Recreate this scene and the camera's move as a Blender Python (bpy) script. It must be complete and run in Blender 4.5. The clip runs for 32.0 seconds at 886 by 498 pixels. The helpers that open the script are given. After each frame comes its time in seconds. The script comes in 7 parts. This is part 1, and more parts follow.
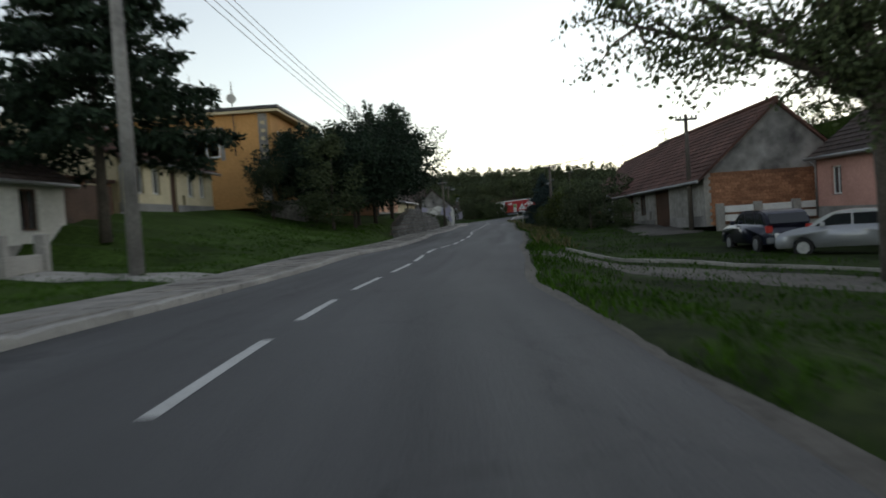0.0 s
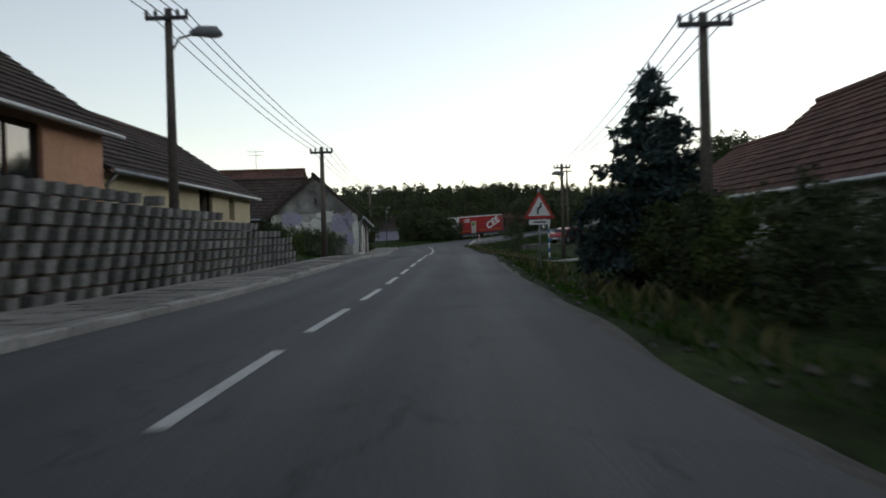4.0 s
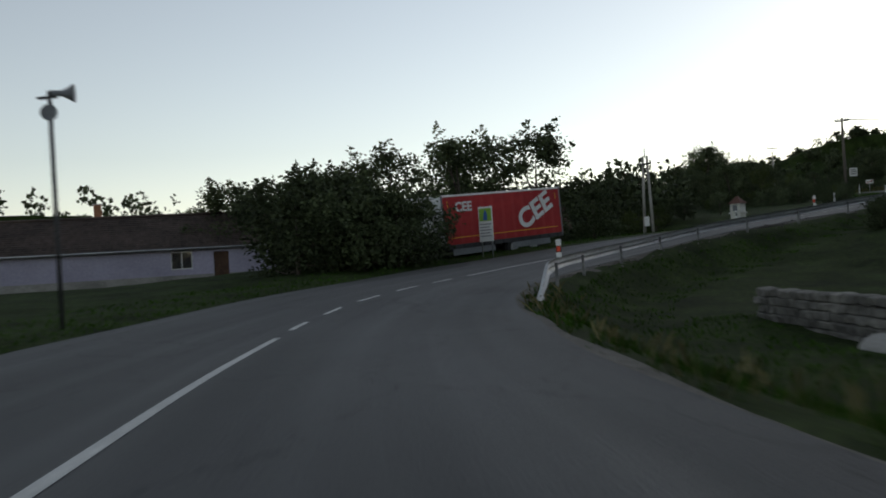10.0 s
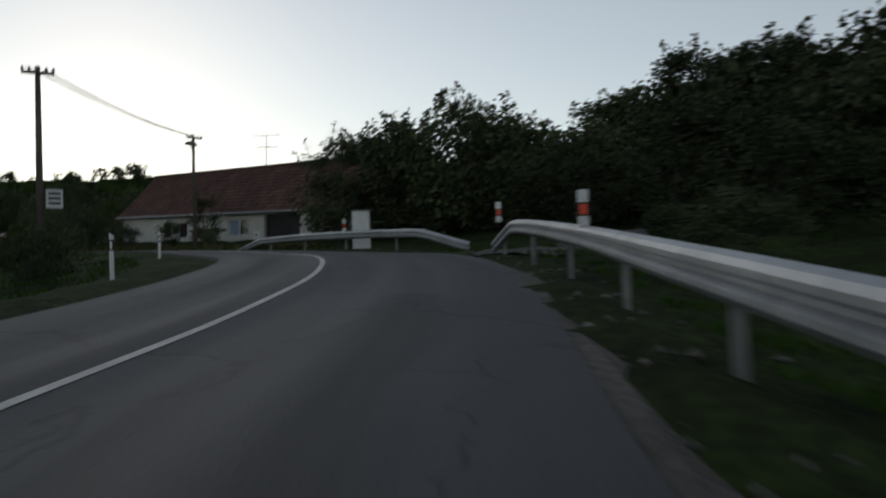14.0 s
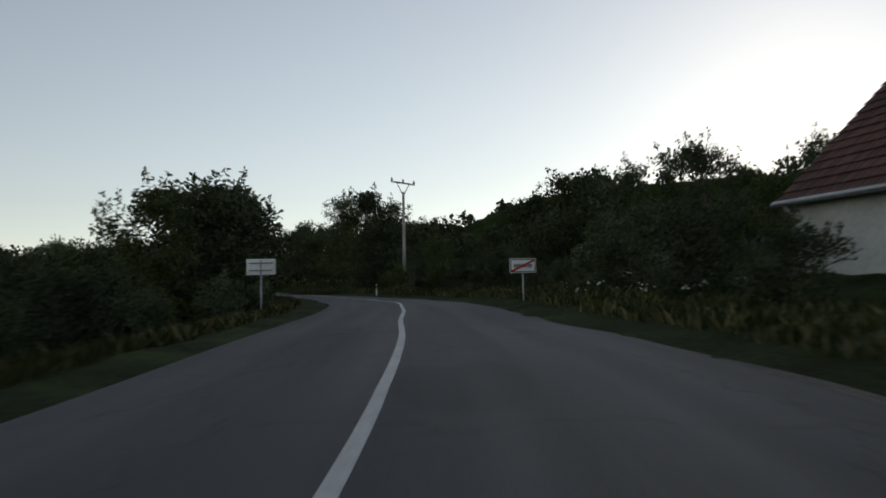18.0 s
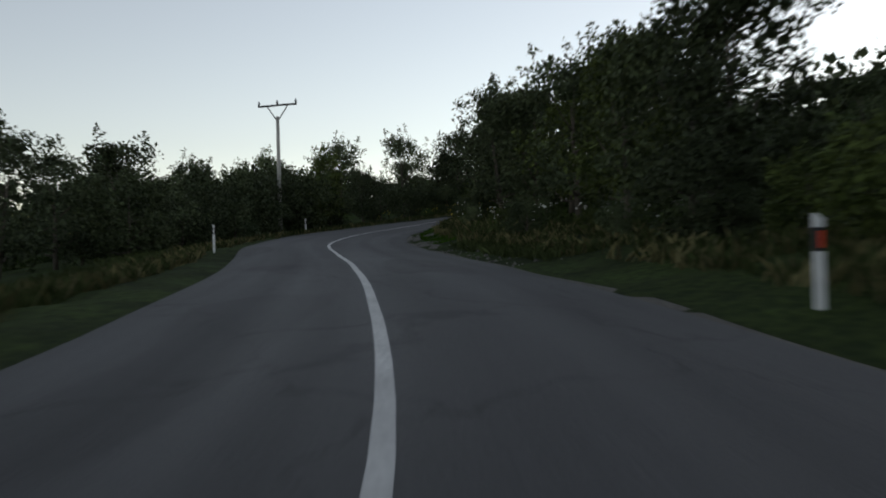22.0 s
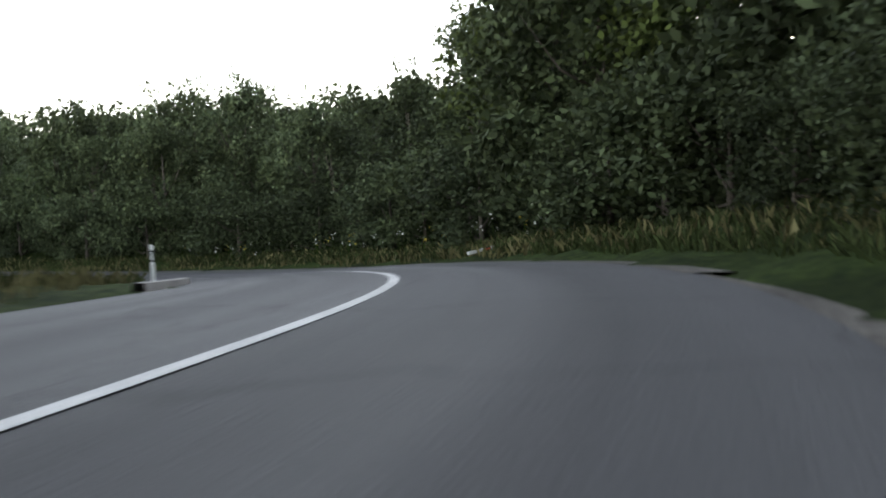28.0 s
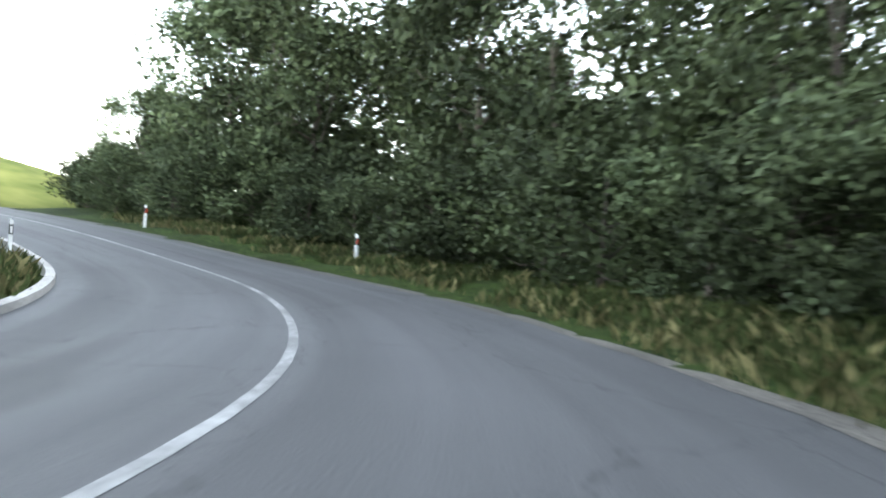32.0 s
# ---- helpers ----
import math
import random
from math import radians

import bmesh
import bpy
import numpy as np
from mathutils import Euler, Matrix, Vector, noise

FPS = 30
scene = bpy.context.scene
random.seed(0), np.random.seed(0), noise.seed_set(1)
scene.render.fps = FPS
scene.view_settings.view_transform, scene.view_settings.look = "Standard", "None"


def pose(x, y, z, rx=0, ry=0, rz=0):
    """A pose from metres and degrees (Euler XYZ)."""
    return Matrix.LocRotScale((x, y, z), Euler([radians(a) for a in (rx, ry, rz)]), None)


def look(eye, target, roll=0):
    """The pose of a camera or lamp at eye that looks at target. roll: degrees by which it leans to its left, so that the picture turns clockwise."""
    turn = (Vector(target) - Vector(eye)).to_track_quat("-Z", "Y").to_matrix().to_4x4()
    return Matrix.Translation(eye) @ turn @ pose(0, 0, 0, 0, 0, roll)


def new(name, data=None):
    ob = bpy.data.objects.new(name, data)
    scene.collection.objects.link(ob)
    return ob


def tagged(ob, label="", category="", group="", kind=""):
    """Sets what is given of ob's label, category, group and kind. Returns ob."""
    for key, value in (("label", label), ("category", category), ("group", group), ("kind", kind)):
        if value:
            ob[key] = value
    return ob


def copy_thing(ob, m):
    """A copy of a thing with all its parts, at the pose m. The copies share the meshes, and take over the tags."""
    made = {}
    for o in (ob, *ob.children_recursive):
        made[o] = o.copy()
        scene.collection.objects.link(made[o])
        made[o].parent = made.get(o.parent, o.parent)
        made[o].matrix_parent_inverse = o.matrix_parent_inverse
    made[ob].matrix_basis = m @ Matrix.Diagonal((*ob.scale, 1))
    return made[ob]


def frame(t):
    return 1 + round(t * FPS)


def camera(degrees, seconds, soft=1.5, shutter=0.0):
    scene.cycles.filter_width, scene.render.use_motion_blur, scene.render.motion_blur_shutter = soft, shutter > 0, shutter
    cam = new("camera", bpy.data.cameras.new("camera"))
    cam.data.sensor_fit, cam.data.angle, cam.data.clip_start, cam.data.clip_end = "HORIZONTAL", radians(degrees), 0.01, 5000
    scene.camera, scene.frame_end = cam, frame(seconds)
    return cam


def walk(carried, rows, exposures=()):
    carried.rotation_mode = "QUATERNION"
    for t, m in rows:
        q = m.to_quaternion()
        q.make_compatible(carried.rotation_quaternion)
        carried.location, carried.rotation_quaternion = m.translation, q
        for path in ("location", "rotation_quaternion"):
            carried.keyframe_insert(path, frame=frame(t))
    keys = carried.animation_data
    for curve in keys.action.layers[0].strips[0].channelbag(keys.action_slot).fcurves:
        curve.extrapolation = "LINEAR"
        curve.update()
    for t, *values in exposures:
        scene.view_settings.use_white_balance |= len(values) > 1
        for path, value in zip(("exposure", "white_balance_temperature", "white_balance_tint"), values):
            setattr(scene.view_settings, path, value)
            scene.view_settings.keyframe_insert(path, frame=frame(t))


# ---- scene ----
# the camera, carried along the right-hand lane
cam = camera(55.0, 32.0, soft=1.8, shutter=0.45)
PATH = [
    (0, (-0.01, 0.00, 0.89), (-0.34, 9.99, 0.54), -3.8),
    (0.5, (-0.25, 6.91, 0.87), (-0.15, 16.91, 0.51), -3.2),
    (1, (-0.44, 14.09, 0.73), (0.01, 24.07, 0.39), -2.0),
    (1.5, (-0.03, 21.29, 0.73), (0.47, 31.26, 0.19), -0.2),
    (2, (0.23, 28.62, 0.77), (1.02, 38.57, 0.27), -1.7),
    (2.5, (0.82, 35.58, 0.70), (1.55, 45.55, 0.56), -0.8),
    (3, (1.09, 42.30, 0.69), (1.63, 52.29, 0.58), -0.6),
    (3.5, (1.47, 48.71, 0.75), (1.89, 58.70, 0.73), -0.8),
    (4, (1.46, 55.06, 0.78), (1.76, 65.05, 0.65), -1.6),
    (4.5, (1.63, 61.31, 0.78), (1.92, 71.31, 0.67), -1.7),
    (6.5, (2.86, 88.35, 0.84), (3.19, 98.34, 0.66), -1.7),
    (7, (3.18, 95.67, 0.87), (3.44, 105.67, 0.67), -1.6),
    (7.5, (3.37, 102.74, 0.72), (3.69, 112.74, 0.53), -1.2),
    (8, (3.70, 109.87, 0.73), (4.22, 119.85, 0.38), -1.9),
    (8.5, (3.79, 116.66, 0.78), (4.40, 126.64, 0.85), -1.7),
    (9, (3.74, 123.58, 0.85), (4.38, 133.56, 0.70), -1.7),
    (9.5, (3.88, 130.48, 0.84), (4.51, 140.46, 0.77), -3.2),
    (10, (4.00, 137.41, 0.78), (4.88, 147.37, 0.87), -3.5),
    (10.5, (4.14, 143.95, 0.71), (5.47, 153.86, 0.85), -4.8),
    (11, (4.81, 150.36, 0.58), (7.43, 160.01, 0.73), -6.3),
    (11.5, (6.07, 156.28, 0.76), (10.14, 165.42, 0.88), -10.8),
    (12, (8.40, 161.76, 0.92), (14.01, 170.03, 1.32), -15.0),
    (12.5, (11.16, 166.81, 1.13), (18.09, 174.01, 1.60), -14.5),
    (13, (14.87, 170.98, 1.48), (22.78, 177.06, 2.06), -10.5),
    (13.5, (18.92, 174.57, 1.91), (27.68, 179.37, 2.47), -8.0),
    (14, (23.21, 177.71, 2.30), (32.13, 182.21, 2.67), -2.0),
    (14.5, (27.69, 180.39, 2.67), (35.97, 185.99, 2.77), 6.2),
    (16.5, (45.33, 194.35, 4.21), (50.81, 202.70, 4.58), 2.0),
    (17, (49.08, 199.22, 4.59), (53.46, 208.20, 5.00), 1.4),
    (17.5, (51.89, 204.54, 4.90), (55.20, 213.95, 5.62), 1.7),
    (18, (54.33, 210.25, 5.18), (57.42, 219.72, 5.95), -1.2),
    (18.5, (56.47, 216.03, 5.45), (59.37, 225.57, 6.12), -4.4),
    (19, (58.49, 222.35, 5.75), (61.08, 231.99, 6.30), -5.2),
    (19.5, (60.26, 228.70, 5.99), (62.41, 238.47, 6.23), -2.6),
    (20, (62.18, 235.16, 6.26), (64.22, 244.94, 6.41), -1.5),
    (20.5, (63.44, 241.65, 6.54), (65.23, 251.49, 6.74), -2.9),
    (21, (63.86, 248.18, 6.75), (65.20, 258.09, 6.89), -1.8),
    (21.5, (64.74, 254.43, 6.95), (65.39, 264.40, 7.06), -1.9),
    (22, (65.20, 260.81, 7.16), (65.08, 270.81, 7.21), -1.5),
    (22.5, (65.01, 267.16, 7.45), (64.66, 277.15, 7.23), -2.8),
    (23, (64.67, 273.50, 7.74), (63.85, 283.46, 7.66), -5.0),
    (23.5, (63.91, 279.47, 7.90), (63.03, 289.43, 7.83), -5.2),
    (24, (63.08, 285.21, 8.15), (62.38, 295.19, 8.31), -6.0),
    (24.5, (62.25, 290.83, 8.45), (62.08, 300.83, 8.66), -5.5),
    (25, (62.07, 296.81, 8.77), (62.99, 306.76, 8.74), -7.4),
    (25.5, (62.43, 302.30, 9.08), (64.40, 312.11, 9.08), -9.1),
    (26, (63.76, 307.72, 9.48), (66.71, 317.27, 9.57), -9.8),
    (26.5, (65.61, 313.07, 9.93), (69.57, 322.25, 10.15), -9.0),
    (28.5, (79.34, 330.98, 11.44), (81.04, 340.80, 10.57), 1.1),
    (29, (80.20, 336.72, 11.09), (80.83, 346.68, 10.50), 5.0),
    (29.5, (80.38, 342.38, 10.65), (79.68, 352.34, 10.08), 7.9),
    (30, (79.79, 347.95, 10.17), (77.78, 357.72, 9.48), 8.0),
    (30.5, (78.79, 353.29, 9.68), (75.53, 362.73, 9.21), 7.7),
    (31, (76.89, 358.46, 9.34), (71.71, 367.02, 9.15), 6.7),
    (31.5, (74.05, 363.18, 9.05), (67.57, 370.80, 8.94), 5.7),
    (32, (70.66, 367.46, 8.85), (62.97, 373.85, 9.00), 4.0),
]
walk(cam, [(t, look(eye, target, roll)) for t, eye, target, roll in PATH], [(0, 0.45, 6900, 11), (4, 0.25, 6800, 11), (6.5, -0.05, 6700, 11), (8, 0.0, 6700, 11), (10, -0.05, 6700, 10), (12, -0.25, 6700, 10), (13, -0.3, 6700, 10), (14, -0.45, 6650, 10), (17, -0.4, 6650, 10), (19, -0.3, 6700, 11), (20, -0.2, 6750, 11), (21, -0.1, 6700, 12), (22, 0.1, 6800, 12), (23, 0.8, 7000, 13), (25, 1.6, 7100, 13), (26, 1.5, 7100, 13), (29, 2.5, 7000, 14), (30, 2.8, 7000, 14), (32, 3.55, 6800, 10)])

# ---- the plan in numbers ----
# the centre line every seven metres: across, along, and its height
ROAD_X = [-1.62, -1.86, -2.03, -1.62, -1.36, -0.77, -0.43, -0.00, 0.03, 0.28, 0.63, 0.95, 1.29, 1.65, 1.91, 2.13, 2.41, 2.40, 2.36, 2.46, 2.43, 2.43, 3.11, 4.93, 7.97, 12.38, 17.64, 23.49, 29.84, 36.04, 41.73, 46.31, 50.15, 53.03, 55.44, 57.48, 59.26, 61.12, 62.60, 63.25, 64.35, 64.70, 64.14, 63.24, 61.96, 60.66, 60.23, 60.69, 62.52, 65.26, 69.63, 74.95, 78.09, 78.73, 78.30, 76.82, 73.79, 69.56, 64.41, 58.16, 51.27, 44.33, 37.4, 30.4, 23.6, 17.2, 11.6, 7.0, 3.6]
ROAD_Y = [-0.06, 6.94, 13.94, 20.93, 27.92, 34.89, 41.89, 48.87, 55.87, 62.87, 69.86, 76.85, 83.84, 90.83, 97.83, 104.82, 111.82, 118.82, 125.82, 132.82, 139.81, 146.81, 153.78, 160.52, 166.81, 172.22, 176.83, 180.63, 183.59, 186.84, 190.87, 196.17, 202.00, 208.38, 214.95, 221.64, 228.42, 235.16, 242.00, 248.97, 255.88, 262.85, 269.83, 276.77, 283.65, 290.53, 297.51, 304.48, 311.23, 317.67, 323.09, 327.62, 333.75, 340.72, 347.70, 354.53, 360.82, 366.38, 371.09, 374.19, 375.31, 374.80, 374.0, 373.8, 375.0, 377.8, 382.0, 387.2, 393.2]
ROAD_Z = [-0.02, -0.05, -0.18, -0.18, -0.14, -0.20, -0.22, -0.16, -0.13, -0.14, -0.17, -0.16, -0.11, -0.05, -0.08, -0.20, -0.17, -0.11, -0.06, -0.09, -0.15, -0.27, -0.26, -0.06, 0.15, 0.51, 1.03, 1.51, 2.01, 2.55, 3.04, 3.42, 3.84, 4.17, 4.48, 4.80, 5.05, 5.34, 5.64, 5.86, 6.08, 6.33, 6.67, 6.92, 7.17, 7.53, 7.89, 8.29, 8.79, 9.40, 10.14, 10.61, 10.40, 9.88, 9.27, 8.65, 8.23, 7.94, 7.88, 8.09, 8.44, 9.04, 9.5, 9.8, 10.0, 10.2, 10.4, 10.6, 10.8]
ROAD = list(zip(ROAD_X, ROAD_Y, ROAD_Z))
LEFT_EDGE = ([0, 45, 65, 100, 116, 125, 132, 140, 151, 158, 166, 172, 178, 184, 190, 202, 230, 246, 263, 272, 280, 292, 304, 318, 324, 332, 342, 350, 360, 372, 381, 409, 436], [2.5, 2.52, 2.5, 2.7, 2.75, 2.5, 2.75, 2.9, 4.3, 4.3, 4.4, 5.1, 4.6, 3.4, 2.5, 2.4, 2.5, 2.6, 2.45, 2.25, 2.25, 2.15, 2.5, 2.8, 3.2, 4.0, 3.8, 2.9, 2.7, 2.5, 2.9, 3.2, 3.1])
RIGHT_EDGE = ([0, 50, 66, 116, 124, 134, 141, 151, 157, 163, 170, 176, 184, 190, 203, 212, 226, 240, 252, 261, 265, 270, 277, 290, 298, 316, 337, 350, 368, 375, 380, 387, 392, 398, 405, 414, 424, 436], [2.87, 2.95, 2.9, 2.85, 3.1, 3.35, 3.6, 3.9, 3.5, 3.65, 3.85, 3.6, 3.25, 3.2, 3.4, 3.7, 3.3, 3.3, 2.95, 2.9, 2.75, 3.0, 3.3, 2.95, 2.75, 3.05, 2.95, 2.9, 3.0, 3.4, 3.65, 3.55, 3.5, 3.85, 4.0, 3.5, 2.9, 2.9])
LINE_SHIFT = ([0, 20, 36, 60, 110, 118, 124, 131, 150, 152, 157, 161, 166, 172, 185, 200, 208, 229, 240, 254, 262, 265, 267, 269, 271.5, 274, 277, 281, 286, 292, 300, 312, 320, 334, 344, 360, 374, 380, 388, 398, 412, 436], [0.1, 0.11, 0.03, 0.06, 0.06, 0.18, 0.24, 0.1, 0.0, -0.08, -0.22, 0.0, 0.28, 0.26, 0.2, 0.14, 0.0, -0.02, -0.1, 0.0, 0.06, 0.19, 0.29, 0.36, 0.47, 0.5, 0.47, 0.35, 0.27, 0.21, 0.08, 0.16, 0.3, 0.25, 0.3, 0.2, 0.1, -0.05, -0.2, 0.0, -0.08, -0.1])
SOLID = [(99.2, 150.1), (166, 370), (370, 434)]
# dashes of the centre line: where they begin, and their length
DASHED = [(s, 2.9) for s in (4.2, 8.7, 13.6, 18.0, 22.0, 26.2, 30.8, 35.2, 40.0, 44.9, 50.0, 54.7, 59.3, 63.6, 68.2, 72.8, 77.3, 81.8, 86.2, 90.5, 94.9)] + [(s, 1.5) for s in (151.5, 154.6, 157.6, 160.4, 163.2)]
# station, then the ground's height over the road 6, 15, 40 and 150 m from its centre line
LEFT_BANK = [(0, 0.1, 0.5, 2, 3), (24.5, 0.12, 0.6, 2.4, 3), (28.5, 0.4, 1.9, 3, 3), (35, 0.5, 2.5, 3, 3), (50, 0.7, 2.5, 3, 3), (57, 1.0, 2.4, 3, 3), (66, 1.75, 2.0, 3, 3), (74, 1.6, 1.6, 3, 3), (84, 0.9, 1.3, 3, 3), (95, 0.15, 0.5, 0.8, 2), (140, 0.1, 0.2, -0.5, -1),
             (180, 0.1, 0.2, -0.6, -0.5), (204, -0.5, -1.8, -1.6, 1), (222, -0.3, -1.0, -0.4, 3), (265, -0.5, -1.5, -2, 2), (330, -0.2, -1.5, -3, 1), (365, 0.2, 1.2, 3.5, 6), (436, -0.2, -1, -2, 5)]
RIGHT_BANK = [(0, -0.5, -1.0, -0.6, 4), (31, -0.6, -1.0, -0.4, 4), (42, -0.3, -0.1, 0.3, 4.5), (60, -0.1, 0.2, 0.6, 5), (110, -0.6, 0.1, 1.6, 12), (140, -0.8, 0.2, 2.2, 18), (150, -0.9, -0.8, 3, 22), (178, -1.1, -1.3, 5, 26), (205, 0.0, 0.8, 9, 32),
              (235, 0.1, 1.0, 7, 25), (265, 0.4, 2.2, 6, 19), (300, 0.4, 2.0, 7, 21), (335, 1.0, 3.5, 10.5, 31), (375, 0.3, 2.0, 7, 15), (436, 0.3, 2.0, 7, 15)]
SUN_ELEVATION, SUN_AZIMUTH = 14, 42
SKY_STRENGTH, SUN_STRENGTH = 0.15, 0.12

# ---- daylight: no direct sun, a hazy sky that is brightest ahead to the right ----
world = bpy.data.worlds.new("evening_sky")
scene.world = world
world.use_nodes = True
wn, wl = world.node_tree.nodes, world.node_tree.links
sky = wn.new("ShaderNodeTexSky")
sky.sky_type = "NISHITA"
sky.sun_disc = False
sky.sun_elevation = radians(SUN_ELEVATION)
sky.sun_rotation = radians(SUN_AZIMUTH)
sky.altitude = 300
sky.air_density, sky.dust_density, sky.ozone_density = 1.1, 0.22, 1.0
wn["Background"].inputs["Strength"].default_value = SKY_STRENGTH
haze = wn.new("ShaderNodeHueSaturation")
haze.inputs["Saturation"].default_value = 0.55
wl.new(sky.outputs["Color"], haze.inputs["Color"])
wl.new(haze.outputs["Color"], wn["Background"].inputs["Color"])
sun = new("sun", bpy.data.lights.new("sun", "SUN"))
sun.data.energy, sun.data.angle, sun.data.color = SUN_STRENGTH, radians(35), (1.0, 0.95, 0.9)
az = radians(SUN_AZIMUTH)
sun.matrix_world = look((0, 0, 60), (-math.sin(az) * 60, -math.cos(az) * 60, 60 - 60 * math.tan(radians(max(SUN_ELEVATION, 12)))))


# ---- materials ----
def mat(name, low, high=None, grain=12.0, patch=0.6, rough=0.85, bump=0.15, metal=0.0, spread=0.35, spec=0.3, island=0.0, each=0.0):
    """A surface that goes from low to high in fine grain, with larger patches; island, each: how far pieces and things differ."""
    m = bpy.data.materials.new(name)
    m.use_nodes = True
    n, l = m.node_tree.nodes, m.node_tree.links
    out = n["Principled BSDF"]
    high = high or tuple(min(1, c * 1.5) for c in low)
    pos = n.new("ShaderNodeNewGeometry")
    fine, wide = n.new("ShaderNodeTexNoise"), n.new("ShaderNodeTexNoise")
    fine.inputs["Scale"].default_value, fine.inputs["Detail"].default_value = grain, 6
    wide.inputs["Scale"].default_value, wide.inputs["Detail"].default_value = patch, 4
    l.new(pos.outputs["Position"], fine.inputs["Vector"])
    l.new(pos.outputs["Position"], wide.inputs["Vector"])
    ramp = n.new("ShaderNodeValToRGB")
    ramp.color_ramp.elements[0].position, ramp.color_ramp.elements[1].position = 0.3, 0.7
    ramp.color_ramp.elements[0].color, ramp.color_ramp.elements[1].color = (*low, 1), (*high, 1)
    l.new(fine.outputs["Fac"], ramp.inputs["Fac"])
    span = n.new("ShaderNodeMapRange")
    span.inputs["From Min"].default_value, span.inputs["From Max"].default_value = 0.3, 0.7
    span.inputs["To Min"].default_value, span.inputs["To Max"].default_value = 1 - spread, 1 + spread
    l.new(wide.outputs["Fac"], span.inputs["Value"])
    tone = n.new("ShaderNodeHueSaturation")
    l.new(ramp.outputs["Color"], tone.inputs["Color"])
    value = span.outputs["Result"]
    for socket, amount in ((pos.outputs["Random Per Island"], island), (None, each)):
        if amount:
            if socket is None:
                socket = n.new("ShaderNodeObjectInfo").outputs["Random"]
            step, times = n.new("ShaderNodeMapRange"), n.new("ShaderNodeMath")
            step.inputs["To Min"].default_value, step.inputs["To Max"].default_value = 1 - amount, 1 + amount
            times.operation = "MULTIPLY"
            l.new(socket, step.inputs["Value"])
            l.new(step.outputs["Result"], times.inputs[0])
            l.new(value, times.inputs[1])
            value = times.outputs["Value"]
    l.new(value, tone.inputs["Value"])
    l.new(tone.outputs["Color"], out.inputs["Base Color"])
    out.inputs["Roughness"].default_value, out.inputs["Metallic"].default_value = rough, metal
    out.inputs["Specular IOR Level"].default_value = spec
    if bump:
        b = n.new("ShaderNodeBump")
        b.inputs["Strength"].default_value, b.inputs["Distance"].default_value = bump, 0.02
        l.new(fine.outputs["Fac"], b.inputs["Height"])
        l.new(b.outputs["Normal"], out.inputs["Normal"])
    return m


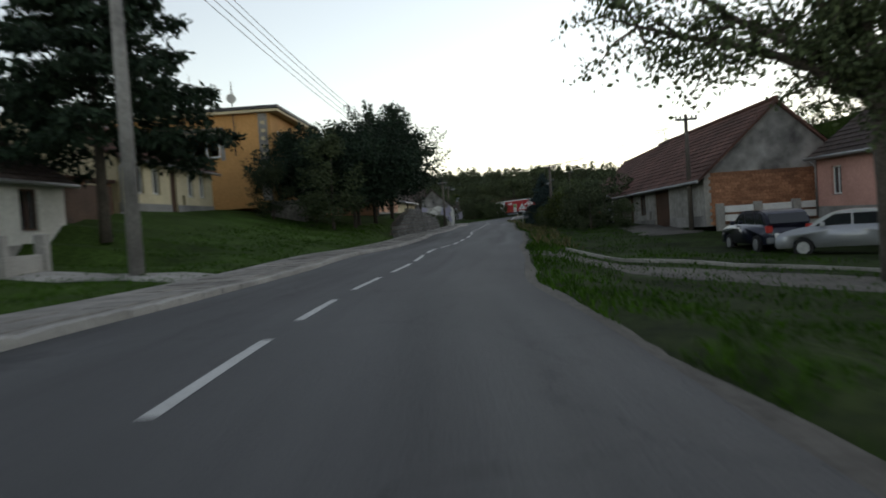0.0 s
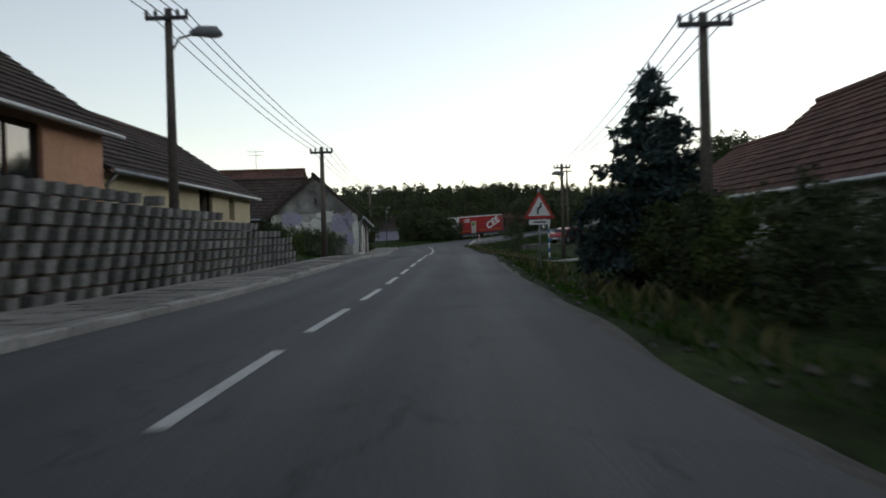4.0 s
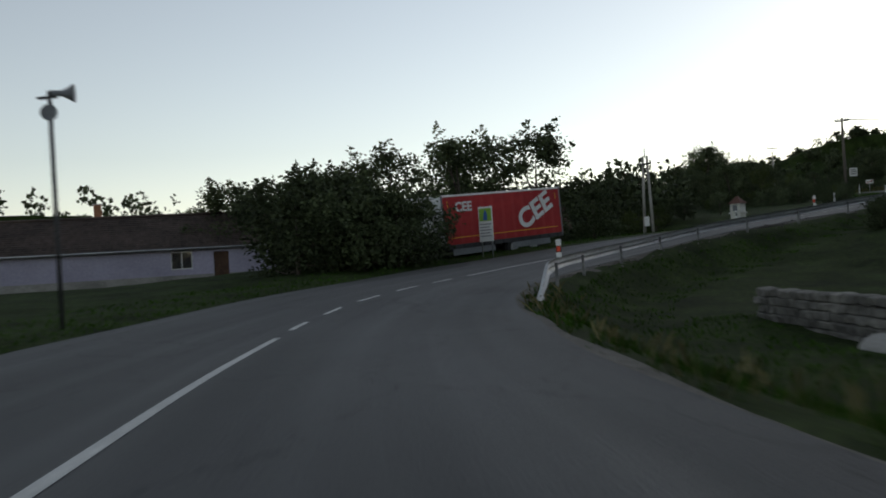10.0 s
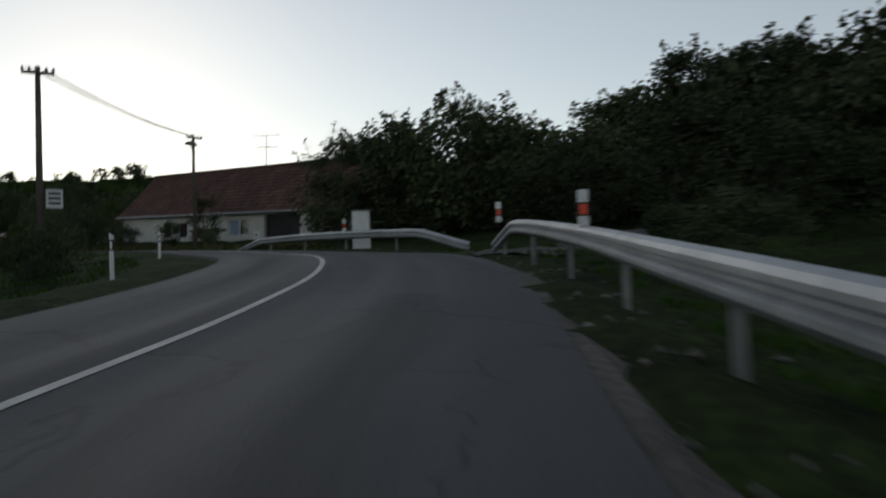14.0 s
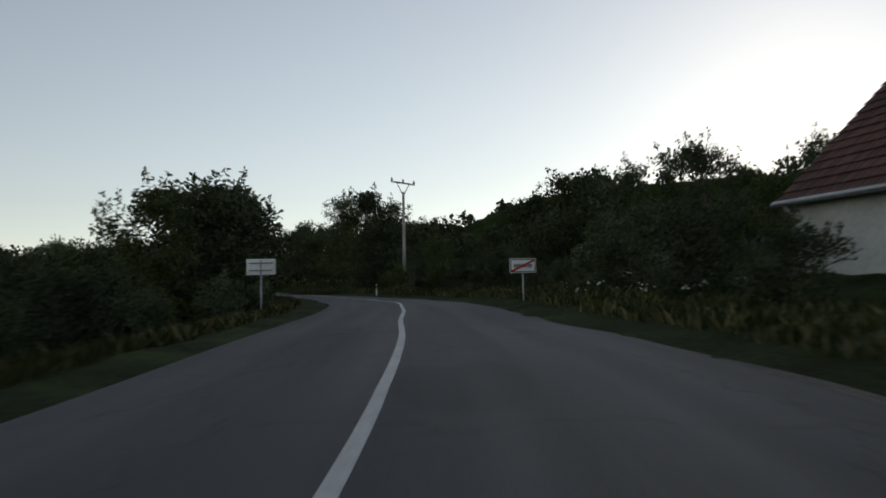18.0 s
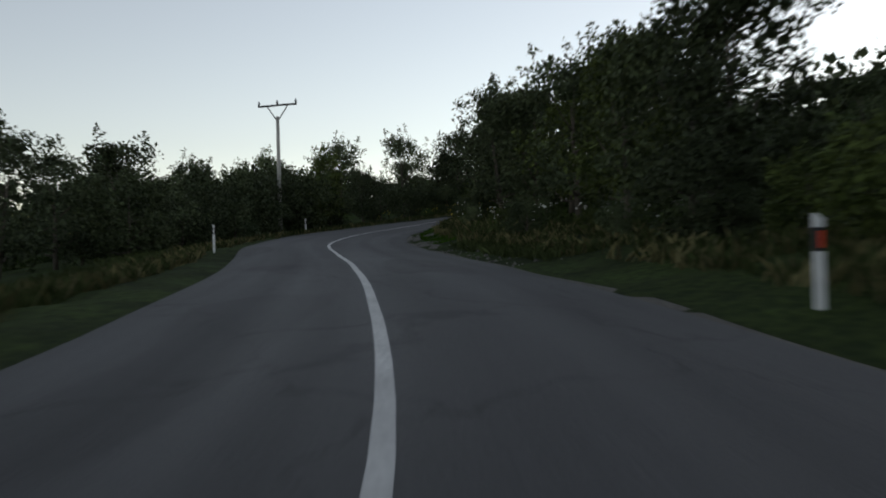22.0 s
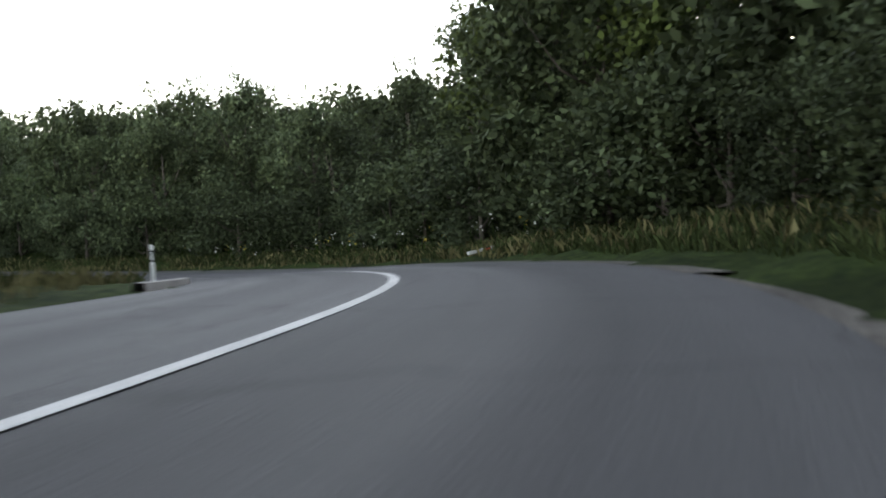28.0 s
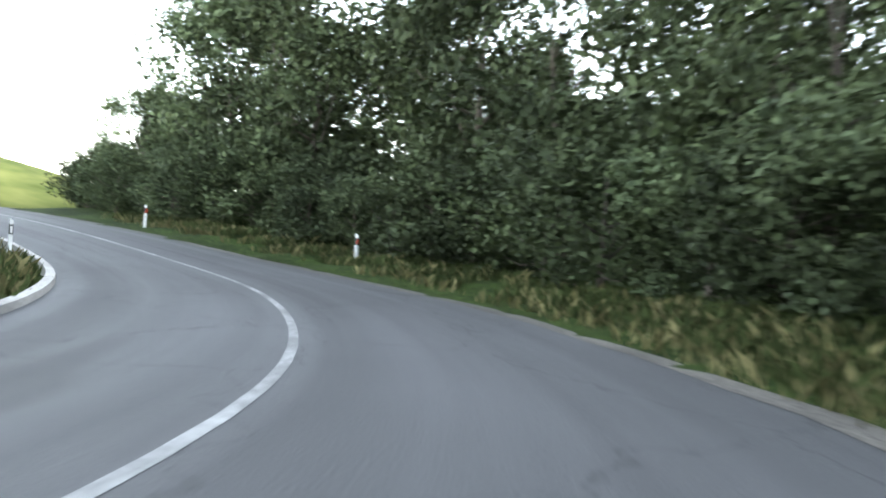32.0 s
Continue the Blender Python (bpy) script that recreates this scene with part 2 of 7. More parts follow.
def asphalt_mat(name):
    """Asphalt: aggregate grain, wheel-worn streaks along the lanes, tar-filled cracks and darker repairs; u runs across the road, v along it, in metres."""
    m = bpy.data.materials.new(name)
    m.use_nodes = True
    n, l = m.node_tree.nodes, m.node_tree.links
    out = n["Principled BSDF"]
    uv = n.new("ShaderNodeUVMap")
    uv.uv_map = "along"

    def noise_of(scale, detail, stretch=(1, 1, 1), lo=0.3, hi=0.7, a=0.0, b=1.0):
        move, tex, span = n.new("ShaderNodeMapping"), n.new("ShaderNodeTexNoise"), n.new("ShaderNodeMapRange")
        move.inputs["Scale"].default_value = stretch
        tex.inputs["Scale"].default_value, tex.inputs["Detail"].default_value = scale, detail
        span.inputs["From Min"].default_value, span.inputs["From Max"].default_value = lo, hi
        span.inputs["To Min"].default_value, span.inputs["To Max"].default_value = a, b
        l.new(uv.outputs["UV"], move.inputs["Vector"])
        l.new(move.outputs["Vector"], tex.inputs["Vector"])
        l.new(tex.outputs["Fac"], span.inputs["Value"])
        return span.outputs["Result"], tex.outputs["Fac"]

    def times(a, b):
        node = n.new("ShaderNodeMath")
        node.operation = "MULTIPLY"
        l.new(a, node.inputs[0])
        l.new(b, node.inputs[1])
        return node.outputs["Value"]

    grain, fine = noise_of(38, 6, (1, 1, 1), 0.3, 0.7, 0.74, 1.26)
    streak, _ = noise_of(1.0, 3, (1.5, 0.03, 1), 0.3, 0.7, 0.8, 1.2)
    patch, _ = noise_of(0.35, 4, (1, 0.5, 1), 0.32, 0.68, 0.84, 1.16)
    repair, _ = noise_of(0.16, 2, (2.2, 0.45, 1), 0.62, 0.64, 1.0, 0.72)
    move, cell, crack = n.new("ShaderNodeMapping"), n.new("ShaderNodeTexVoronoi"), n.new("ShaderNodeMapRange")
    move.inputs["Scale"].default_value = (0.34, 0.2, 1)
    cell.feature = "DISTANCE_TO_EDGE"
    cell.inputs["Scale"].default_value = 1.0
    crack.inputs["From Min"].default_value, crack.inputs["From Max"].default_value = 0.002, 0.009
    crack.inputs["To Min"].default_value, crack.inputs["To Max"].default_value = 0.62, 1.0
    wobble, add = n.new("ShaderNodeTexNoise"), n.new("ShaderNodeVectorMath")
    wobble.inputs["Scale"].default_value, wobble.inputs["Detail"].default_value = 1.1, 5
    add.operation = "MULTIPLY_ADD"
    add.inputs[1].default_value = (1.6, 1.6, 0)
    l.new(uv.outputs["UV"], wobble.inputs["Vector"])
    l.new(wobble.outputs["Color"], add.inputs[0])
    l.new(uv.outputs["UV"], add.inputs[2])
    l.new(add.outputs["Vector"], move.inputs["Vector"])
    l.new(move.outputs["Vector"], cell.inputs["Vector"])
    l.new(cell.outputs["Distance"], crack.inputs["Value"])
    value = times(times(times(times(grain, streak), patch), repair), crack.outputs["Result"])
    tone = n.new("ShaderNodeHueSaturation")
    tone.inputs["Color"].default_value = (0.058, 0.0585, 0.06, 1)
    l.new(value, tone.inputs["Value"])
    l.new(tone.outputs["Color"], out.inputs["Base Color"])
    rough, _ = noise_of(0.8, 3, (1.5, 0.05, 1), 0.3, 0.7, 0.66, 0.86)
    l.new(rough, out.inputs["Roughness"])
    out.inputs["Specular IOR Level"].default_value = 0.4
    b = n.new("ShaderNodeBump")
    b.inputs["Strength"].default_value, b.inputs["Distance"].default_value = 0.5, 0.02
    l.new(fine, b.inputs["Height"])
    l.new(b.outputs["Normal"], out.inputs["Normal"])
    return m


ASPHALT = asphalt_mat("asphalt")
GRAVEL = mat("gravel", (0.055, 0.05, 0.043), (0.15, 0.138, 0.12), 14, 0.5, 0.95, 0.6, spread=0.3)
CONCRETE = mat("concrete", (0.26, 0.25, 0.23), (0.4, 0.385, 0.35), 18, 0.5, 0.9, 0.2, spread=0.3, island=0.15)
LINE = mat("line_paint", (0.36, 0.36, 0.35), (0.6, 0.6, 0.57), 25, 1.2, 0.6, 0.1, spread=0.15)
LINE_WORN = mat("worn_line_paint", (0.12, 0.12, 0.118), (0.3, 0.3, 0.29), 14, 0.9, 0.7, 0.1, spread=0.35)
LAWN = mat("mown_lawn", (0.022, 0.046, 0.008), (0.056, 0.098, 0.018), 9, 0.5, 1.0, 0.8, spread=0.35, spec=0.08)
GRASS_GROUND = mat("meadow", (0.010, 0.019, 0.005), (0.034, 0.052, 0.012), 7, 0.55, 1.0, 0.9, spread=0.5, spec=0.08)
GRASS = mat("grass_blades", (0.018, 0.05, 0.005), (0.05, 0.11, 0.012), 3, 0.2, 0.95, 0, spread=0.3, spec=0.05, island=0.35)
GRASS_TALL = mat("tall_grass_blades", (0.028, 0.04, 0.014), (0.064, 0.08, 0.03), 3, 0.2, 0.95, 0, spread=0.3, spec=0.05, island=0.35)
DRY = mat("dry_grass", (0.09, 0.085, 0.035), (0.17, 0.15, 0.07), 3, 0.3, 0.9, 0, spread=0.3, spec=0.15, island=0.35)
LEAF = mat("leaves", (0.034, 0.047, 0.021), (0.07, 0.089, 0.04), 1.2, 0.25, 0.8, 0, spread=0.3, spec=0.2, island=0.4, each=0.3)
LEAF_GREY = mat("grey_leaves", (0.05, 0.07, 0.035), (0.10, 0.125, 0.06), 1.2, 0.25, 0.8, 0, spread=0.3, spec=0.2, island=0.4, each=0.3)
LEAF_WARM = mat("warm_leaves", (0.04, 0.06, 0.014), (0.085, 0.108, 0.028), 1.2, 0.25, 0.8, 0, spread=0.3, spec=0.2, island=0.4, each=0.25)
NEEDLE = mat("needles", (0.012, 0.025, 0.014), (0.03, 0.05, 0.028), 2, 0.4, 0.8, 0, spread=0.3, spec=0.2, island=0.35)
NEEDLE_BLUE = mat("blue_needles", (0.022, 0.042, 0.04), (0.05, 0.075, 0.07), 2, 0.4, 0.8, 0, spread=0.3, spec=0.2, island=0.35)
BARK = mat("bark", (0.05, 0.042, 0.034), (0.13, 0.11, 0.09), 22, 1.0, 0.95, 0.7)
PETAL = mat("petals", (0.6, 0.6, 0.56), (0.8, 0.8, 0.76), 5, 1, 0.8, 0, spread=0.1)
ROOF = mat("roof_tiles", (0.075, 0.038, 0.031), (0.15, 0.078, 0.06), 9, 0.5, 0.85, 0.3, spread=0.3, island=0.3, each=0.15)
ROOF_DARK = mat("dark_roof_tiles", (0.04, 0.03, 0.026), (0.085, 0.062, 0.052), 9, 0.5, 0.85, 0.3, spread=0.3, island=0.25)
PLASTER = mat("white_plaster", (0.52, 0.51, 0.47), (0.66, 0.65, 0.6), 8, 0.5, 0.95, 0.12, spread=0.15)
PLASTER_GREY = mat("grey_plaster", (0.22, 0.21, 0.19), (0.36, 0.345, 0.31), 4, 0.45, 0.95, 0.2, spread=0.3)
PLASTER_CREAM = mat("cream_plaster", (0.55, 0.47, 0.3), (0.66, 0.57, 0.38), 8, 0.5, 0.95, 0.1, spread=0.12)
PLASTER_ORANGE = mat("orange_plaster", (0.5, 0.27, 0.1), (0.6, 0.33, 0.13), 8, 0.4, 0.95, 0.1, spread=0.1)
PLASTER_PINK = mat("pink_plaster", (0.5, 0.27, 0.22), (0.6, 0.34, 0.28), 8, 0.4, 0.95, 0.1, spread=0.15)
PLASTER_SALMON = mat("salmon_plaster", (0.55, 0.30, 0.19), (0.64, 0.37, 0.24), 8, 0.4, 0.95, 0.1, spread=0.12)
LILAC = mat("lilac_plaster", (0.3, 0.28, 0.37), (0.38, 0.36, 0.45), 8, 0.4, 0.95, 0.1, spread=0.12)
BRICK = mat("bricks", (0.2, 0.09, 0.05), (0.36, 0.18, 0.1), 14, 0.7, 0.95, 0.35, spread=0.3, island=0.3, each=0.25)
PLINTH = mat("plinth_render", (0.2, 0.19, 0.18), (0.3, 0.29, 0.27), 10, 0.6, 0.95, 0.2)
WOOD = mat("grey_wood", (0.09, 0.075, 0.06), (0.19, 0.16, 0.13), 16, 0.8, 0.85, 0.3, each=0.15)
WOOD_BROWN = mat("brown_wood", (0.06, 0.033, 0.02), (0.12, 0.065, 0.04), 12, 0.8, 0.7, 0.2)
POLE_WOOD = mat("tarred_pole_wood", (0.07, 0.06, 0.05), (0.14, 0.12, 0.10), 20, 0.6, 0.9, 0.3)
ZINC = mat("galvanised_steel", (0.3, 0.31, 0.315), (0.42, 0.43, 0.435), 6, 0.8, 0.5, 0.05, metal=0.75, spread=0.15)
STEEL_DARK = mat("dark_steel", (0.05, 0.05, 0.052), (0.09, 0.09, 0.092), 14, 0.8, 0.6, 0.1, metal=0.5)
WHITE = mat("white_paint", (0.68, 0.68, 0.66), (0.8, 0.8, 0.78), 10, 1.0, 0.55, 0.03, spread=0.08)
# black plastic, also the painted shade of openings
BLACK = mat("black_plastic_and_shade", (0.015, 0.015, 0.016), (0.03, 0.03, 0.03), 10, 1.0, 0.5, 0)
RED = mat("red_paint", (0.42, 0.03, 0.025), (0.5, 0.04, 0.03), 10, 1.0, 0.45, 0, spread=0.08)
REFLECT = mat("red_reflector", (0.75, 0.07, 0.03), (0.85, 0.1, 0.04), 20, 1.0, 0.35, 0, spread=0.05)
TARP = mat("red_tarpaulin", (0.36, 0.028, 0.03), (0.43, 0.036, 0.036), 3, 0.35, 0.55, 0.1, spread=0.12)
YELLOW = mat("yellow_tape", (0.75, 0.36, 0.03), (0.85, 0.42, 0.05), 10, 1.0, 0.5, 0, spread=0.08)
BLUE = mat("blue_paint", (0.04, 0.11, 0.32), (0.06, 0.15, 0.4), 10, 1.0, 0.5, 0, spread=0.1)
PALE_BLUE = mat("painted_sky_reflection", (0.2, 0.27, 0.36), (0.28, 0.36, 0.46), 10, 1.0, 0.6, 0.05, spread=0.15)
GREEN_PAINT = mat("green_paint", (0.2, 0.4, 0.05), (0.28, 0.5, 0.08), 10, 1.0, 0.5, 0, spread=0.1)
GREY_PAINT = mat("grey_paint", (0.16, 0.17, 0.18), (0.22, 0.23, 0.24), 10, 1.0, 0.6, 0, spread=0.1)
RUBBER = mat("rubber", (0.015, 0.015, 0.015), (0.03, 0.03, 0.03), 15, 1.0, 0.9, 0.1)
STONE = mat("field_stone", (0.09, 0.085, 0.075), (0.2, 0.19, 0.17), 7, 0.8, 0.95, 0.5, island=0.35, each=0.3)
SOIL = mat("soil", (0.07, 0.055, 0.04), (0.15, 0.12, 0.09), 6, 0.4, 1.0, 0.6)


def glass_mat(name, tint):
    m = bpy.data.materials.new(name)
    m.use_nodes = True
    p = m.node_tree.nodes["Principled BSDF"]
    p.inputs["Base Color"].default_value = (*tint, 1)
    p.inputs["Roughness"].default_value, p.inputs["Specular IOR Level"].default_value = 0.04, 0.9
    return m


GLASS = glass_mat("window_glass", (0.02, 0.024, 0.028))


def paint_mat(name, colour):
    m = bpy.data.materials.new(name)
    m.use_nodes = True
    p = m.node_tree.nodes["Principled BSDF"]
    p.inputs["Base Color"].default_value = (*colour, 1)
    p.inputs["Roughness"].default_value, p.inputs["Coat Weight"].default_value = 0.35, 0.6
    p.inputs["Metallic"].default_value = 0.3
    return m


# ---- building blocks ----
def mesh_of(name, verts, faces, material):
    me = bpy.data.meshes.new(name)
    me.from_pydata(verts, [], faces)
    me.materials.append(material)
    me.update()
    return me


def part(name, data, material=None, parent=None, label="", at=None):
    """One mesh object under a thing or a part. data: a bmesh or a mesh."""
    if isinstance(data, bmesh.types.BMesh):
        me = bpy.data.meshes.new(name)
        data.to_mesh(me)
        data.free()
        me.materials.append(material)
        data = me
    ob = new(name, data)
    if parent is not None:
        ob.parent = parent
    if at is not None:
        ob.matrix_basis = at
    if label:
        tagged(ob, label)
    return ob


def thing(name, label, category, at, group="", kind=""):
    ob = new(name)
    ob.empty_display_size = 0.3
    ob.matrix_basis = at
    return tagged(ob, label, category, group, kind)


def box(bm, x0, x1, y0, y1, z0, z1, bevel=0.0):
    """A box into bm, its edges bevelled."""
    v = [bm.verts.new((x, y, z)) for z in (z0, z1) for y in (y0, y1) for x in (x0, x1)]
    fs = [bm.faces.new([v[i] for i in q]) for q in ((0, 2, 3, 1), (4, 5, 7, 6), (0, 1, 5, 4), (2, 6, 7, 3), (0, 4, 6, 2), (1, 3, 7, 5))]
    if bevel:
        edges = {e for f in fs for e in f.edges}
        bmesh.ops.bevel(bm, geom=list(edges), offset=bevel, segments=1, affect="EDGES")
    return bm


def boxed(x0, x1, y0, y1, z0, z1, bevel=0.0):
    return box(bmesh.new(), x0, x1, y0, y1, z0, z1, bevel)


def tube(bm, points, radii, sides=8):
    """A round tapered bar along points into bm."""
    rings = []
    for i, (p, r) in enumerate(zip(points, radii)):
        p = Vector(p)
        ahead = (Vector(points[min(i + 1, len(points) - 1)]) - Vector(points[max(i - 1, 0)])).normalized()
        side = ahead.orthogonal().normalized()
        up = ahead.cross(side)
        rings.append([bm.verts.new(p + (side * math.cos(a) + up * math.sin(a)) * r) for a in (2 * math.pi * k / sides for k in range(sides))])
    for a, b in zip(rings, rings[1:]):
        for k in range(sides):
            f = bm.faces.new((a[k], a[(k + 1) % sides], b[(k + 1) % sides], b[k]))
            f.smooth = True
    bm.faces.new(rings[0][::-1])
    bm.faces.new(rings[-1])
    return bm


def tubed(points, radii, sides=8):
    return tube(bmesh.new(), points, radii, sides)


def prism(outline, depth, axis="y"):
    """A plate: an outline in x, z pushed from y = 0 to y = depth."""
    bm = bmesh.new()
    a = [bm.verts.new((x, 0, z)) for x, z in outline]
    b = [bm.verts.new((x, depth, z)) for x, z in outline]
    n = len(a)
    bm.faces.new(a)
    bm.faces.new(b[::-1])
    for k in range(n):
        bm.faces.new((a[k], b[k], b[(k + 1) % n], a[(k + 1) % n]))
    bmesh.ops.recalc_face_normals(bm, faces=bm.faces)
    return bm


# ---- plants ----
def leaf_mesh(name, centres, size, material, rng, long=1.7, droop=0.0):
    """Small bent leaves round the given places: two triangles each."""
    n = len(centres)
    out = rng.normal(size=(n, 3))
    out[:, 2] -= droop
    out /= np.linalg.norm(out, axis=1)[:, None]
    side = np.cross(out, rng.normal(size=(n, 3)))
    side /= np.linalg.norm(side, axis=1)[:, None]
    s = size * rng.uniform(0.6, 1.3, (n, 1))
    nrm = np.cross(out, side)
    v = np.empty((n, 4, 3))
    v[:, 0] = centres
    v[:, 1] = centres + out * s * long * 0.5 + side * s * 0.5 + nrm * s * 0.15
    v[:, 2] = centres + out * s * long
    v[:, 3] = centres + out * s * long * 0.5 - side * s * 0.5 + nrm * s * 0.15
    me = bpy.data.meshes.new(name)
    me.vertices.add(4 * n)
    me.vertices.foreach_set("co", v.ravel())
    me.loops.add(4 * n)
    me.loops.foreach_set("vertex_index", np.arange(4 * n, dtype=np.int32))
    me.polygons.add(n)
    me.polygons.foreach_set("loop_start", np.arange(0, 4 * n, 4, dtype=np.int32))
    me.materials.append(material)
    me.update(calc_edges=True)
    return me


def broadleaf(name, label, seed, height, width, bare, leaves, size, material, clumps=26, gap=0.55, at=None, limbs=7):
    """A tree or shrub: a tapered, forked trunk and a crown of many small leaves in clumps. bare: height of clear trunk."""
    rng = np.random.default_rng(seed)
    tree = thing(name, label, "shrub" if name in ("shrub", "bush") else "tree", at or pose(0, 0, 0))
    bm = bmesh.new()
    r0 = 0.018 * height + 0.03
    lean = rng.normal(0, 0.03, 2)
    spine = [(lean[0] * z, lean[1] * z, z) for z in np.linspace(-0.2, height * 0.8, 6)]
    tube(bm, spine, [r0 * (1 - 0.85 * k / 5) for k in range(6)], 7)
    heads = []
    for k in range(clumps):
        u = rng.uniform(0, 1)
        z = bare + (height - bare) * (0.08 + 0.92 * u)
        ring = math.sin(math.pi * (0.16 + 0.72 * u)) ** 0.6 * width / 2
        a = rng.uniform(0, 2 * math.pi)
        rr = ring * rng.uniform(0.35, 1.0)
        heads.append((rr * math.cos(a), rr * math.sin(a), z))
    heads.append((lean[0] * height, lean[1] * height, height * 0.97))
    for k in range(limbs):
        h = Vector(heads[(k * 3) % len(heads)])
        z0 = min(h.z * rng.uniform(0.45, 0.75), height * 0.75)
        root = Vector((lean[0] * z0, lean[1] * z0, z0))
        mid = root.lerp(h, 0.5) + Vector((0, 0, -0.06 * height * rng.uniform(0, 1)))
        rr = r0 * (1 - z0 / height) * 0.6
        tube(bm, [root, mid, h], [rr, rr * 0.6, rr * 0.2], 5)
    part("trunk", bm, BARK, tree, "rough grey-brown bark")
    # leaves thin out from each clump's middle; loose shoots break the outline
    per = int(leaves * 0.86) // len(heads)
    spots = []
    for h in heads:
        r = width * rng.uniform(0.10, 0.19)
        d = rng.normal(size=(per, 3))
        d *= np.minimum(1, 2.0 / np.linalg.norm(d, axis=1))[:, None]
        spots.append(np.array(h) + d * r * (0.45 + 0.35 * gap) * (1, 1, 0.8))
    shoots = max(12, len(heads))
    for k in range(shoots):
        h = np.array(heads[rng.integers(len(heads))])
        way = h - (0, 0, bare + (height - bare) * 0.35)
        way = way / (np.linalg.norm(way) + 0.01) + rng.normal(0, 0.35, 3) + (0, 0, 0.35)
        long = rng.uniform(0.08, 0.17) * height
        n = max(5, int(leaves * 0.14 / shoots))
        t = rng.uniform(0.15, 1, (n, 1))
        spots.append(h + way / np.linalg.norm(way) * (width * 0.12 + long * t) + rng.normal(0, 0.035 * width, (n, 3)) * (1.15 - t))
    part("crown", leaf_mesh("crown", np.concatenate(spots), size, material, rng), None, tree)
    return tree


def conifer(name, label, seed, height, width, needles, size, material, bare=0.0, at=None):
    """A spruce: whorls of drooping boughs set with needles, narrowing to the tip."""
    rng = np.random.default_rng(seed)
    tree = thing(name, label, "tree", at or pose(0, 0, 0))
    bm = tubed([(0, 0, z) for z in np.linspace(-0.2, height, 6)], [0.016 * height * (1 - 0.95 * k / 5) + 0.01 for k in range(6)], 7)
    spots = []
    tiers = max(9, int((height - bare) / (0.042 * height + 0.12)))
    for tier in range(tiers):
        u = ((tier + 0.3) / tiers) ** 0.92
        z = bare + 0.2 + (height - bare) * 0.97 * u
        reach = width / 2 * (1 - u) ** 0.9 + 0.05
        for k in range(7 if u < 0.75 else 5):
            a = 2 * math.pi * (k + rng.uniform(0, 1)) / (7 if u < 0.75 else 5)
            long = reach * rng.uniform(0.65, 1.15)
            way = np.array([math.cos(a), math.sin(a), 0.0])
            across = np.array([-way[1], way[0], 0.0])
            root = np.array([0, 0, z + rng.uniform(-0.12, 0.12)])
            drop = long * (0.34 - 0.5 * u) + rng.uniform(-0.06, 0.06) * long
            bow = lambda t: root + way * long * t + np.array([0, 0, -1.0]) * drop * (1.5 * t - 0.75 * t * t)
            tube(bm, [bow(0), bow(0.5), bow(1)], [0.015 + 0.006 * long, 0.012, 0.004], 4)
            n = max(8, int(needles * 1.1 * long / (tiers * 6.2 * width / 2 * 0.55)))
            t = rng.uniform(0.1, 1, (n, 1)) ** 0.8
            fan = rng.uniform(-1, 1, (n, 1)) * (0.10 + 0.30 * long * np.sin(math.pi * np.minimum(t * 0.75 + 0.2, 1)))
            hang = -np.abs(rng.normal(0, 0.05 + 0.035 * long, (n, 1))) - 0.22 * np.abs(fan)
            curve = root + way * long * t + np.array([0, 0, -1.0]) * drop * (1.5 * t - 0.75 * t * t)
            spots.append(curve + across * fan + way * np.abs(fan) * 0.5 + np.array([0, 0, 1.0]) * hang)
    part("trunk", bm, BARK, tree, "brown scaly bark")
    part("crown", leaf_mesh("crown", np.concatenate(spots), size, material, rng, 2.6, 0.5), None, tree)
    return tree


# ---- the road: its centre line in plan and height ----
def spline(points, step):
    """A smooth curve through points, sampled about every step metres."""
    p = np.array(points, float)
    p = np.vstack([2 * p[0] - p[1], p, 2 * p[-1] - p[-2]])
    out = []
    for a, b, c, d in zip(p, p[1:], p[2:], p[3:]):
        n = max(1, int(np.linalg.norm(c - b) / step))
        for t in np.arange(n)[:, None] / n:
            out.append(0.5 * (2 * b + (c - a) * t + (2 * a - 5 * b + 4 * c - d) * t**2 + (3 * b - a - 3 * c + d) * t**3))
    return np.vstack([np.array(out), p[-2]])


LINE_PTS = spline(ROAD, 1.0)
run = np.r_[0, np.cumsum(np.linalg.norm(np.diff(LINE_PTS[:, :2], axis=0), axis=1))]
heading = np.gradient(LINE_PTS[:, :2], axis=0)
heading /= np.linalg.norm(heading, axis=1)[:, None]


def on_road(s, side=0.0, up=0.0):
    """The place at s metres along the road, side metres to the right of its centre line, up metres over it."""
    c = [np.interp(s, run, LINE_PTS[:, k]) for k in range(3)]
    h = [np.interp(s, run, heading[:, k]) for k in range(2)]
    n = math.hypot(*h)
    return Vector((c[0] + side * h[1] / n, c[1] - side * h[0] / n, c[2] + up))


def road_turn(s):
    """Degrees by which the road's direction at s is turned from +y, to the left."""
    h = [np.interp(s, run, heading[:, k]) for k in range(2)]
    return math.degrees(math.atan2(-h[0], h[1]))


def left_edge(s):
    return np.interp(s, *LEFT_EDGE)


def right_edge(s):
    return np.interp(s, *RIGHT_EDGE)


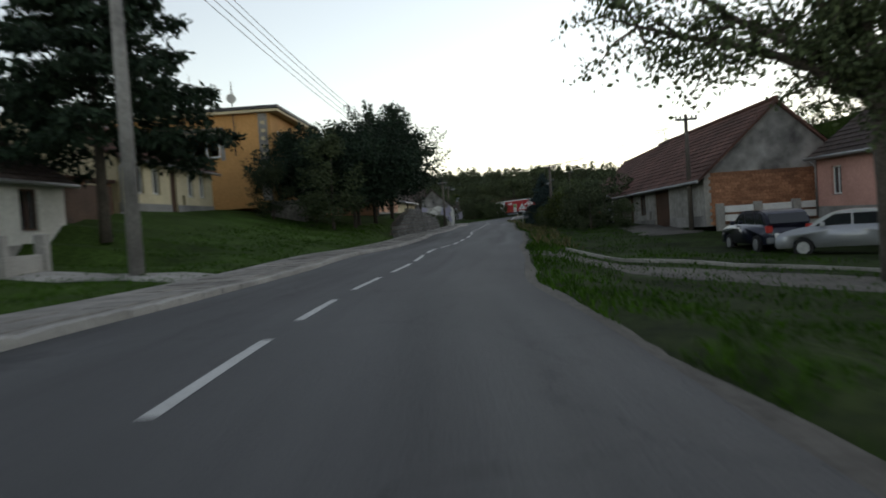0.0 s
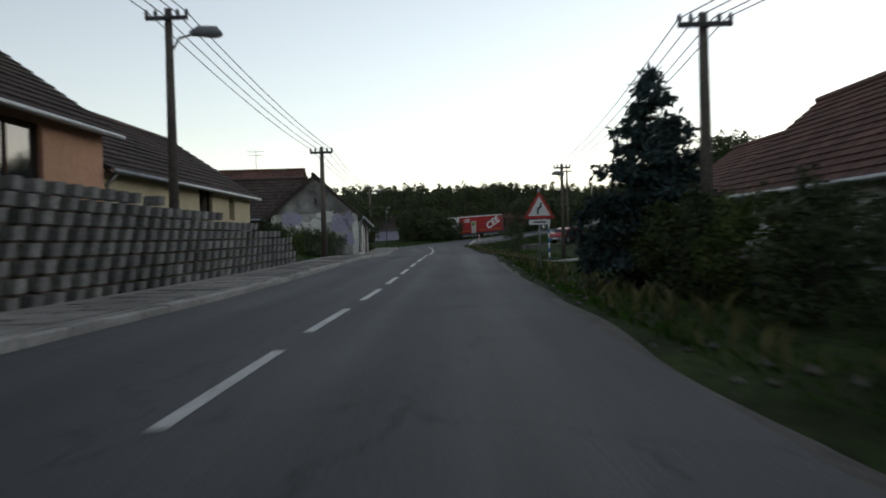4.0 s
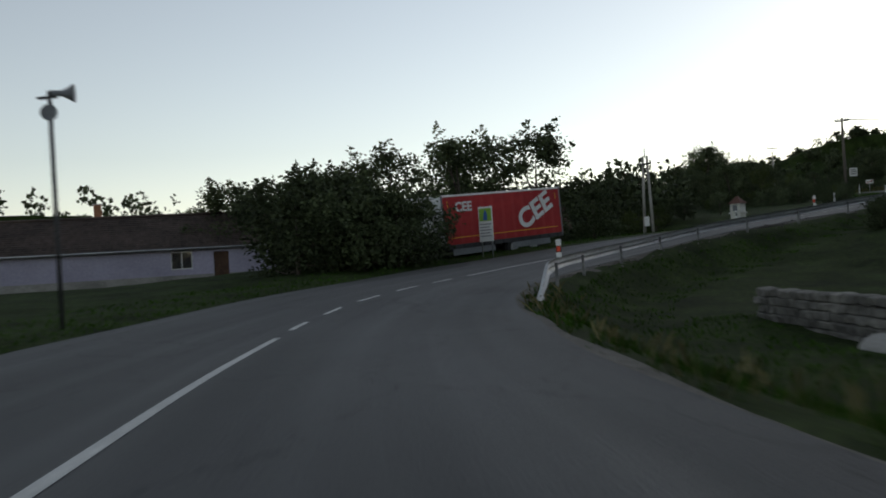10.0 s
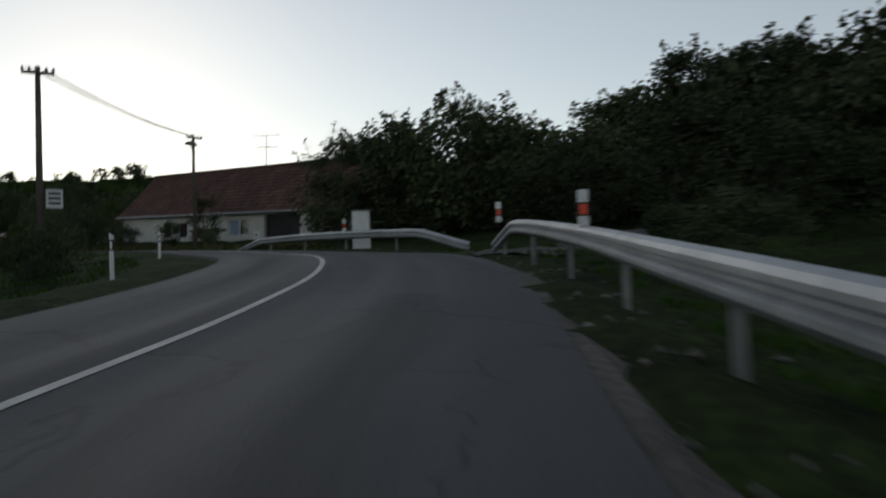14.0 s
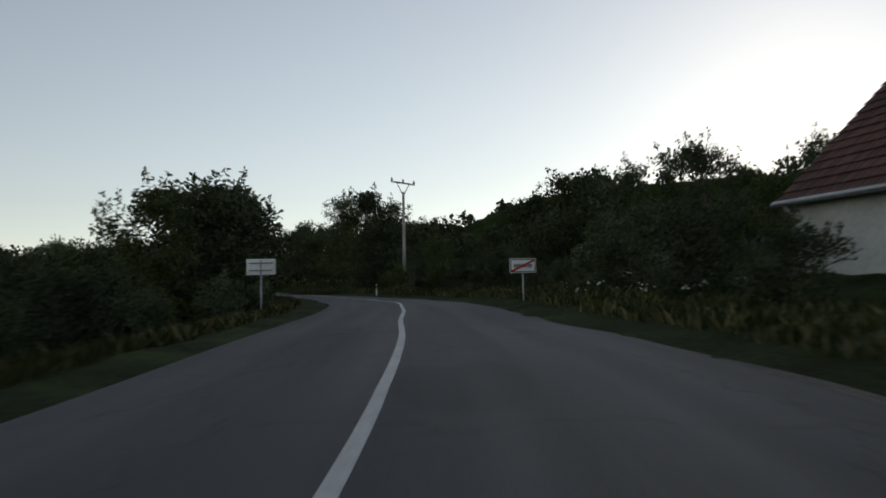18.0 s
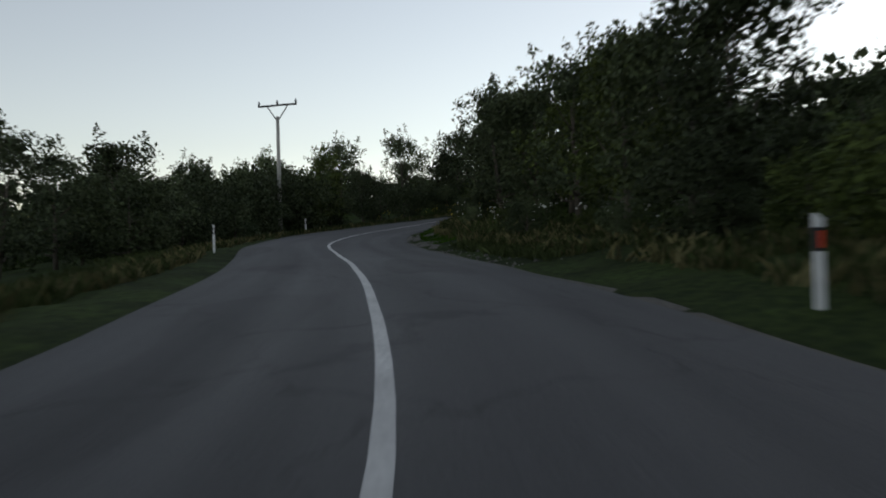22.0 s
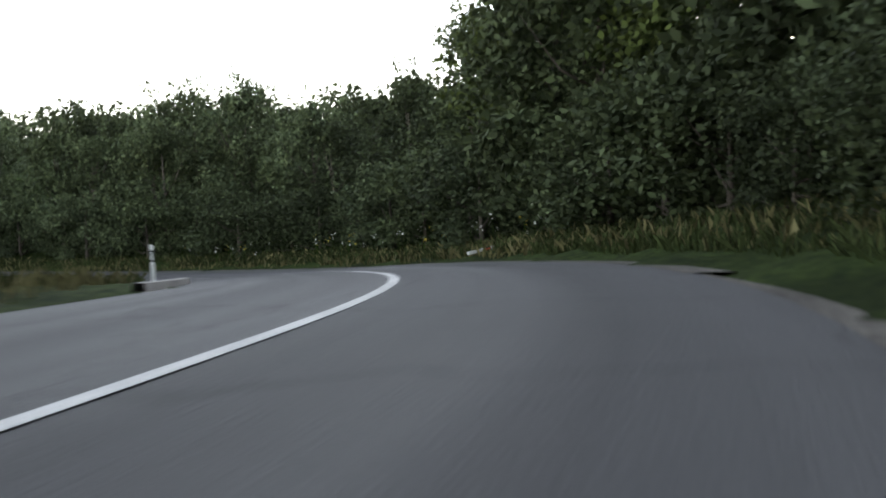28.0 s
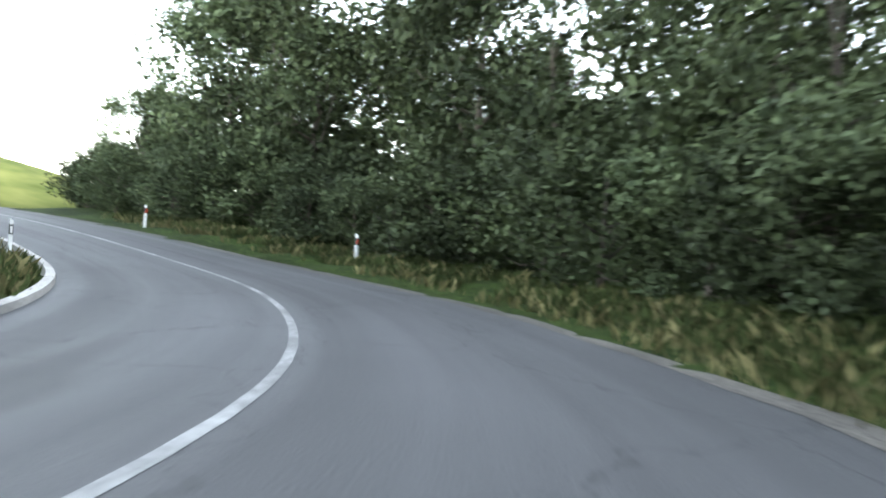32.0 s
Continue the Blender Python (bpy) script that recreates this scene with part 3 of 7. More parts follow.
def nearest(x, y):
    """Station, side (to the right) and height of the road point nearest to each place."""
    x, y = np.atleast_1d(x).astype(float), np.atleast_1d(y).astype(float)
    best = np.full(x.shape, 1e12)
    k = np.zeros(x.shape, int)
    for i in range(0, len(run), 2):
        d = (x - LINE_PTS[i, 0]) ** 2 + (y - LINE_PTS[i, 1]) ** 2
        m = d < best
        best[m], k[m] = d[m], i
    off = np.stack([x - LINE_PTS[k, 0], y - LINE_PTS[k, 1]], -1)
    side = off[..., 0] * heading[k, 1] - off[..., 1] * heading[k, 0]
    far = np.sqrt(best)
    return run[k], np.where(side < 0, -far, far), LINE_PTS[k, 2]


REACH = (0, 3.4, 6, 15, 40, 150)


def bank(s, side):
    """The ground's height over the road beside it."""
    out = np.zeros(np.shape(s))
    for sign, rows in ((-1, LEFT_BANK), (1, RIGHT_BANK)):
        m = side * sign > 0
        far = np.abs(side[m])
        # flat as far as the asphalt or the pavement reaches, steep behind the block wall
        if sign < 0:
            knee = np.maximum(left_edge(s[m]) + np.where(s[m] < 150, 1.5, 0.4), np.interp(s[m], [0, 48, 52, 86, 90, 150, 156], [4.5, 4.5, 5.0, 5.0, 4.5, 4.5, 3.4]))
            crest = np.maximum(np.interp(s[m], [0, 48, 55, 84, 90], [6, 6, 5.7, 5.7, 6]), knee + 0.6)
        else:
            knee = right_edge(s[m]) + 0.4
            crest = np.maximum(6, knee + 0.8)
        far = np.where(far < knee, np.minimum(far, 3.4), np.where(far < crest, 3.4 + (far - knee) / (crest - knee) * 2.6, np.maximum(far, 6)))
        stations = [row[0] for row in rows]
        z = np.zeros(far.shape)
        below = np.zeros(far.shape)
        for k in range(1, 5):
            level = np.interp(s[m], stations, [row[k] for row in rows])
            t = np.clip((far - REACH[k]) / (REACH[k + 1] - REACH[k]), 0, 1)
            z = np.where(far >= REACH[k], below + (level - below) * (t * t * (3 - 2 * t) * 0.6 + t * 0.4), z)
            below = level
        out[m] = z
    return out


def ground_z(x, y):
    s, side, z = nearest(x, y)
    h = z + bank(s, side)
    # the valley to the left stays low where the road has climbed
    h = h - z * 0.85 * np.clip((-side - 25) / 60, 0, 1) * np.clip((400 - s) / 60, 0, 1)
    edge = np.where(side < 0, left_edge(s), right_edge(s))
    rough = np.array([noise.noise((a * 0.35, b * 0.35, 3.1)) for a, b in zip(np.ravel(x), np.ravel(y))]).reshape(np.shape(h))
    wide = np.array([noise.noise((a * 0.012, b * 0.012, 7.7)) for a, b in zip(np.ravel(x), np.ravel(y))]).reshape(np.shape(h))
    out = np.clip((np.abs(side) - edge) / 3, 0, 1)
    h = h + rough * 0.10 * out + wide * 4 * np.clip((np.abs(side) - 60) / 120, 0, 1)
    under = np.clip((edge + 0.45 - np.abs(side)) / 0.3, 0, 1)
    return h - 0.10 * under


def drop_to_ground(x, y):
    return float(ground_z(np.array([x]), np.array([y]))[0])


def warp(lo, hi, step):
    """Grid lines: even from lo to hi, then ever wider apart out to the horizon."""
    core = list(np.arange(lo, hi, step))
    near, far, gap = [], [], step
    while gap < 400:
        gap *= 1.22
        near.append((near[-1] if near else lo) - gap)
        far.append((far[-1] if far else core[-1]) + gap)
    return np.array(near[::-1] + core + far)


gx, gy = warp(LINE_PTS[:, 0].min() - 25, LINE_PTS[:, 0].max() + 25, 0.9), warp(-15, LINE_PTS[:, 1].max() + 25, 0.9)
mx, my = np.meshgrid(gx, gy)
mz = ground_z(mx.ravel(), my.ravel())
nx = len(gx)
quads = [(j * nx + i, j * nx + i + 1, (j + 1) * nx + i + 1, (j + 1) * nx + i) for j in range(len(gy) - 1) for i in range(nx - 1)]
ground = new("ground", mesh_of("ground", np.stack([mx.ravel(), my.ravel(), mz], -1).tolist(), quads, GRASS_GROUND))
ground.data.polygons.foreach_set("use_smooth", np.ones(len(quads), bool))
# the mown lawn on the bank at the village's beginning
ground.data.materials.append(LAWN)
mown_s, mown_side, _ = nearest(mx.ravel(), my.ravel())
mown = (mown_s < 63) & (mown_side < -3) & (mown_side > -15) & (my.ravel() > 1)
ground.data.polygons.foreach_set("material_index", np.array([int(mown[q[0]]) for q in quads], np.int32))
tagged(ground, "uneven green meadow and wooded hillsides beside the road", "ground", kind="structure")


# a grassy hill beyond the last bend, sunlight painted into its pale colour
bm = bmesh.new()
grid = [[bm.verts.new((x, y, 7.6 * math.exp(-(x * x + y * y) / 420) + 0.6 * noise.noise((x * 0.05, y * 0.05, 2.0)) - 3.0)) for x in range(-45, 46, 3)] for y in range(-45, 46, 3)]
for row, above in zip(grid, grid[1:]):
    for k in range(len(row) - 1):
        bm.faces.new((row[k], row[k + 1], above[k + 1], above[k])).smooth = True
hill_mesh = bpy.data.meshes.new("far_hill")
bm.to_mesh(hill_mesh)
bm.free()
hill_mesh.materials.append(mat("sunlit_meadow_tone", (0.09, 0.11, 0.025), (0.2, 0.2, 0.06), 0.35, 0.06, 1.0, 0, spread=0.3, spec=0.05))
far_hill = new("far_hill", hill_mesh)
far_hill.location = (2, 378, drop_to_ground(2, 378))
tagged(far_hill, "grassy hill beyond the bend, coloured pale yellow-green as if sunlit", "hill", kind="structure")


def ribbon(name, s0, s1, sides, ups, material, step=1.0):
    """A strip along the road. sides, ups: functions of s, one for each line of the strip's section."""
    at = np.linspace(s0, s1, max(2, int(round((s1 - s0) / step)) + 1))
    verts = [tuple(on_road(s, f(s), u(s))) for s in at for f, u in zip(sides, ups)]
    n = len(sides)
    faces = [(i * n + k, i * n + k + 1, (i + 1) * n + k + 1, (i + 1) * n + k) for i in range(len(at) - 1) for k in range(n - 1)]
    return mesh_of(name, verts, faces, material)


fix = lambda v: (lambda s: v)
END = float(run[-1]) - 1
road = new("road", ribbon("road", 0, END, [lambda s: -left_edge(s) - 0.05, lambda s: -left_edge(s), lambda s: -left_edge(s) / 2, fix(0), lambda s: right_edge(s) / 2, right_edge, lambda s: right_edge(s) + 0.05],
                          [fix(-0.12), fix(0.0), fix(0.02), fix(0.03), fix(0.02), fix(0.0), fix(-0.12)], ASPHALT))
across = [(-left_edge(s) - 0.05, -left_edge(s), -left_edge(s) / 2, 0.0, right_edge(s) / 2, right_edge(s), right_edge(s) + 0.05) for s in np.linspace(0, END, int(round(END)) + 1)]
along = np.linspace(0, END, int(round(END)) + 1)
layer = road.data.uv_layers.new(name="along")
spot = np.array([(u, v) for row, v in zip(across, along) for u in row])
corner = np.empty(len(road.data.loops), np.int32)
road.data.loops.foreach_get("vertex_index", corner)
layer.data.foreach_set("uv", spot[corner].ravel().astype(np.float32))
tagged(road, "worn grey asphalt two-lane road with white centre line", "road", kind="structure")
verge = new("gravel_verge", ribbon("gravel_verge", 0, END, [lambda s: right_edge(s) - 0.05, lambda s: right_edge(s) + 0.15 + 0.12 * math.sin(s * 0.7) * math.sin(s * 0.23), lambda s: right_edge(s) + 0.36 + 0.14 * math.sin(s * 0.9 + 1) * math.sin(s * 0.31)],
                                   [fix(-0.02), fix(-0.015), fix(-0.14)], GRAVEL, 0.7))
tagged(verge, "strip of pale gravel beside the asphalt", "verge", kind="structure")


shoulder = new("gravel_shoulder", ribbon("gravel_shoulder", 311, 352, [lambda s: right_edge(s) + 0.2, lambda s: right_edge(s) + 0.7 + 0.2 * math.sin(s * 0.8), lambda s: right_edge(s) + np.interp(s, [311, 318, 334, 342, 352], [0.5, 1.3, 1.5, 2.6, 0.6]) + 0.25 * math.sin(s * 0.9 + 1)],
                                        [fix(-0.03), lambda s: 0.07 + 0.03 * math.sin(s * 1.7), lambda s: np.interp(s, [311, 318, 334, 342, 352], [-0.04, 0.26, 0.42, 0.46, 0.02])], GRAVEL, 0.6))
tagged(shoulder, "dark gravel shoulder below the grassy bank", "verge", kind="structure")


def marking(s0, s1, half=0.052, paint=None):
    return ribbon("centre_line", s0, s1, [lambda s: np.interp(s, *LINE_SHIFT) - half, lambda s: np.interp(s, *LINE_SHIFT) + half], [fix(0.034), fix(0.034)], paint or LINE, 0.5)


for s0, s1 in SOLID:
    tagged(new("centre_line", marking(s0, s1, paint=LINE_WORN if s0 > 366 else LINE)), "unbroken white painted centre line, slightly worn", "road marking", "centre line", "structure")
for s, dash in DASHED:
    tagged(new("centre_line", marking(s, s + dash)), "white painted dash of the centre line", "road marking", "centre line", "structure")


# ---- kinds of things ----
def window_part(parent, x, y, z, w, h, frame_mat=WHITE, bars=1, sill=True, name="window"):
    """A window in a wall that faces -y: a frame round a dark pane, set into the wall's face at y."""
    win = new(name)
    win.parent = parent
    win.matrix_basis = pose(x, y, z)
    t = 0.06
    part("pane", boxed(-w / 2 + t, w / 2 - t, 0.03, 0.05, t, h - t), GLASS, win)
    bm = bmesh.new()
    box(bm, -w / 2, w / 2, -0.02, 0.06, 0, t, 0.006)
    box(bm, -w / 2, w / 2, -0.02, 0.06, h - t, h, 0.006)
    box(bm, -w / 2, -w / 2 + t, -0.02, 0.06, t, h - t, 0.006)
    box(bm, w / 2 - t, w / 2, -0.02, 0.06, t, h - t, 0.006)
    for k in range(bars):
        xx = -w / 2 + w * (k + 1) / (bars + 1)
        box(bm, xx - 0.03, xx + 0.03, -0.015, 0.055, t, h - t)
    part("window_frame", bm, frame_mat, win)
    if sill:
        part("window_sill", boxed(-w / 2 - 0.06, w / 2 + 0.06, -0.12, 0.0, -0.05, 0.0, 0.01), CONCRETE, win)
    return win


def door_part(parent, x, y, z, w, h, material, panels=2, name="door"):
    door = new(name)
    door.parent = parent
    door.matrix_basis = pose(x, y, z)
    part("leaf", boxed(-w / 2 + 0.05, w / 2 - 0.05, 0.02, 0.07, 0.02, h - 0.05), material, door)
    bm = bmesh.new()
    box(bm, -w / 2, -w / 2 + 0.07, -0.03, 0.08, 0, h, 0.006)
    box(bm, w / 2 - 0.07, w / 2, -0.03, 0.08, 0, h, 0.006)
    box(bm, -w / 2 + 0.07, w / 2 - 0.07, -0.03, 0.08, h - 0.07, h, 0.006)
    part("door_frame", bm, material, door)
    n = max(2, int(w / 0.28)) if panels > 1 else 1
    for k in range(n):
        a = -w / 2 + 0.09 + (w - 0.18) * k / n
        part("board", boxed(a + 0.008, a + (w - 0.18) / n - 0.008, -0.005, 0.02, 0.06, h - 0.1, 0.005), material, door)
    part("handle", boxed(w / 2 - 0.2, w / 2 - 0.08, -0.06, -0.02, h * 0.48, h * 0.48 + 0.03, 0.006), STEEL_DARK, door)
    return door


def wall_with_holes(length, height, thick, holes, y0=0.0):
    """A wall along x from 0 to length, its outer face at y0 towards -y, with openings (x, z, w, h) right through."""
    bm = bmesh.new()
    xs = sorted({0.0, length, *[x - w / 2 for x, z, w, h in holes], *[x + w / 2 for x, z, w, h in holes]})
    for a, b in zip(xs, xs[1:]):
        mid = (a + b) / 2
        cuts = sorted((z, z + h) for x, z, w, h in holes if x - w / 2 < mid < x + w / 2)
        z = 0.0
        for lo, hi in cuts + [(height, height)]:
            if lo > z + 1e-4:
                box(bm, a, b, y0, y0 + thick, z, lo)
            z = max(z, hi)
    bmesh.ops.remove_doubles(bm, verts=bm.verts, dist=1e-4)
    return bm


TILE_CACHE = {}


def roof_slope(parent, length, slope, material, name="roof_slope", at=None, rows=0):
    """A roof slope of overlapping rows of tiles, from the eaves (y = 0) up to y = slope, in its own plane."""
    key = (round(length, 2), round(slope, 2), material.name)
    if key not in TILE_CACHE:
        step = 0.34
        n = max(3, int(slope / step))
        d = slope / n
        cols = max(4, int(length / 0.24))
        w = length / cols
        v, f = [], []
        for r in range(n):
            for c in range(cols):
                x0, y0 = c * w, r * d
                i = len(v)
                jit = 0.006 * math.sin(c * 12.9 + r * 78.2)
                v += [(x0 + 0.006, y0 - 0.03, 0.062 + jit), (x0 + w / 2, y0 - 0.045, 0.082 + jit), (x0 + w - 0.006, y0 - 0.03, 0.062 + jit),
                      (x0 + 0.006, y0 + d, 0.015), (x0 + w / 2, y0 + d, 0.035), (x0 + w - 0.006, y0 + d, 0.015),
                      (x0 + 0.006, y0 - 0.03, 0.03), (x0 + w / 2, y0 - 0.045, 0.05), (x0 + w - 0.006, y0 - 0.03, 0.03)]
                f += [(i, i + 1, i + 4, i + 3), (i + 1, i + 2, i + 5, i + 4), (i + 6, i + 7, i + 1, i), (i + 7, i + 8, i + 2, i + 1)]
        i = len(v)
        v += [(0, 0, 0.0), (length, 0, 0.0), (length, slope, 0.0), (0, slope, 0.0), (0, 0, -0.09), (length, 0, -0.09), (length, slope, -0.09), (0, slope, -0.09)]
        f += [(i, i + 1, i + 2, i + 3), (i + 4, i + 7, i + 6, i + 5), (i, i + 4, i + 5, i + 1), (i + 2, i + 6, i + 7, i + 3), (i, i + 3, i + 7, i + 4), (i + 1, i + 5, i + 6, i + 2)]
        TILE_CACHE[key] = mesh_of("roof_slope", v, f, material)
    ob = part(name, TILE_CACHE[key], None, parent, "", at)
    ob["kind"] = "stuff"
    return ob


def house(name, label, at, length, depth, eaves, ridge, wall_mat, roof_mat, front=(), back=(), left=(), right=(), gable_mat=None, plinth=0.5, chimney=None, over=0.35, category="house", group="", tri_mat=None):
    """A house with its front along x (0 to length) facing -y and a ridge along x. Openings: (kind, x, z, w, h), kind
    'w' window, 'd' door, 'g' wide gate, 'o' dark opening."""
    h = thing(name, label, category, at, group)
    sides = (("front", front, length, pose(0, 0, 0)), ("right", right, depth, pose(length, 0, 0, 0, 0, 90)),
             ("back", back, length, pose(length, depth, 0, 0, 0, 180)), ("left", left, depth, pose(0, depth, 0, 0, 0, 270)))
    for side, openings, long, m in sides:
        holes = [(x, z, w, hh) for _, x, z, w, hh in openings]
        inner = 0.3 if side in ("left", "right") else 0.0
        bm = wall_with_holes(long, eaves, 0.3, holes)
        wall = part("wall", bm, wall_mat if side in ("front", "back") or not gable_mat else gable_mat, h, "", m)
        if inner:
            wall.scale = ((long - 0.6) / long, 1, 1)
            wall.matrix_basis = m @ pose(0.3, 0, 0) @ Matrix.Diagonal(((long - 0.6) / long, 1, 1, 1))
        for kind, x, z, w, hh in openings:
            if kind == "w":
                o = window_part(h, 0, 0, 0, w, hh)
            elif kind == "b":
                o = window_part(h, 0, 0, 0, w, hh, WOOD_BROWN)
            elif kind == "d":
                o = door_part(h, 0, 0, 0, w, hh, WOOD_BROWN)
            elif kind == "g":
                o = door_part(h, 0, 0, 0, w, hh, WOOD_BROWN, 4, "gate")
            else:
                # no real shutter: a black sheet painted for the shade inside the opening
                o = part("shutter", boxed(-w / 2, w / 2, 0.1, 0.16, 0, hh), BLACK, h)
            xx = x if not inner else 0.3 + x * (long - 0.6) / long
            o.matrix_basis = m @ pose(xx, 0.12, z)
    if plinth:
        bm = bmesh.new()
        box(bm, -0.03, length + 0.03, -0.03, 0.0, 0, plinth) if not any(k in "dg" for k, *_ in front) else None
        if not len(bm.verts):
            xs = sorted([(x - w / 2, x + w / 2) for k, x, z, w, hh in front if k in "dg"])
            a = -0.03
            for lo, hi in xs + [(length + 0.03, 0)]:
                if lo > a:
                    box(bm, a, lo, -0.03, 0.0, 0, plinth)
                a = hi
        part("plinth", bm, PLINTH, h)
    rise = ridge - eaves
    half = depth / 2
    pitch = math.atan2(rise, half)
    slope = (half + over) / math.cos(pitch)
    low = eaves - over * math.tan(pitch)
    roof_slope(h, length + 0.5, slope, roof_mat, at=pose(-0.25, -over, low, math.degrees(pitch)))
    roof_slope(h, length + 0.5, slope, roof_mat, at=pose(length + 0.25, depth + over, low, math.degrees(pitch), 0, 180))
    bm = tubed([(-0.25, half, ridge + 0.09), (length + 0.25, half, ridge + 0.09)], [0.11, 0.11], 8)
    part("ridge_tiles", bm, roof_mat, h)
    for x in (0.0, length - 0.28):
        tri = prism([(0.0, eaves), (depth, eaves), (half, ridge - 0.02)], 0.28)
        part("gable", tri, tri_mat or gable_mat or wall_mat, h, "", pose(x + 0.28, 0, 0, 0, 0, 90))
    for y in (-over - 0.06, depth + over + 0.06):
        bm = tubed([(-0.3, y, low - 0.02), (length + 0.3, y, low - 0.06)], [0.07, 0.07], 8)
        part("gutter", bm, ZINC, h)
    bm = tubed([(0.08, -over, low - 0.05), (0.08, -0.08, low - 0.35), (0.08, -0.08, 0.1)], [0.05] * 3, 6)
    part("downpipe", bm, ZINC, h)
    if chimney:
        x, y, top = chimney
        c = part("chimney", boxed(x - 0.25, x + 0.25, y - 0.25, y + 0.25, eaves, top, 0.01), BRICK, h)
        part("chimney_cap", boxed(x - 0.32, x + 0.32, y - 0.32, y + 0.32, top, top + 0.08, 0.01), CONCRETE, c)
    return h


def utility_pole(at, height, label, arms=((0.3, 0.9),), lamp=None, material=POLE_WOOD, thick=0.13, group="utility poles", horns=False):
    """A pole with crossarms (drop from the top, half width), insulators, and a lamp (drop, reach)."""
    p = thing("utility_pole", label, "utility pole", at, group)
    part("mast", tubed([(0, 0, -0.3), (0, 0, height * 0.5), (0, 0, height)], [thick, thick * 0.85, thick * 0.65], 10), material, p)
    for drop, half in arms:
        z = height - drop
        part("crossarm", boxed(-half, half, -thick - 0.05, -thick + 0.03, z - 0.05, z + 0.05, 0.01), STEEL_DARK, p)
        for k in (-1, -0.55, 0.55, 1):
            part("insulator", tubed([(k * half * 0.94, -thick, z + 0.03), (k * half * 0.94, -thick, z + 0.1), (k * half * 0.94, -thick, z + 0.2)], [0.02, 0.055, 0.03], 8), GREY_PAINT, p, "grey porcelain insulator")
    if lamp:
        drop, reach = lamp
        z = height - drop
        part("lamp_arm", tubed([(0, 0, z - 0.4), (reach * 0.4, 0, z), (reach, 0, z + 0.1)], [0.03, 0.03, 0.03], 8), STEEL_DARK, p)
        bm = bmesh.new()
        tube(bm, [(reach - 0.1, 0, z + 0.1), (reach + 0.1, 0, z + 0.15), (reach + 0.5, 0, z + 0.12), (reach + 0.65, 0, z + 0.05)], [0.06, 0.13, 0.15, 0.05], 10)
        part("lamp_head", bm, GREY_PAINT, p, "grey street-lamp head")
    return p


def wire(points, r=0.012, name="overhead_wire"):
    """A slack wire through points."""
    pts = []
    for a, b in zip(points, points[1:]):
        a, b = Vector(a), Vector(b)
        sag = 0.012 * (b - a).length
        for k in range(8):
            t = k / 8
            pts.append(a.lerp(b, t) + Vector((0, 0, -4 * sag * t * (1 - t))))
    pts.append(Vector(points[-1]))
    ob = part(name, tubed(pts, [r] * len(pts), 4), BLACK)
    return tagged(ob, "thin dark overhead power line slung between poles", "power line", "overhead wires")


def delineator(at, height=0.95, red=False, label="white plastic roadside post with black band"):
    """A white roadside post: slanted top, black band, reflector."""
    p = thing("delineator_post", label, "roadside post", at, "roadside posts")
    part("post", prism([(-0.034, -0.1), (0.034, -0.1), (0.034, height - 0.05), (-0.034, height)], 0.07), WHITE, p, "", pose(0, -0.035, 0))
    part("black_band", boxed(-0.038, 0.038, -0.039, 0.039, height - 0.32, height - 0.12, 0.004), BLACK, p, "black band")
    part("reflector", boxed(-0.02, 0.02, -0.045, -0.039, height - 0.29, height - 0.15), REFLECT if red else WHITE, p, "red reflector" if red else "white reflector")
    return p


RAIL_STEEL = mat("weathered_steel", (0.16, 0.16, 0.16), (0.27, 0.27, 0.265), 6, 0.9, 0.6, 0.1, metal=0.6, spread=0.25)


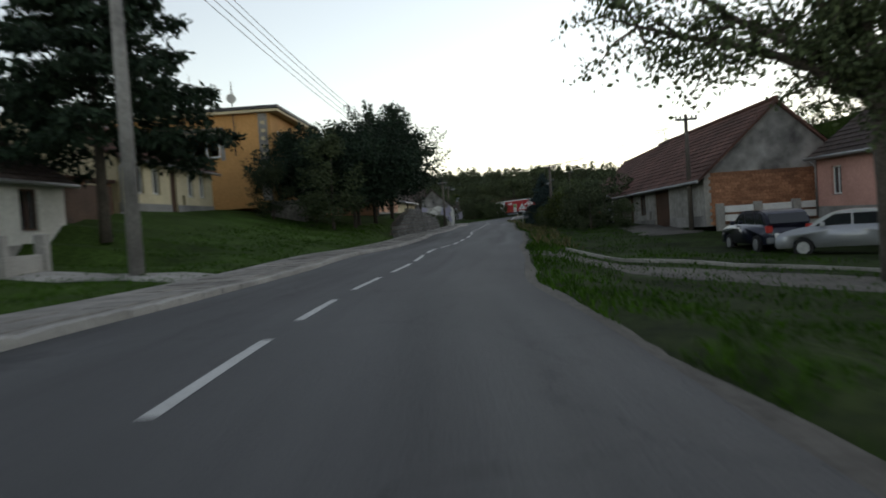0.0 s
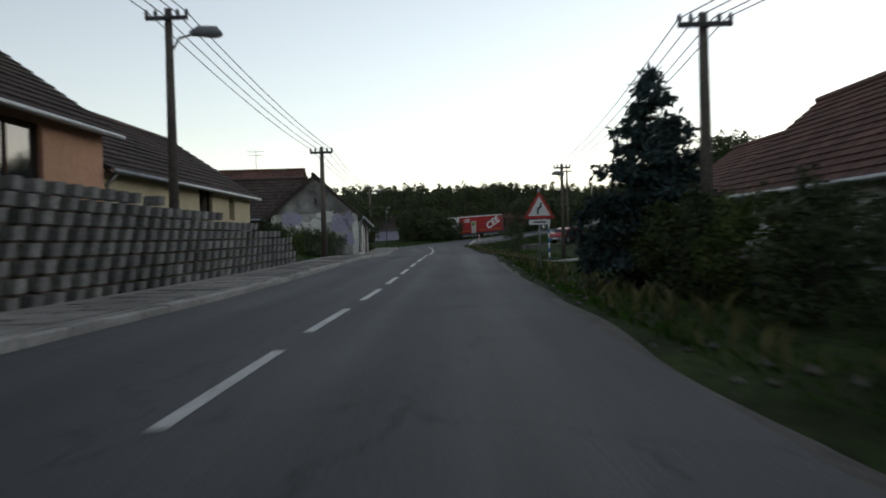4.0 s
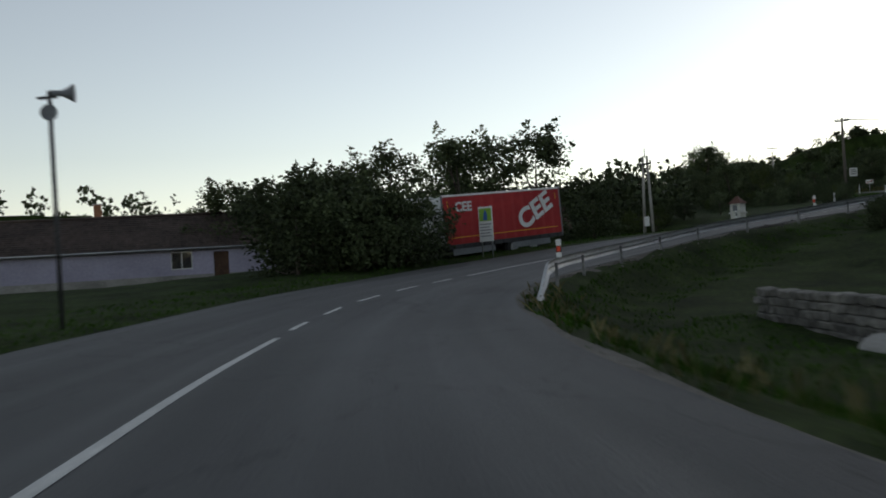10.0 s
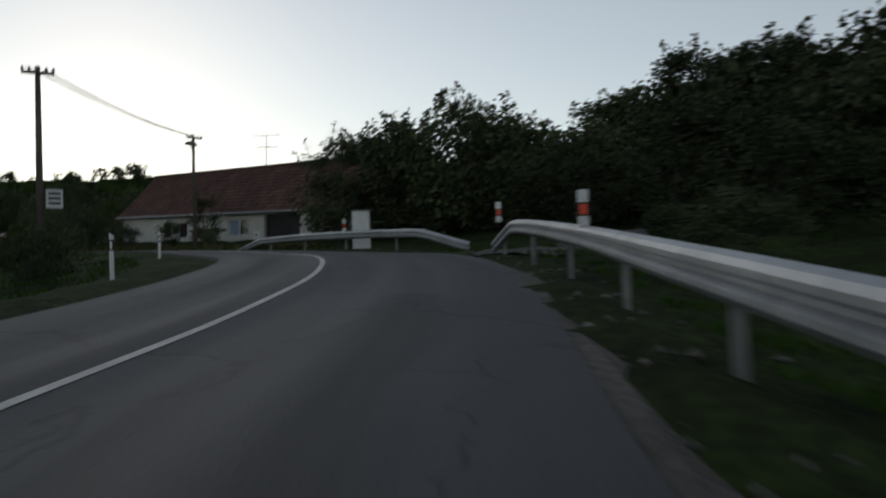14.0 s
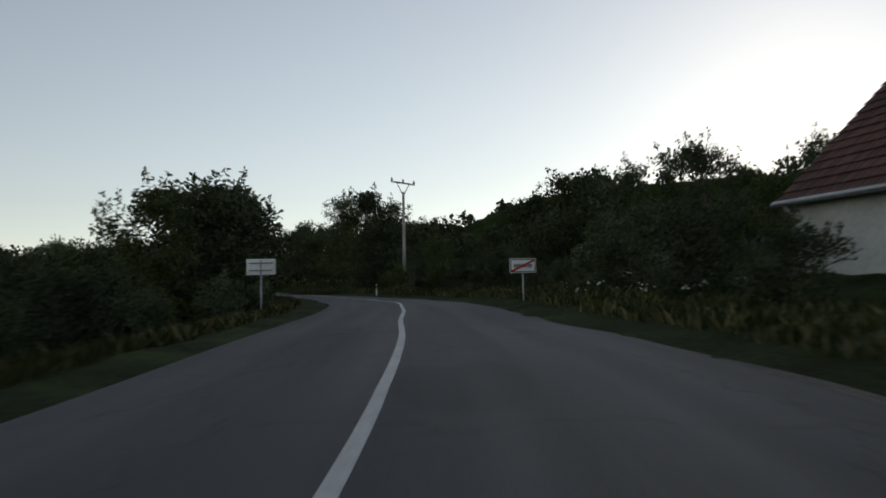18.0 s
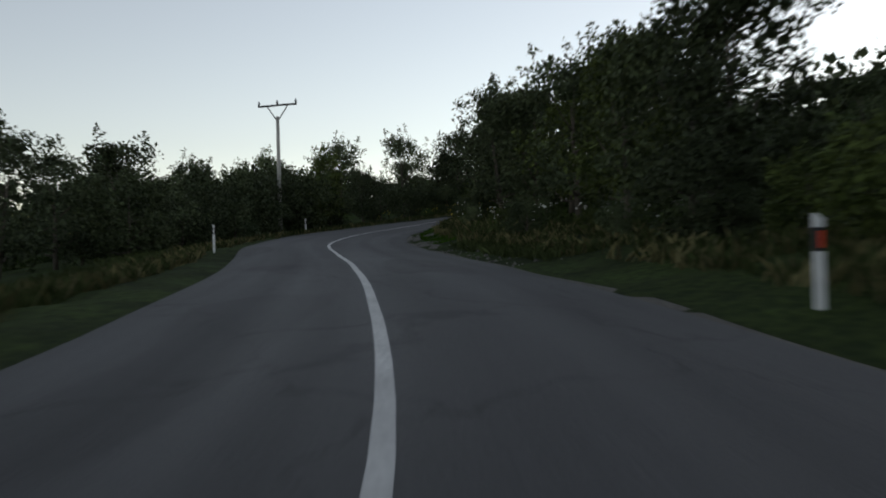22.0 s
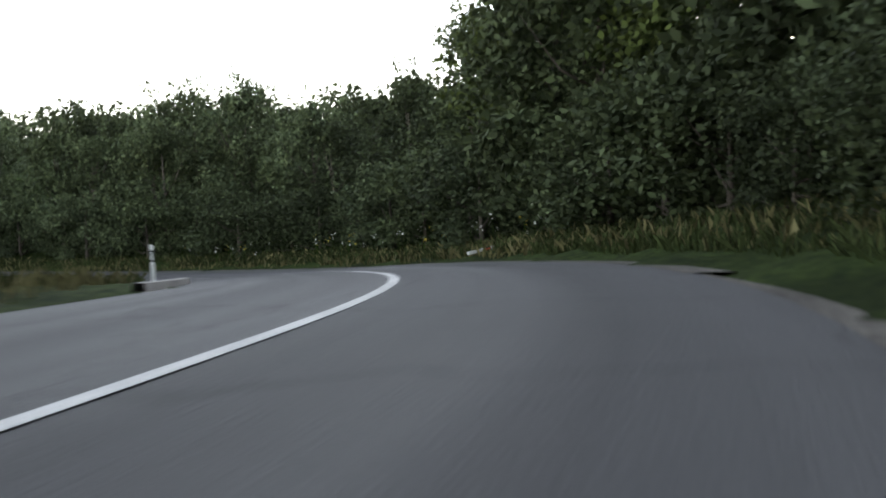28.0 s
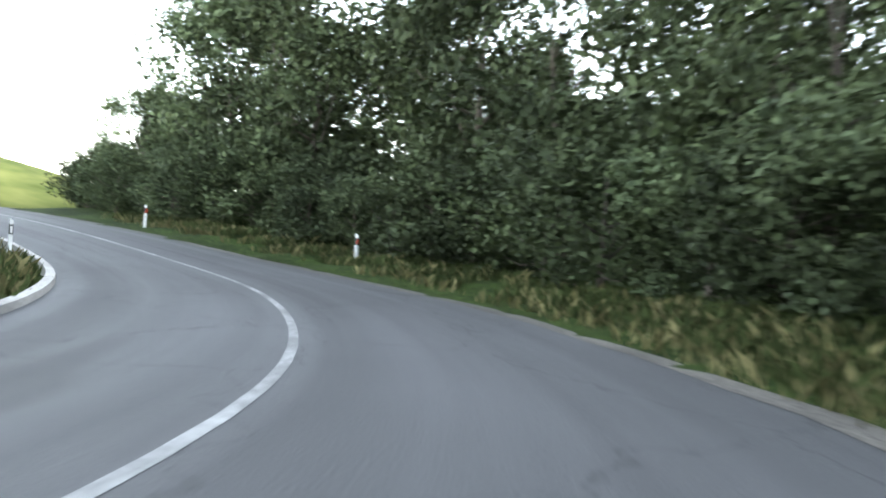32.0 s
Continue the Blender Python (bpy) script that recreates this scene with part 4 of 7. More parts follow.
def guard_rail(label, places, first_low=True, last_low=True, reflectors=()):
    """A galvanised W-beam crash barrier through places (on the ground), with posts and end ramps."""
    base = Vector(places[0])
    g = thing("guard_rail", label, "crash barrier", Matrix.Translation(base))
    pts = [Vector(q) - base for q in spline([tuple(p) for p in places], 0.5)] if len(places) > 2 else [Vector(p) - base for p in places]
    long = [0.0]
    for a, b in zip(pts, pts[1:]):
        long.append(long[-1] + (b - a).length)
    section = ((0.0, 0.155), (-0.055, 0.13), (-0.08, 0.09), (-0.08, 0.05), (-0.02, 0.015), (-0.02, -0.015), (-0.08, -0.05), (-0.08, -0.09), (-0.055, -0.13), (0.0, -0.155))
    piece, start = [], 0
    for i in range(len(pts)):
        piece.append(i)
        if long[i] - long[start] >= 4.0 or i == len(pts) - 1:
            v, f = [], []
            for j in piece:
                a, b = pts[max(j - 1, 0)], pts[min(j + 1, len(pts) - 1)]
                ahead = (b - a).normalized()
                out = Vector((ahead.y, -ahead.x, 0)).normalized()
                z = 0.62
                if first_low:
                    z = min(z, 0.12 + long[j] * 0.16)
                if last_low:
                    z = min(z, 0.12 + (long[-1] - long[j]) * 0.16)
                for o, u in section:
                    v.append(pts[j] + out * o + Vector((0, 0, z + u)))
                for o, u in section:
                    v.append(pts[j] + out * (o + 0.008) + Vector((0, 0, z + u)))
            n = len(section)
            for j in range(len(piece) - 1):
                for k in range(n - 1):
                    f.append((j * 2 * n + k, (j + 1) * 2 * n + k, (j + 1) * 2 * n + k + 1, j * 2 * n + k + 1))
                    f.append((j * 2 * n + n + k, j * 2 * n + n + k + 1, (j + 1) * 2 * n + n + k + 1, (j + 1) * 2 * n + n + k))
            if len(piece) > 1:
                part("beam", mesh_of("beam", v, f, ZINC), None, g)
            piece, start = [i], i
    s = 1.0
    while s < long[-1]:
        j = min(range(len(pts)), key=lambda q: abs(long[q] - s))
        z = 0.6
        if first_low:
            z = min(z, 0.12 + long[j] * 0.16)
        if last_low:
            z = min(z, 0.12 + (long[-1] - long[j]) * 0.16)
        if z > 0.3:
            a, b = pts[max(j - 1, 0)], pts[min(j + 1, len(pts) - 1)]
            turn = math.degrees(math.atan2(-(b - a).x, (b - a).y))
            part("post", boxed(0.01, 0.09, -0.03, 0.03, -0.6, z + 0.08, 0.008), RAIL_STEEL, g, "", Matrix.Translation(pts[j]) @ pose(0, 0, 0, 0, 0, turn))
        s += 4.0
    for s in reflectors:
        j = min(range(len(pts)), key=lambda q: abs(long[q] - s))
        a, b = pts[max(j - 1, 0)], pts[min(j + 1, len(pts) - 1)]
        turn = math.degrees(math.atan2(-(b - a).x, (b - a).y))
        r = part("marker_post", boxed(-0.07, 0.07, 0.02, 0.06, 0.75, 1.25, 0.006), WHITE, g, "white marker with red reflector", Matrix.Translation(pts[j]) @ pose(0, 0, 0, 0, 0, turn))
        part("black_band", boxed(-0.073, 0.073, 0.012, 0.064, 0.9, 1.08), BLACK, r)
        part("reflector", boxed(-0.05, 0.05, 0.004, 0.012, 0.92, 1.06), REFLECT, r, "red reflector")
    return g


def lettering(parent, text, size, material, at, name="lettering", deep=0.004):
    c = bpy.data.curves.new("lettering", "FONT")
    c.offset = 0.035 * size
    c.body, c.size, c.extrude, c.align_x, c.align_y = text, size, deep, "CENTER", "CENTER"
    tmp = new("lettering", c)
    dg = bpy.context.evaluated_depsgraph_get()
    me = bpy.data.meshes.new_from_object(tmp.evaluated_get(dg))
    bpy.data.objects.remove(tmp)
    me.materials.clear()
    me.materials.append(material)
    return part(name, me, None, parent, "", at)


# ---- where things stand ----
def beside(s, right, turn=0.0, up=0.0):
    """A pose on the ground at s metres along the road and right metres beside its centre line, turned from the road's direction."""
    p = on_road(s, right)
    return pose(p.x, p.y, drop_to_ground(p.x, p.y) + up, 0, 0, road_turn(s) + turn)


OLD_BRICK = mat("sooty_old_brick", (0.06, 0.036, 0.028), (0.16, 0.095, 0.07), 7, 0.7, 0.95, 0.5, spread=0.4)
PLASTER_PATCHY = mat("patchy_grey_render", (0.10, 0.095, 0.09), (0.33, 0.32, 0.3), 1.3, 0.5, 0.95, 0.3, spread=0.35)


# ---- two houses with more to them ----
def flat_roof_house(at):
    """The orange house: two storeys under a thin, gently sloping roof, framed window, patio wall, aerial."""
    h = thing("house", "large orange two-storey house with flat roof and roof aerial", "house", at)
    L, D, H = 14.0, 10.0, 5.9
    part("wall", wall_with_holes(L, H, 0.3, [(2.6, 3.4, 1.6, 1.4), (7.5, 3.4, 1.6, 1.4)]), PLASTER_ORANGE, h)
    part("wall", boxed(0, 0.3, 0.3, D, 0, H), PLASTER_ORANGE, h)
    part("wall", boxed(L - 0.3, L, 0.3, D, 0, H), PLASTER_ORANGE, h)
    part("wall", boxed(0.3, L - 0.3, D - 0.3, D, 0, H), PLASTER_ORANGE, h)
    part("roof", boxed(-0.5, L + 0.5, -0.6, D + 0.5, H, H + 0.22, 0.03), STEEL_DARK, h, "thin dark roof edge")
    part("fascia", boxed(-0.45, L + 0.45, -0.55, D + 0.45, H - 0.16, H, 0.01), PLASTER_CREAM, h, "pale soffit")
    for x in (2.6, 7.5):
        window_part(h, x, 0.1, 3.4, 1.6, 1.4)
    w = window_part(h, 0, 0, 0, 2.4, 1.5, WHITE, 2)
    w.matrix_basis = pose(-0.03, 4.4, 3.2, 0, 0, 270)
    for a, b, c, d in ((-1.5, -1.25, 3.0, 4.95), (1.25, 1.5, 3.0, 4.95), (-1.5, 1.5, 4.75, 5.0)):
        part("window_surround", boxed(-0.05, 0.0, 4.4 + a, 4.4 + b, c, d), PLINTH, h, "grey window surround")
    part("grey_band", boxed(-0.06, -0.002, 0.2, 0.75, 0.4, H - 0.2), PLINTH, h, "grey corner stripe")
    for k in range(5):
        part("ornament", boxed(-0.09, -0.06, 0.34, 0.6, 3.1 + k * 0.48, 3.32 + k * 0.48, 0.05), PLASTER_CREAM, h)
    part("stone_terrace", boxed(-1.6, 5.0, -2.0, 0.0, -1.2, 0.25, 0.03), STONE, h, "grey stone terrace wall")
    for k in range(12):
        part("baluster", boxed(-1.5 + k * 0.55, -1.3 + k * 0.55, -1.95, -1.75, 0.25, 0.85, 0.03), CONCRETE, h)
    part("handrail", boxed(-1.6, 5.0, -2.0, -1.7, 0.85, 0.97, 0.02), CONCRETE, h)
    mast = part("aerial", tubed([(-0.2, 2.2, 3.2), (-0.2, 2.2, H + 1.8)], [0.035, 0.03], 8), STEEL_DARK, h)
    part("dish", tubed([(-0.35, 2.2, H + 0.75), (-0.28, 2.2, H + 0.78), (-0.25, 2.2, H + 0.8)], [0.3, 0.28, 0.05], 16), WHITE, mast, "white satellite dish")
    for k in range(4):
        part("aerial_rod", boxed(-0.6 + k * 0.1, 0.2 - k * 0.1, 2.19, 2.21, H + 1.1 + k * 0.2, H + 1.12 + k * 0.2), STEEL_DARK, mast)
    return h


def blotch(rng, r, squash=1.0, n=14):
    return [(r * (1 + 0.45 * rng.uniform(-1, 1)) * math.cos(2 * math.pi * k / n), r * squash * (1 + 0.45 * rng.uniform(-1, 1)) * math.sin(2 * math.pi * k / n)) for k in range(n)]


def peeling_house(at):
    """The old white house at the pavement, its plaster off in patches, a weathered gable and a brown gate."""
    h = house("house", "old white house with peeling plaster, weathered gable and brown gate", at, 10.0, 4.9, 2.35, 4.5, PLASTER, ROOF_DARK,
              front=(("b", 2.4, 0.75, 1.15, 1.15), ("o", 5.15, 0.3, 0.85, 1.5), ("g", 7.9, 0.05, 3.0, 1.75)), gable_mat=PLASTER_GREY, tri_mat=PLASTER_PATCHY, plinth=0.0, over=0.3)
    rng = random.Random(8)
    for x, z, r, q in ((0.6, 0.35, 0.3, 0.7), (1.3, 0.3, 0.35, 0.6), (2.6, 0.75, 0.32, 0.9), (3.2, 0.5, 0.45, 0.8), (3.5, 1.0, 0.25, 1.1), (5.3, 0.5, 0.22, 1.2), (8.3, 0.4, 0.2, 1.0), (2.2, 0.3, 0.4, 0.5)):
        outline = [(a, min(max(b, -z + 0.02), 2)) for a, b in blotch(rng, r, q)]
        part("bare_patch", prism(outline, 0.004), SOIL if rng.random() < 0.3 else PLASTER_GREY, h, "bare patch where plaster has fallen", pose(x, -0.004, z))
    for y, z, r, q in ((1.0, 1.7, 0.6, 0.9), (1.7, 2.2, 0.5, 0.6), (2.6, 1.5, 0.7, 0.8), (0.5, 0.9, 0.4, 1.0), (3.6, 2.1, 0.6, 0.7), (4.1, 1.2, 0.5, 1.0), (0.45, 2.0, 0.3, 1.2)):
        part("paint_remnant", prism(blotch(rng, r, q), 0.004), LILAC if rng.random() < 0.5 else PLASTER, h, "faded remnant of old paint", pose(-0.006, y, z, 0, 0, 270))
    # the slit's inner shade, a black block on the uncut gable
    part("gable_slit_shade", boxed(-0.01, 0.02, 2.3, 2.42, 2.9, 3.25), BLACK, h)
    lamp = part("wall_lamp", tubed([(5.95, 0, 1.75), (5.95, -0.28, 1.72)], [0.02, 0.02], 6), STEEL_DARK, h)
    part("lamp_globe", tubed([(5.95, -0.28, 1.45), (5.95, -0.28, 1.52), (5.95, -0.28, 1.66), (5.95, -0.28, 1.72)], [0.03, 0.09, 0.09, 0.03], 10), GREY_PAINT, lamp)
    return h


# ---- the village: houses ----
brick_house = house("house", "low grey plastered farmhouse with red tiled roof and bare brick gable", pose(9.95, 58.9, -0.66, 0, -1.2, -87.3), 19.4, 7.0, 2.45, 5.6, PLASTER_GREY, ROOF,
      front=(("b", 2.0, 0.85, 1.0, 1.15), ("d", 5.2, 0.1, 1.0, 2.0), ("b", 7.9, 0.8, 1.45, 1.2), ("o", 9.7, 0.4, 0.5, 0.6), ("g", 12.1, 0.05, 2.9, 2.1)), gable_mat=BRICK, tri_mat=PLASTER_PATCHY)
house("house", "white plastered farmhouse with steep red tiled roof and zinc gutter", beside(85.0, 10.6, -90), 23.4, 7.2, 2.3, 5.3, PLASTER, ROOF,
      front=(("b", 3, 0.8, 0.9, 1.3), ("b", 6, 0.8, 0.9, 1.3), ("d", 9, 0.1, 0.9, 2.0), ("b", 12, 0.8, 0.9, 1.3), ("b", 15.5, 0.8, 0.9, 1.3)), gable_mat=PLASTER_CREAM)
house("house", "pink plastered house with dark roof beside the brick gable", pose(15.6, 38.6, -0.15, 0, 0, -90), 14.0, 8.0, 2.9, 5.9, PLASTER_PINK, ROOF_DARK, front=(("w", 2, 1, 1, 1.2), ("w", 6, 1, 1, 1.2), ("w", 10, 1, 1, 1.2)), left=(("w", 5.6, 1, 1, 1.2),))
house("house", "cream plastered house with yellow gable among trees", beside(99, 12.5, -90), 11.0, 7.0, 2.6, 5.0, PLASTER_CREAM, ROOF, front=(("w", 3, 1, 1, 1.2),))
house("house", "white plastered bungalow with dark tiled roof and concrete yard wall", pose(-14.1, 5.4, 0.45, 0, 0, 90), 24.0, 8.0, 2.75, 5.6, PLASTER, ROOF_DARK, front=(("b", 14, 0.95, 1.2, 1.35), ("b", 19, 0.95, 1.2, 1.35), ("b", 21.6, 0.95, 1.2, 1.35)))
house("house", "cream plastered house with red roof standing on a bank", pose(-14.3, 34.6, 1.95, 0, 0, 90), 12.9, 8.0, 2.5, 4.6, PLASTER_CREAM, ROOF, front=(("w", 2.3, 0.95, 0.95, 1.2), ("w", 4.3, 0.95, 0.95, 1.2), ("d", 6.6, 0.1, 0.9, 2.05), ("o", 8.0, 0.4, 0.5, 0.6), ("w", 9.2, 0.95, 0.9, 1.2), ("w", 11.1, 0.95, 0.9, 1.2)))
flat_roof_house(pose(-11.7, 51.7, 2.35, 0, 0, 90))
gate = thing("yard_gate", "brown plank yard gate under a narrow red tiled coping", "gate", pose(-14.5, 29.6, 0.9, 0, 0, 90))
for k in range(18):
    part("board", boxed(0.03 + k * 0.27, 0.29 + k * 0.27, 0.0, 0.04, 0.0, 2.2, 0.006), WOOD_BROWN, gate)
for k in (0.0, 2.4, 4.8):
    part("gate_post", boxed(k - 0.14, k + 0.14, 0.04, 0.34, -0.4, 2.35, 0.02), BRICK, gate)
part("coping", prism([(-0.3, 2.35), (5.1, 2.35), (5.1, 2.4), (-0.3, 2.4)], 0.6), ROOF, gate, "red tiled coping", pose(0, -0.1, 0))
for k in range(18):
    part("coping_tile", boxed(-0.3 + k * 0.3, -0.02 + k * 0.3, -0.16, 0.56, 2.4, 2.47, 0.02), ROOF, gate)
garden = thing("garden_fence", "low crumbling concrete garden fence with stout posts before a house", "fence", pose(-11.6, 8.0, 0.25, 0, 0, 90))
for k in range(8):
    part("fence_post", boxed(k * 2.1 - 0.16, k * 2.1 + 0.16, -0.16, 0.16, -0.3, 0.95, 0.03), CONCRETE, garden)
    if k < 7:
        part("fence_base", boxed(k * 2.1 + 0.16, k * 2.1 + 1.94, -0.1, 0.1, -0.3, 0.42, 0.02), CONCRETE, garden)
house("house", "salmon plastered house with brown tiled roof above the block wall", beside(64.5, -7.3, 90, -0.3), 12.0, 7.6, 2.6, 5.4, PLASTER_SALMON, ROOF_DARK, front=(("b", 3.0, 0.5, 1.6, 1.6), ("b", 7.6, 0.5, 2.6, 1.7)))
house("house", "long pale outbuilding with dark tiled roof behind the block wall", beside(76.9, -7.5, 90, -0.2), 15.5, 6.6, 1.95, 4.2, PLASTER_CREAM, ROOF_DARK, front=(("b", 9.0, 0.6, 1.6, 1.2), ("o", 12.5, 0.7, 0.8, 0.9)))
house("house", "dark-roofed barn standing crosswise behind the old white house", beside(106.5, -16.5, 0), 8.5, 6.5, 2.2, 4.5, PLASTER_GREY, ROOF_DARK, front=(("o", 3, 0.6, 1.0, 0.9), ("g", 6, 0.0, 2.0, 2.0)))
peeling_house(pose(-1.9, 103.6, 0.0, 0, 1.8, 90))
house("house", "pink two-storey house with red tiled roof", beside(127.2, -21.5, 0), 10.6, 7.0, 4.9, 7.0, PLASTER_SALMON, ROOF, front=(("b", 2.5, 3.2, 1.1, 1.1), ("b", 9.2, 3.2, 1.1, 1.1)), right=(("b", 1.8, 3.2, 0.9, 1.1), ("b", 4.6, 3.2, 0.9, 1.1)))
house("house", "white plastered house with red roof and brick gable above a lawn", pose(25.3, 157.9, 0.35, 0, 0, -101), 17.0, 5.3, 3.7, 6.35, PLASTER, ROOF, front=(("b", 12.6, 0.5, 1.7, 2.2), ("w", 15.2, 0.9, 0.8, 1.3), ("w", 9.6, 0.9, 0.9, 1.3), ("w", 6.5, 0.9, 0.9, 1.3), ("w", 3.4, 0.9, 0.9, 1.3)), gable_mat=OLD_BRICK)
house("house", "low grey stone house with red tiled roof and white windows", pose(22.9, 140.6, -0.1, 0, 0, -106), 23.6, 5.5, 2.75, 5.2, STONE, ROOF, front=(("w", 2.6, 0.9, 0.8, 1.35), ("w", 7.2, 0.9, 0.8, 1.35), ("w", 12.6, 0.9, 0.8, 1.35), ("d", 16.5, 0.1, 0.9, 2.0), ("w", 20.2, 0.9, 0.9, 1.3)), gable_mat=OLD_BRICK, tri_mat=PLASTER_PATCHY)
house("house", "lilac plastered bungalow with long dark roof behind a hedge", pose(-26.0, 192.8, 0.1, 0, 0, 12), 25.0, 9.0, 2.5, 4.8, LILAC, ROOF_DARK,
      front=(("w", 17.8, 0.9, 1.4, 1.2), ("d", 20.4, 0.0, 1.0, 2.0), ("w", 5.0, 0.9, 1.4, 1.2)), chimney=(12.2, 5.5, 5.9))
house("house", "long brown-roofed farm building in front of the wood", pose(3, 217, drop_to_ground(10, 220) - 0.4, 0, 0, -4), 20.0, 8.0, 2.6, 5.2, PLASTER_GREY, ROOF)
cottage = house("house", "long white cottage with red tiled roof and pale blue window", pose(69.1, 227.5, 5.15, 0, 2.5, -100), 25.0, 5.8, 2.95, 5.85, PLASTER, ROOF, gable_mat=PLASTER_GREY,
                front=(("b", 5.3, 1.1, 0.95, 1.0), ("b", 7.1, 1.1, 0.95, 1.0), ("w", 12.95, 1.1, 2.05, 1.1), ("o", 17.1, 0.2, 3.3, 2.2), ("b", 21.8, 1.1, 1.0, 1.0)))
# pale blue panel imitates the sky mirrored in the left pane
part("pane_reflection", boxed(12.02, 12.9, 0.13, 0.145, 1.18, 2.12), PALE_BLUE, cottage, "pale blue panel painted as sky reflection in the pane")
part("meter_door", boxed(14.5, 15.1, -0.05, -0.002, 0.85, 1.4, 0.01), WHITE, cottage, "white meter door")
part("meter_slot", boxed(14.7, 14.9, -0.056, -0.05, 1.1, 1.18), BLACK, cottage)
aerial = part("aerial", tubed([(12.4, 2.9, 5.5), (12.4, 2.9, 8.1)], [0.025, 0.02], 6), STEEL_DARK, cottage, "thin television aerial")
part("boom", tubed([(11.3, 2.9, 7.3), (13.5, 2.9, 7.2)], [0.015, 0.015], 5), STEEL_DARK, aerial)
part("boom", tubed([(11.5, 2.5, 8.05), (13.3, 3.3, 8.1)], [0.015, 0.015], 5), STEEL_DARK, aerial)
for k in range(7):
    part("rod", tubed([(11.4 + k * 0.33, 2.65, 7.3 - k * 0.01), (11.4 + k * 0.33, 3.15, 7.3 - k * 0.01)], [0.01, 0.01], 4), STEEL_DARK, aerial)

# ---- the lorry ----
def lorry(at):
    t = thing("lorry", "parked red curtain-sided lorry trailer with white lettering", "lorry", at)
    L, W, z0, z1 = 8.1, 2.5, 0.85, 3.35
    curtain = bmesh.new()
    n = 34
    for side in (-1, 1):
        rows = []
        for k in range(n + 1):
            x = 0.1 + (L - 0.2) * k / n
            w = side * (W / 2 + 0.012 * math.sin(k * 2.1))
            rows.append([curtain.verts.new((x, w, z)) for z in (z0 + 0.12, z0 + 0.2, z1 - 0.1)])
        for a, b in zip(rows, rows[1:]):
            for j in range(2):
                curtain.faces.new((a[j], b[j], b[j + 1], a[j + 1]))
    bmesh.ops.recalc_face_normals(curtain, faces=curtain.faces)
    body = part("curtain", curtain, TARP, t, "red tarpaulin side")
    part("roof", boxed(0, L, -W / 2, W / 2, z1 - 0.1, z1, 0.02), WHITE, t, "white roof edge")
    part("floor", boxed(0, L, -W / 2, W / 2, z0 - 0.1, z0 + 0.12, 0.02), STEEL_DARK, t)
    part("front_wall", boxed(-0.02, 0.08, -W / 2, W / 2, z0 + 0.12, z1 - 0.1), WHITE, t)
    part("rear_door", boxed(L - 0.08, L + 0.02, -W / 2, W / 2, z0 + 0.12, z1 - 0.1), TARP, t)
    for x in (0.0, L - 0.1):
        for y in (-W / 2 - 0.02, W / 2 - 0.06):
            part("corner_post", boxed(x, x + 0.1, y, y + 0.08, z0, z1, 0.01), GREY_PAINT, t)
    part("tape", boxed(0.4, L - 0.4, -W / 2 - 0.022, -W / 2 - 0.016, z0 + 0.42, z0 + 0.46), YELLOW, t, "yellow reflective strip")
    for x in (0.35, L - 0.4):
        part("tape", boxed(x, x + 0.04, -W / 2 - 0.022, -W / 2 - 0.016, z1 - 0.6, z1 - 0.3), YELLOW, t)
    lettering(t, "CEE", 0.62, WHITE, pose(1.35, -W / 2 - 0.024, z1 - 0.62, 90), deep=0.004)
    big = lettering(t, "CEE", 1.35, WHITE, pose(L - 1.95, -W / 2 - 0.024, (z0 + z1) / 2 + 0.1, 90, -26, 0) @ Matrix.Diagonal((1.12, 1, 1, 1)), deep=0.004)
    part("chassis", boxed(0.3, L - 0.3, -0.45, 0.45, 0.62, z0 - 0.1, 0.02), STEEL_DARK, t)
    for x in (L - 3.6, L - 2.25):
        for y in (-1.05, 1.05):
            w = part("wheel", tubed([(x, y - 0.16, 0.48), (x, y + 0.16, 0.48)], [0.48, 0.48], 24), RUBBER, t, "black tyre")
            part("rim", tubed([(x, y - 0.175, 0.48), (x, y + 0.175, 0.48)], [0.26, 0.26], 16), ZINC, w, "steel rim")
    for k in range(12):
        x = 0.5 + k * (L - 1.0) / 11
        part("strap_buckle", boxed(x, x + 0.06, -W / 2 - 0.03, -W / 2 - 0.01, z0 - 0.08, z0 + 0.1, 0.004), BLACK, t)
    for x in (2.0, 5.9):
        part("side_guard", boxed(x - 1.5, x + 1.2, -W / 2 + 0.02, -W / 2 + 0.06, 0.45, 0.75, 0.01), GREY_PAINT, t)
    # the tractor in front
    cab = part("cab", boxed(-2.5, -0.5, -1.2, 1.2, 0.75, 3.3, 0.14), WHITE, t, "white driver's cab")
    part("windscreen", boxed(-2.53, -2.48, -1.05, 1.05, 1.9, 2.85, 0.02), GLASS, cab)
    part("side_window", boxed(-2.2, -1.4, -1.22, -1.18, 1.9, 2.75, 0.02), GLASS, cab)
    part("bumper", boxed(-2.62, -2.45, -1.2, 1.2, 0.4, 0.8, 0.04), GREY_PAINT, cab)
    part("frame", boxed(-2.4, 0.3, -0.45, 0.45, 0.55, 0.78, 0.02), STEEL_DARK, t)
    for y in (-1.05, 1.05):
        w = part("wheel", tubed([(-1.8, y - 0.16, 0.48), (-1.8, y + 0.16, 0.48)], [0.48, 0.48], 24), RUBBER, t)
        part("rim", tubed([(-1.8, y - 0.175, 0.48), (-1.8, y + 0.175, 0.48)], [0.26, 0.26], 16), ZINC, w)
    return t


lorry(pose(7.0, 178.5, drop_to_ground(9, 179) - 0.5, 0, -3.2, 33.5))


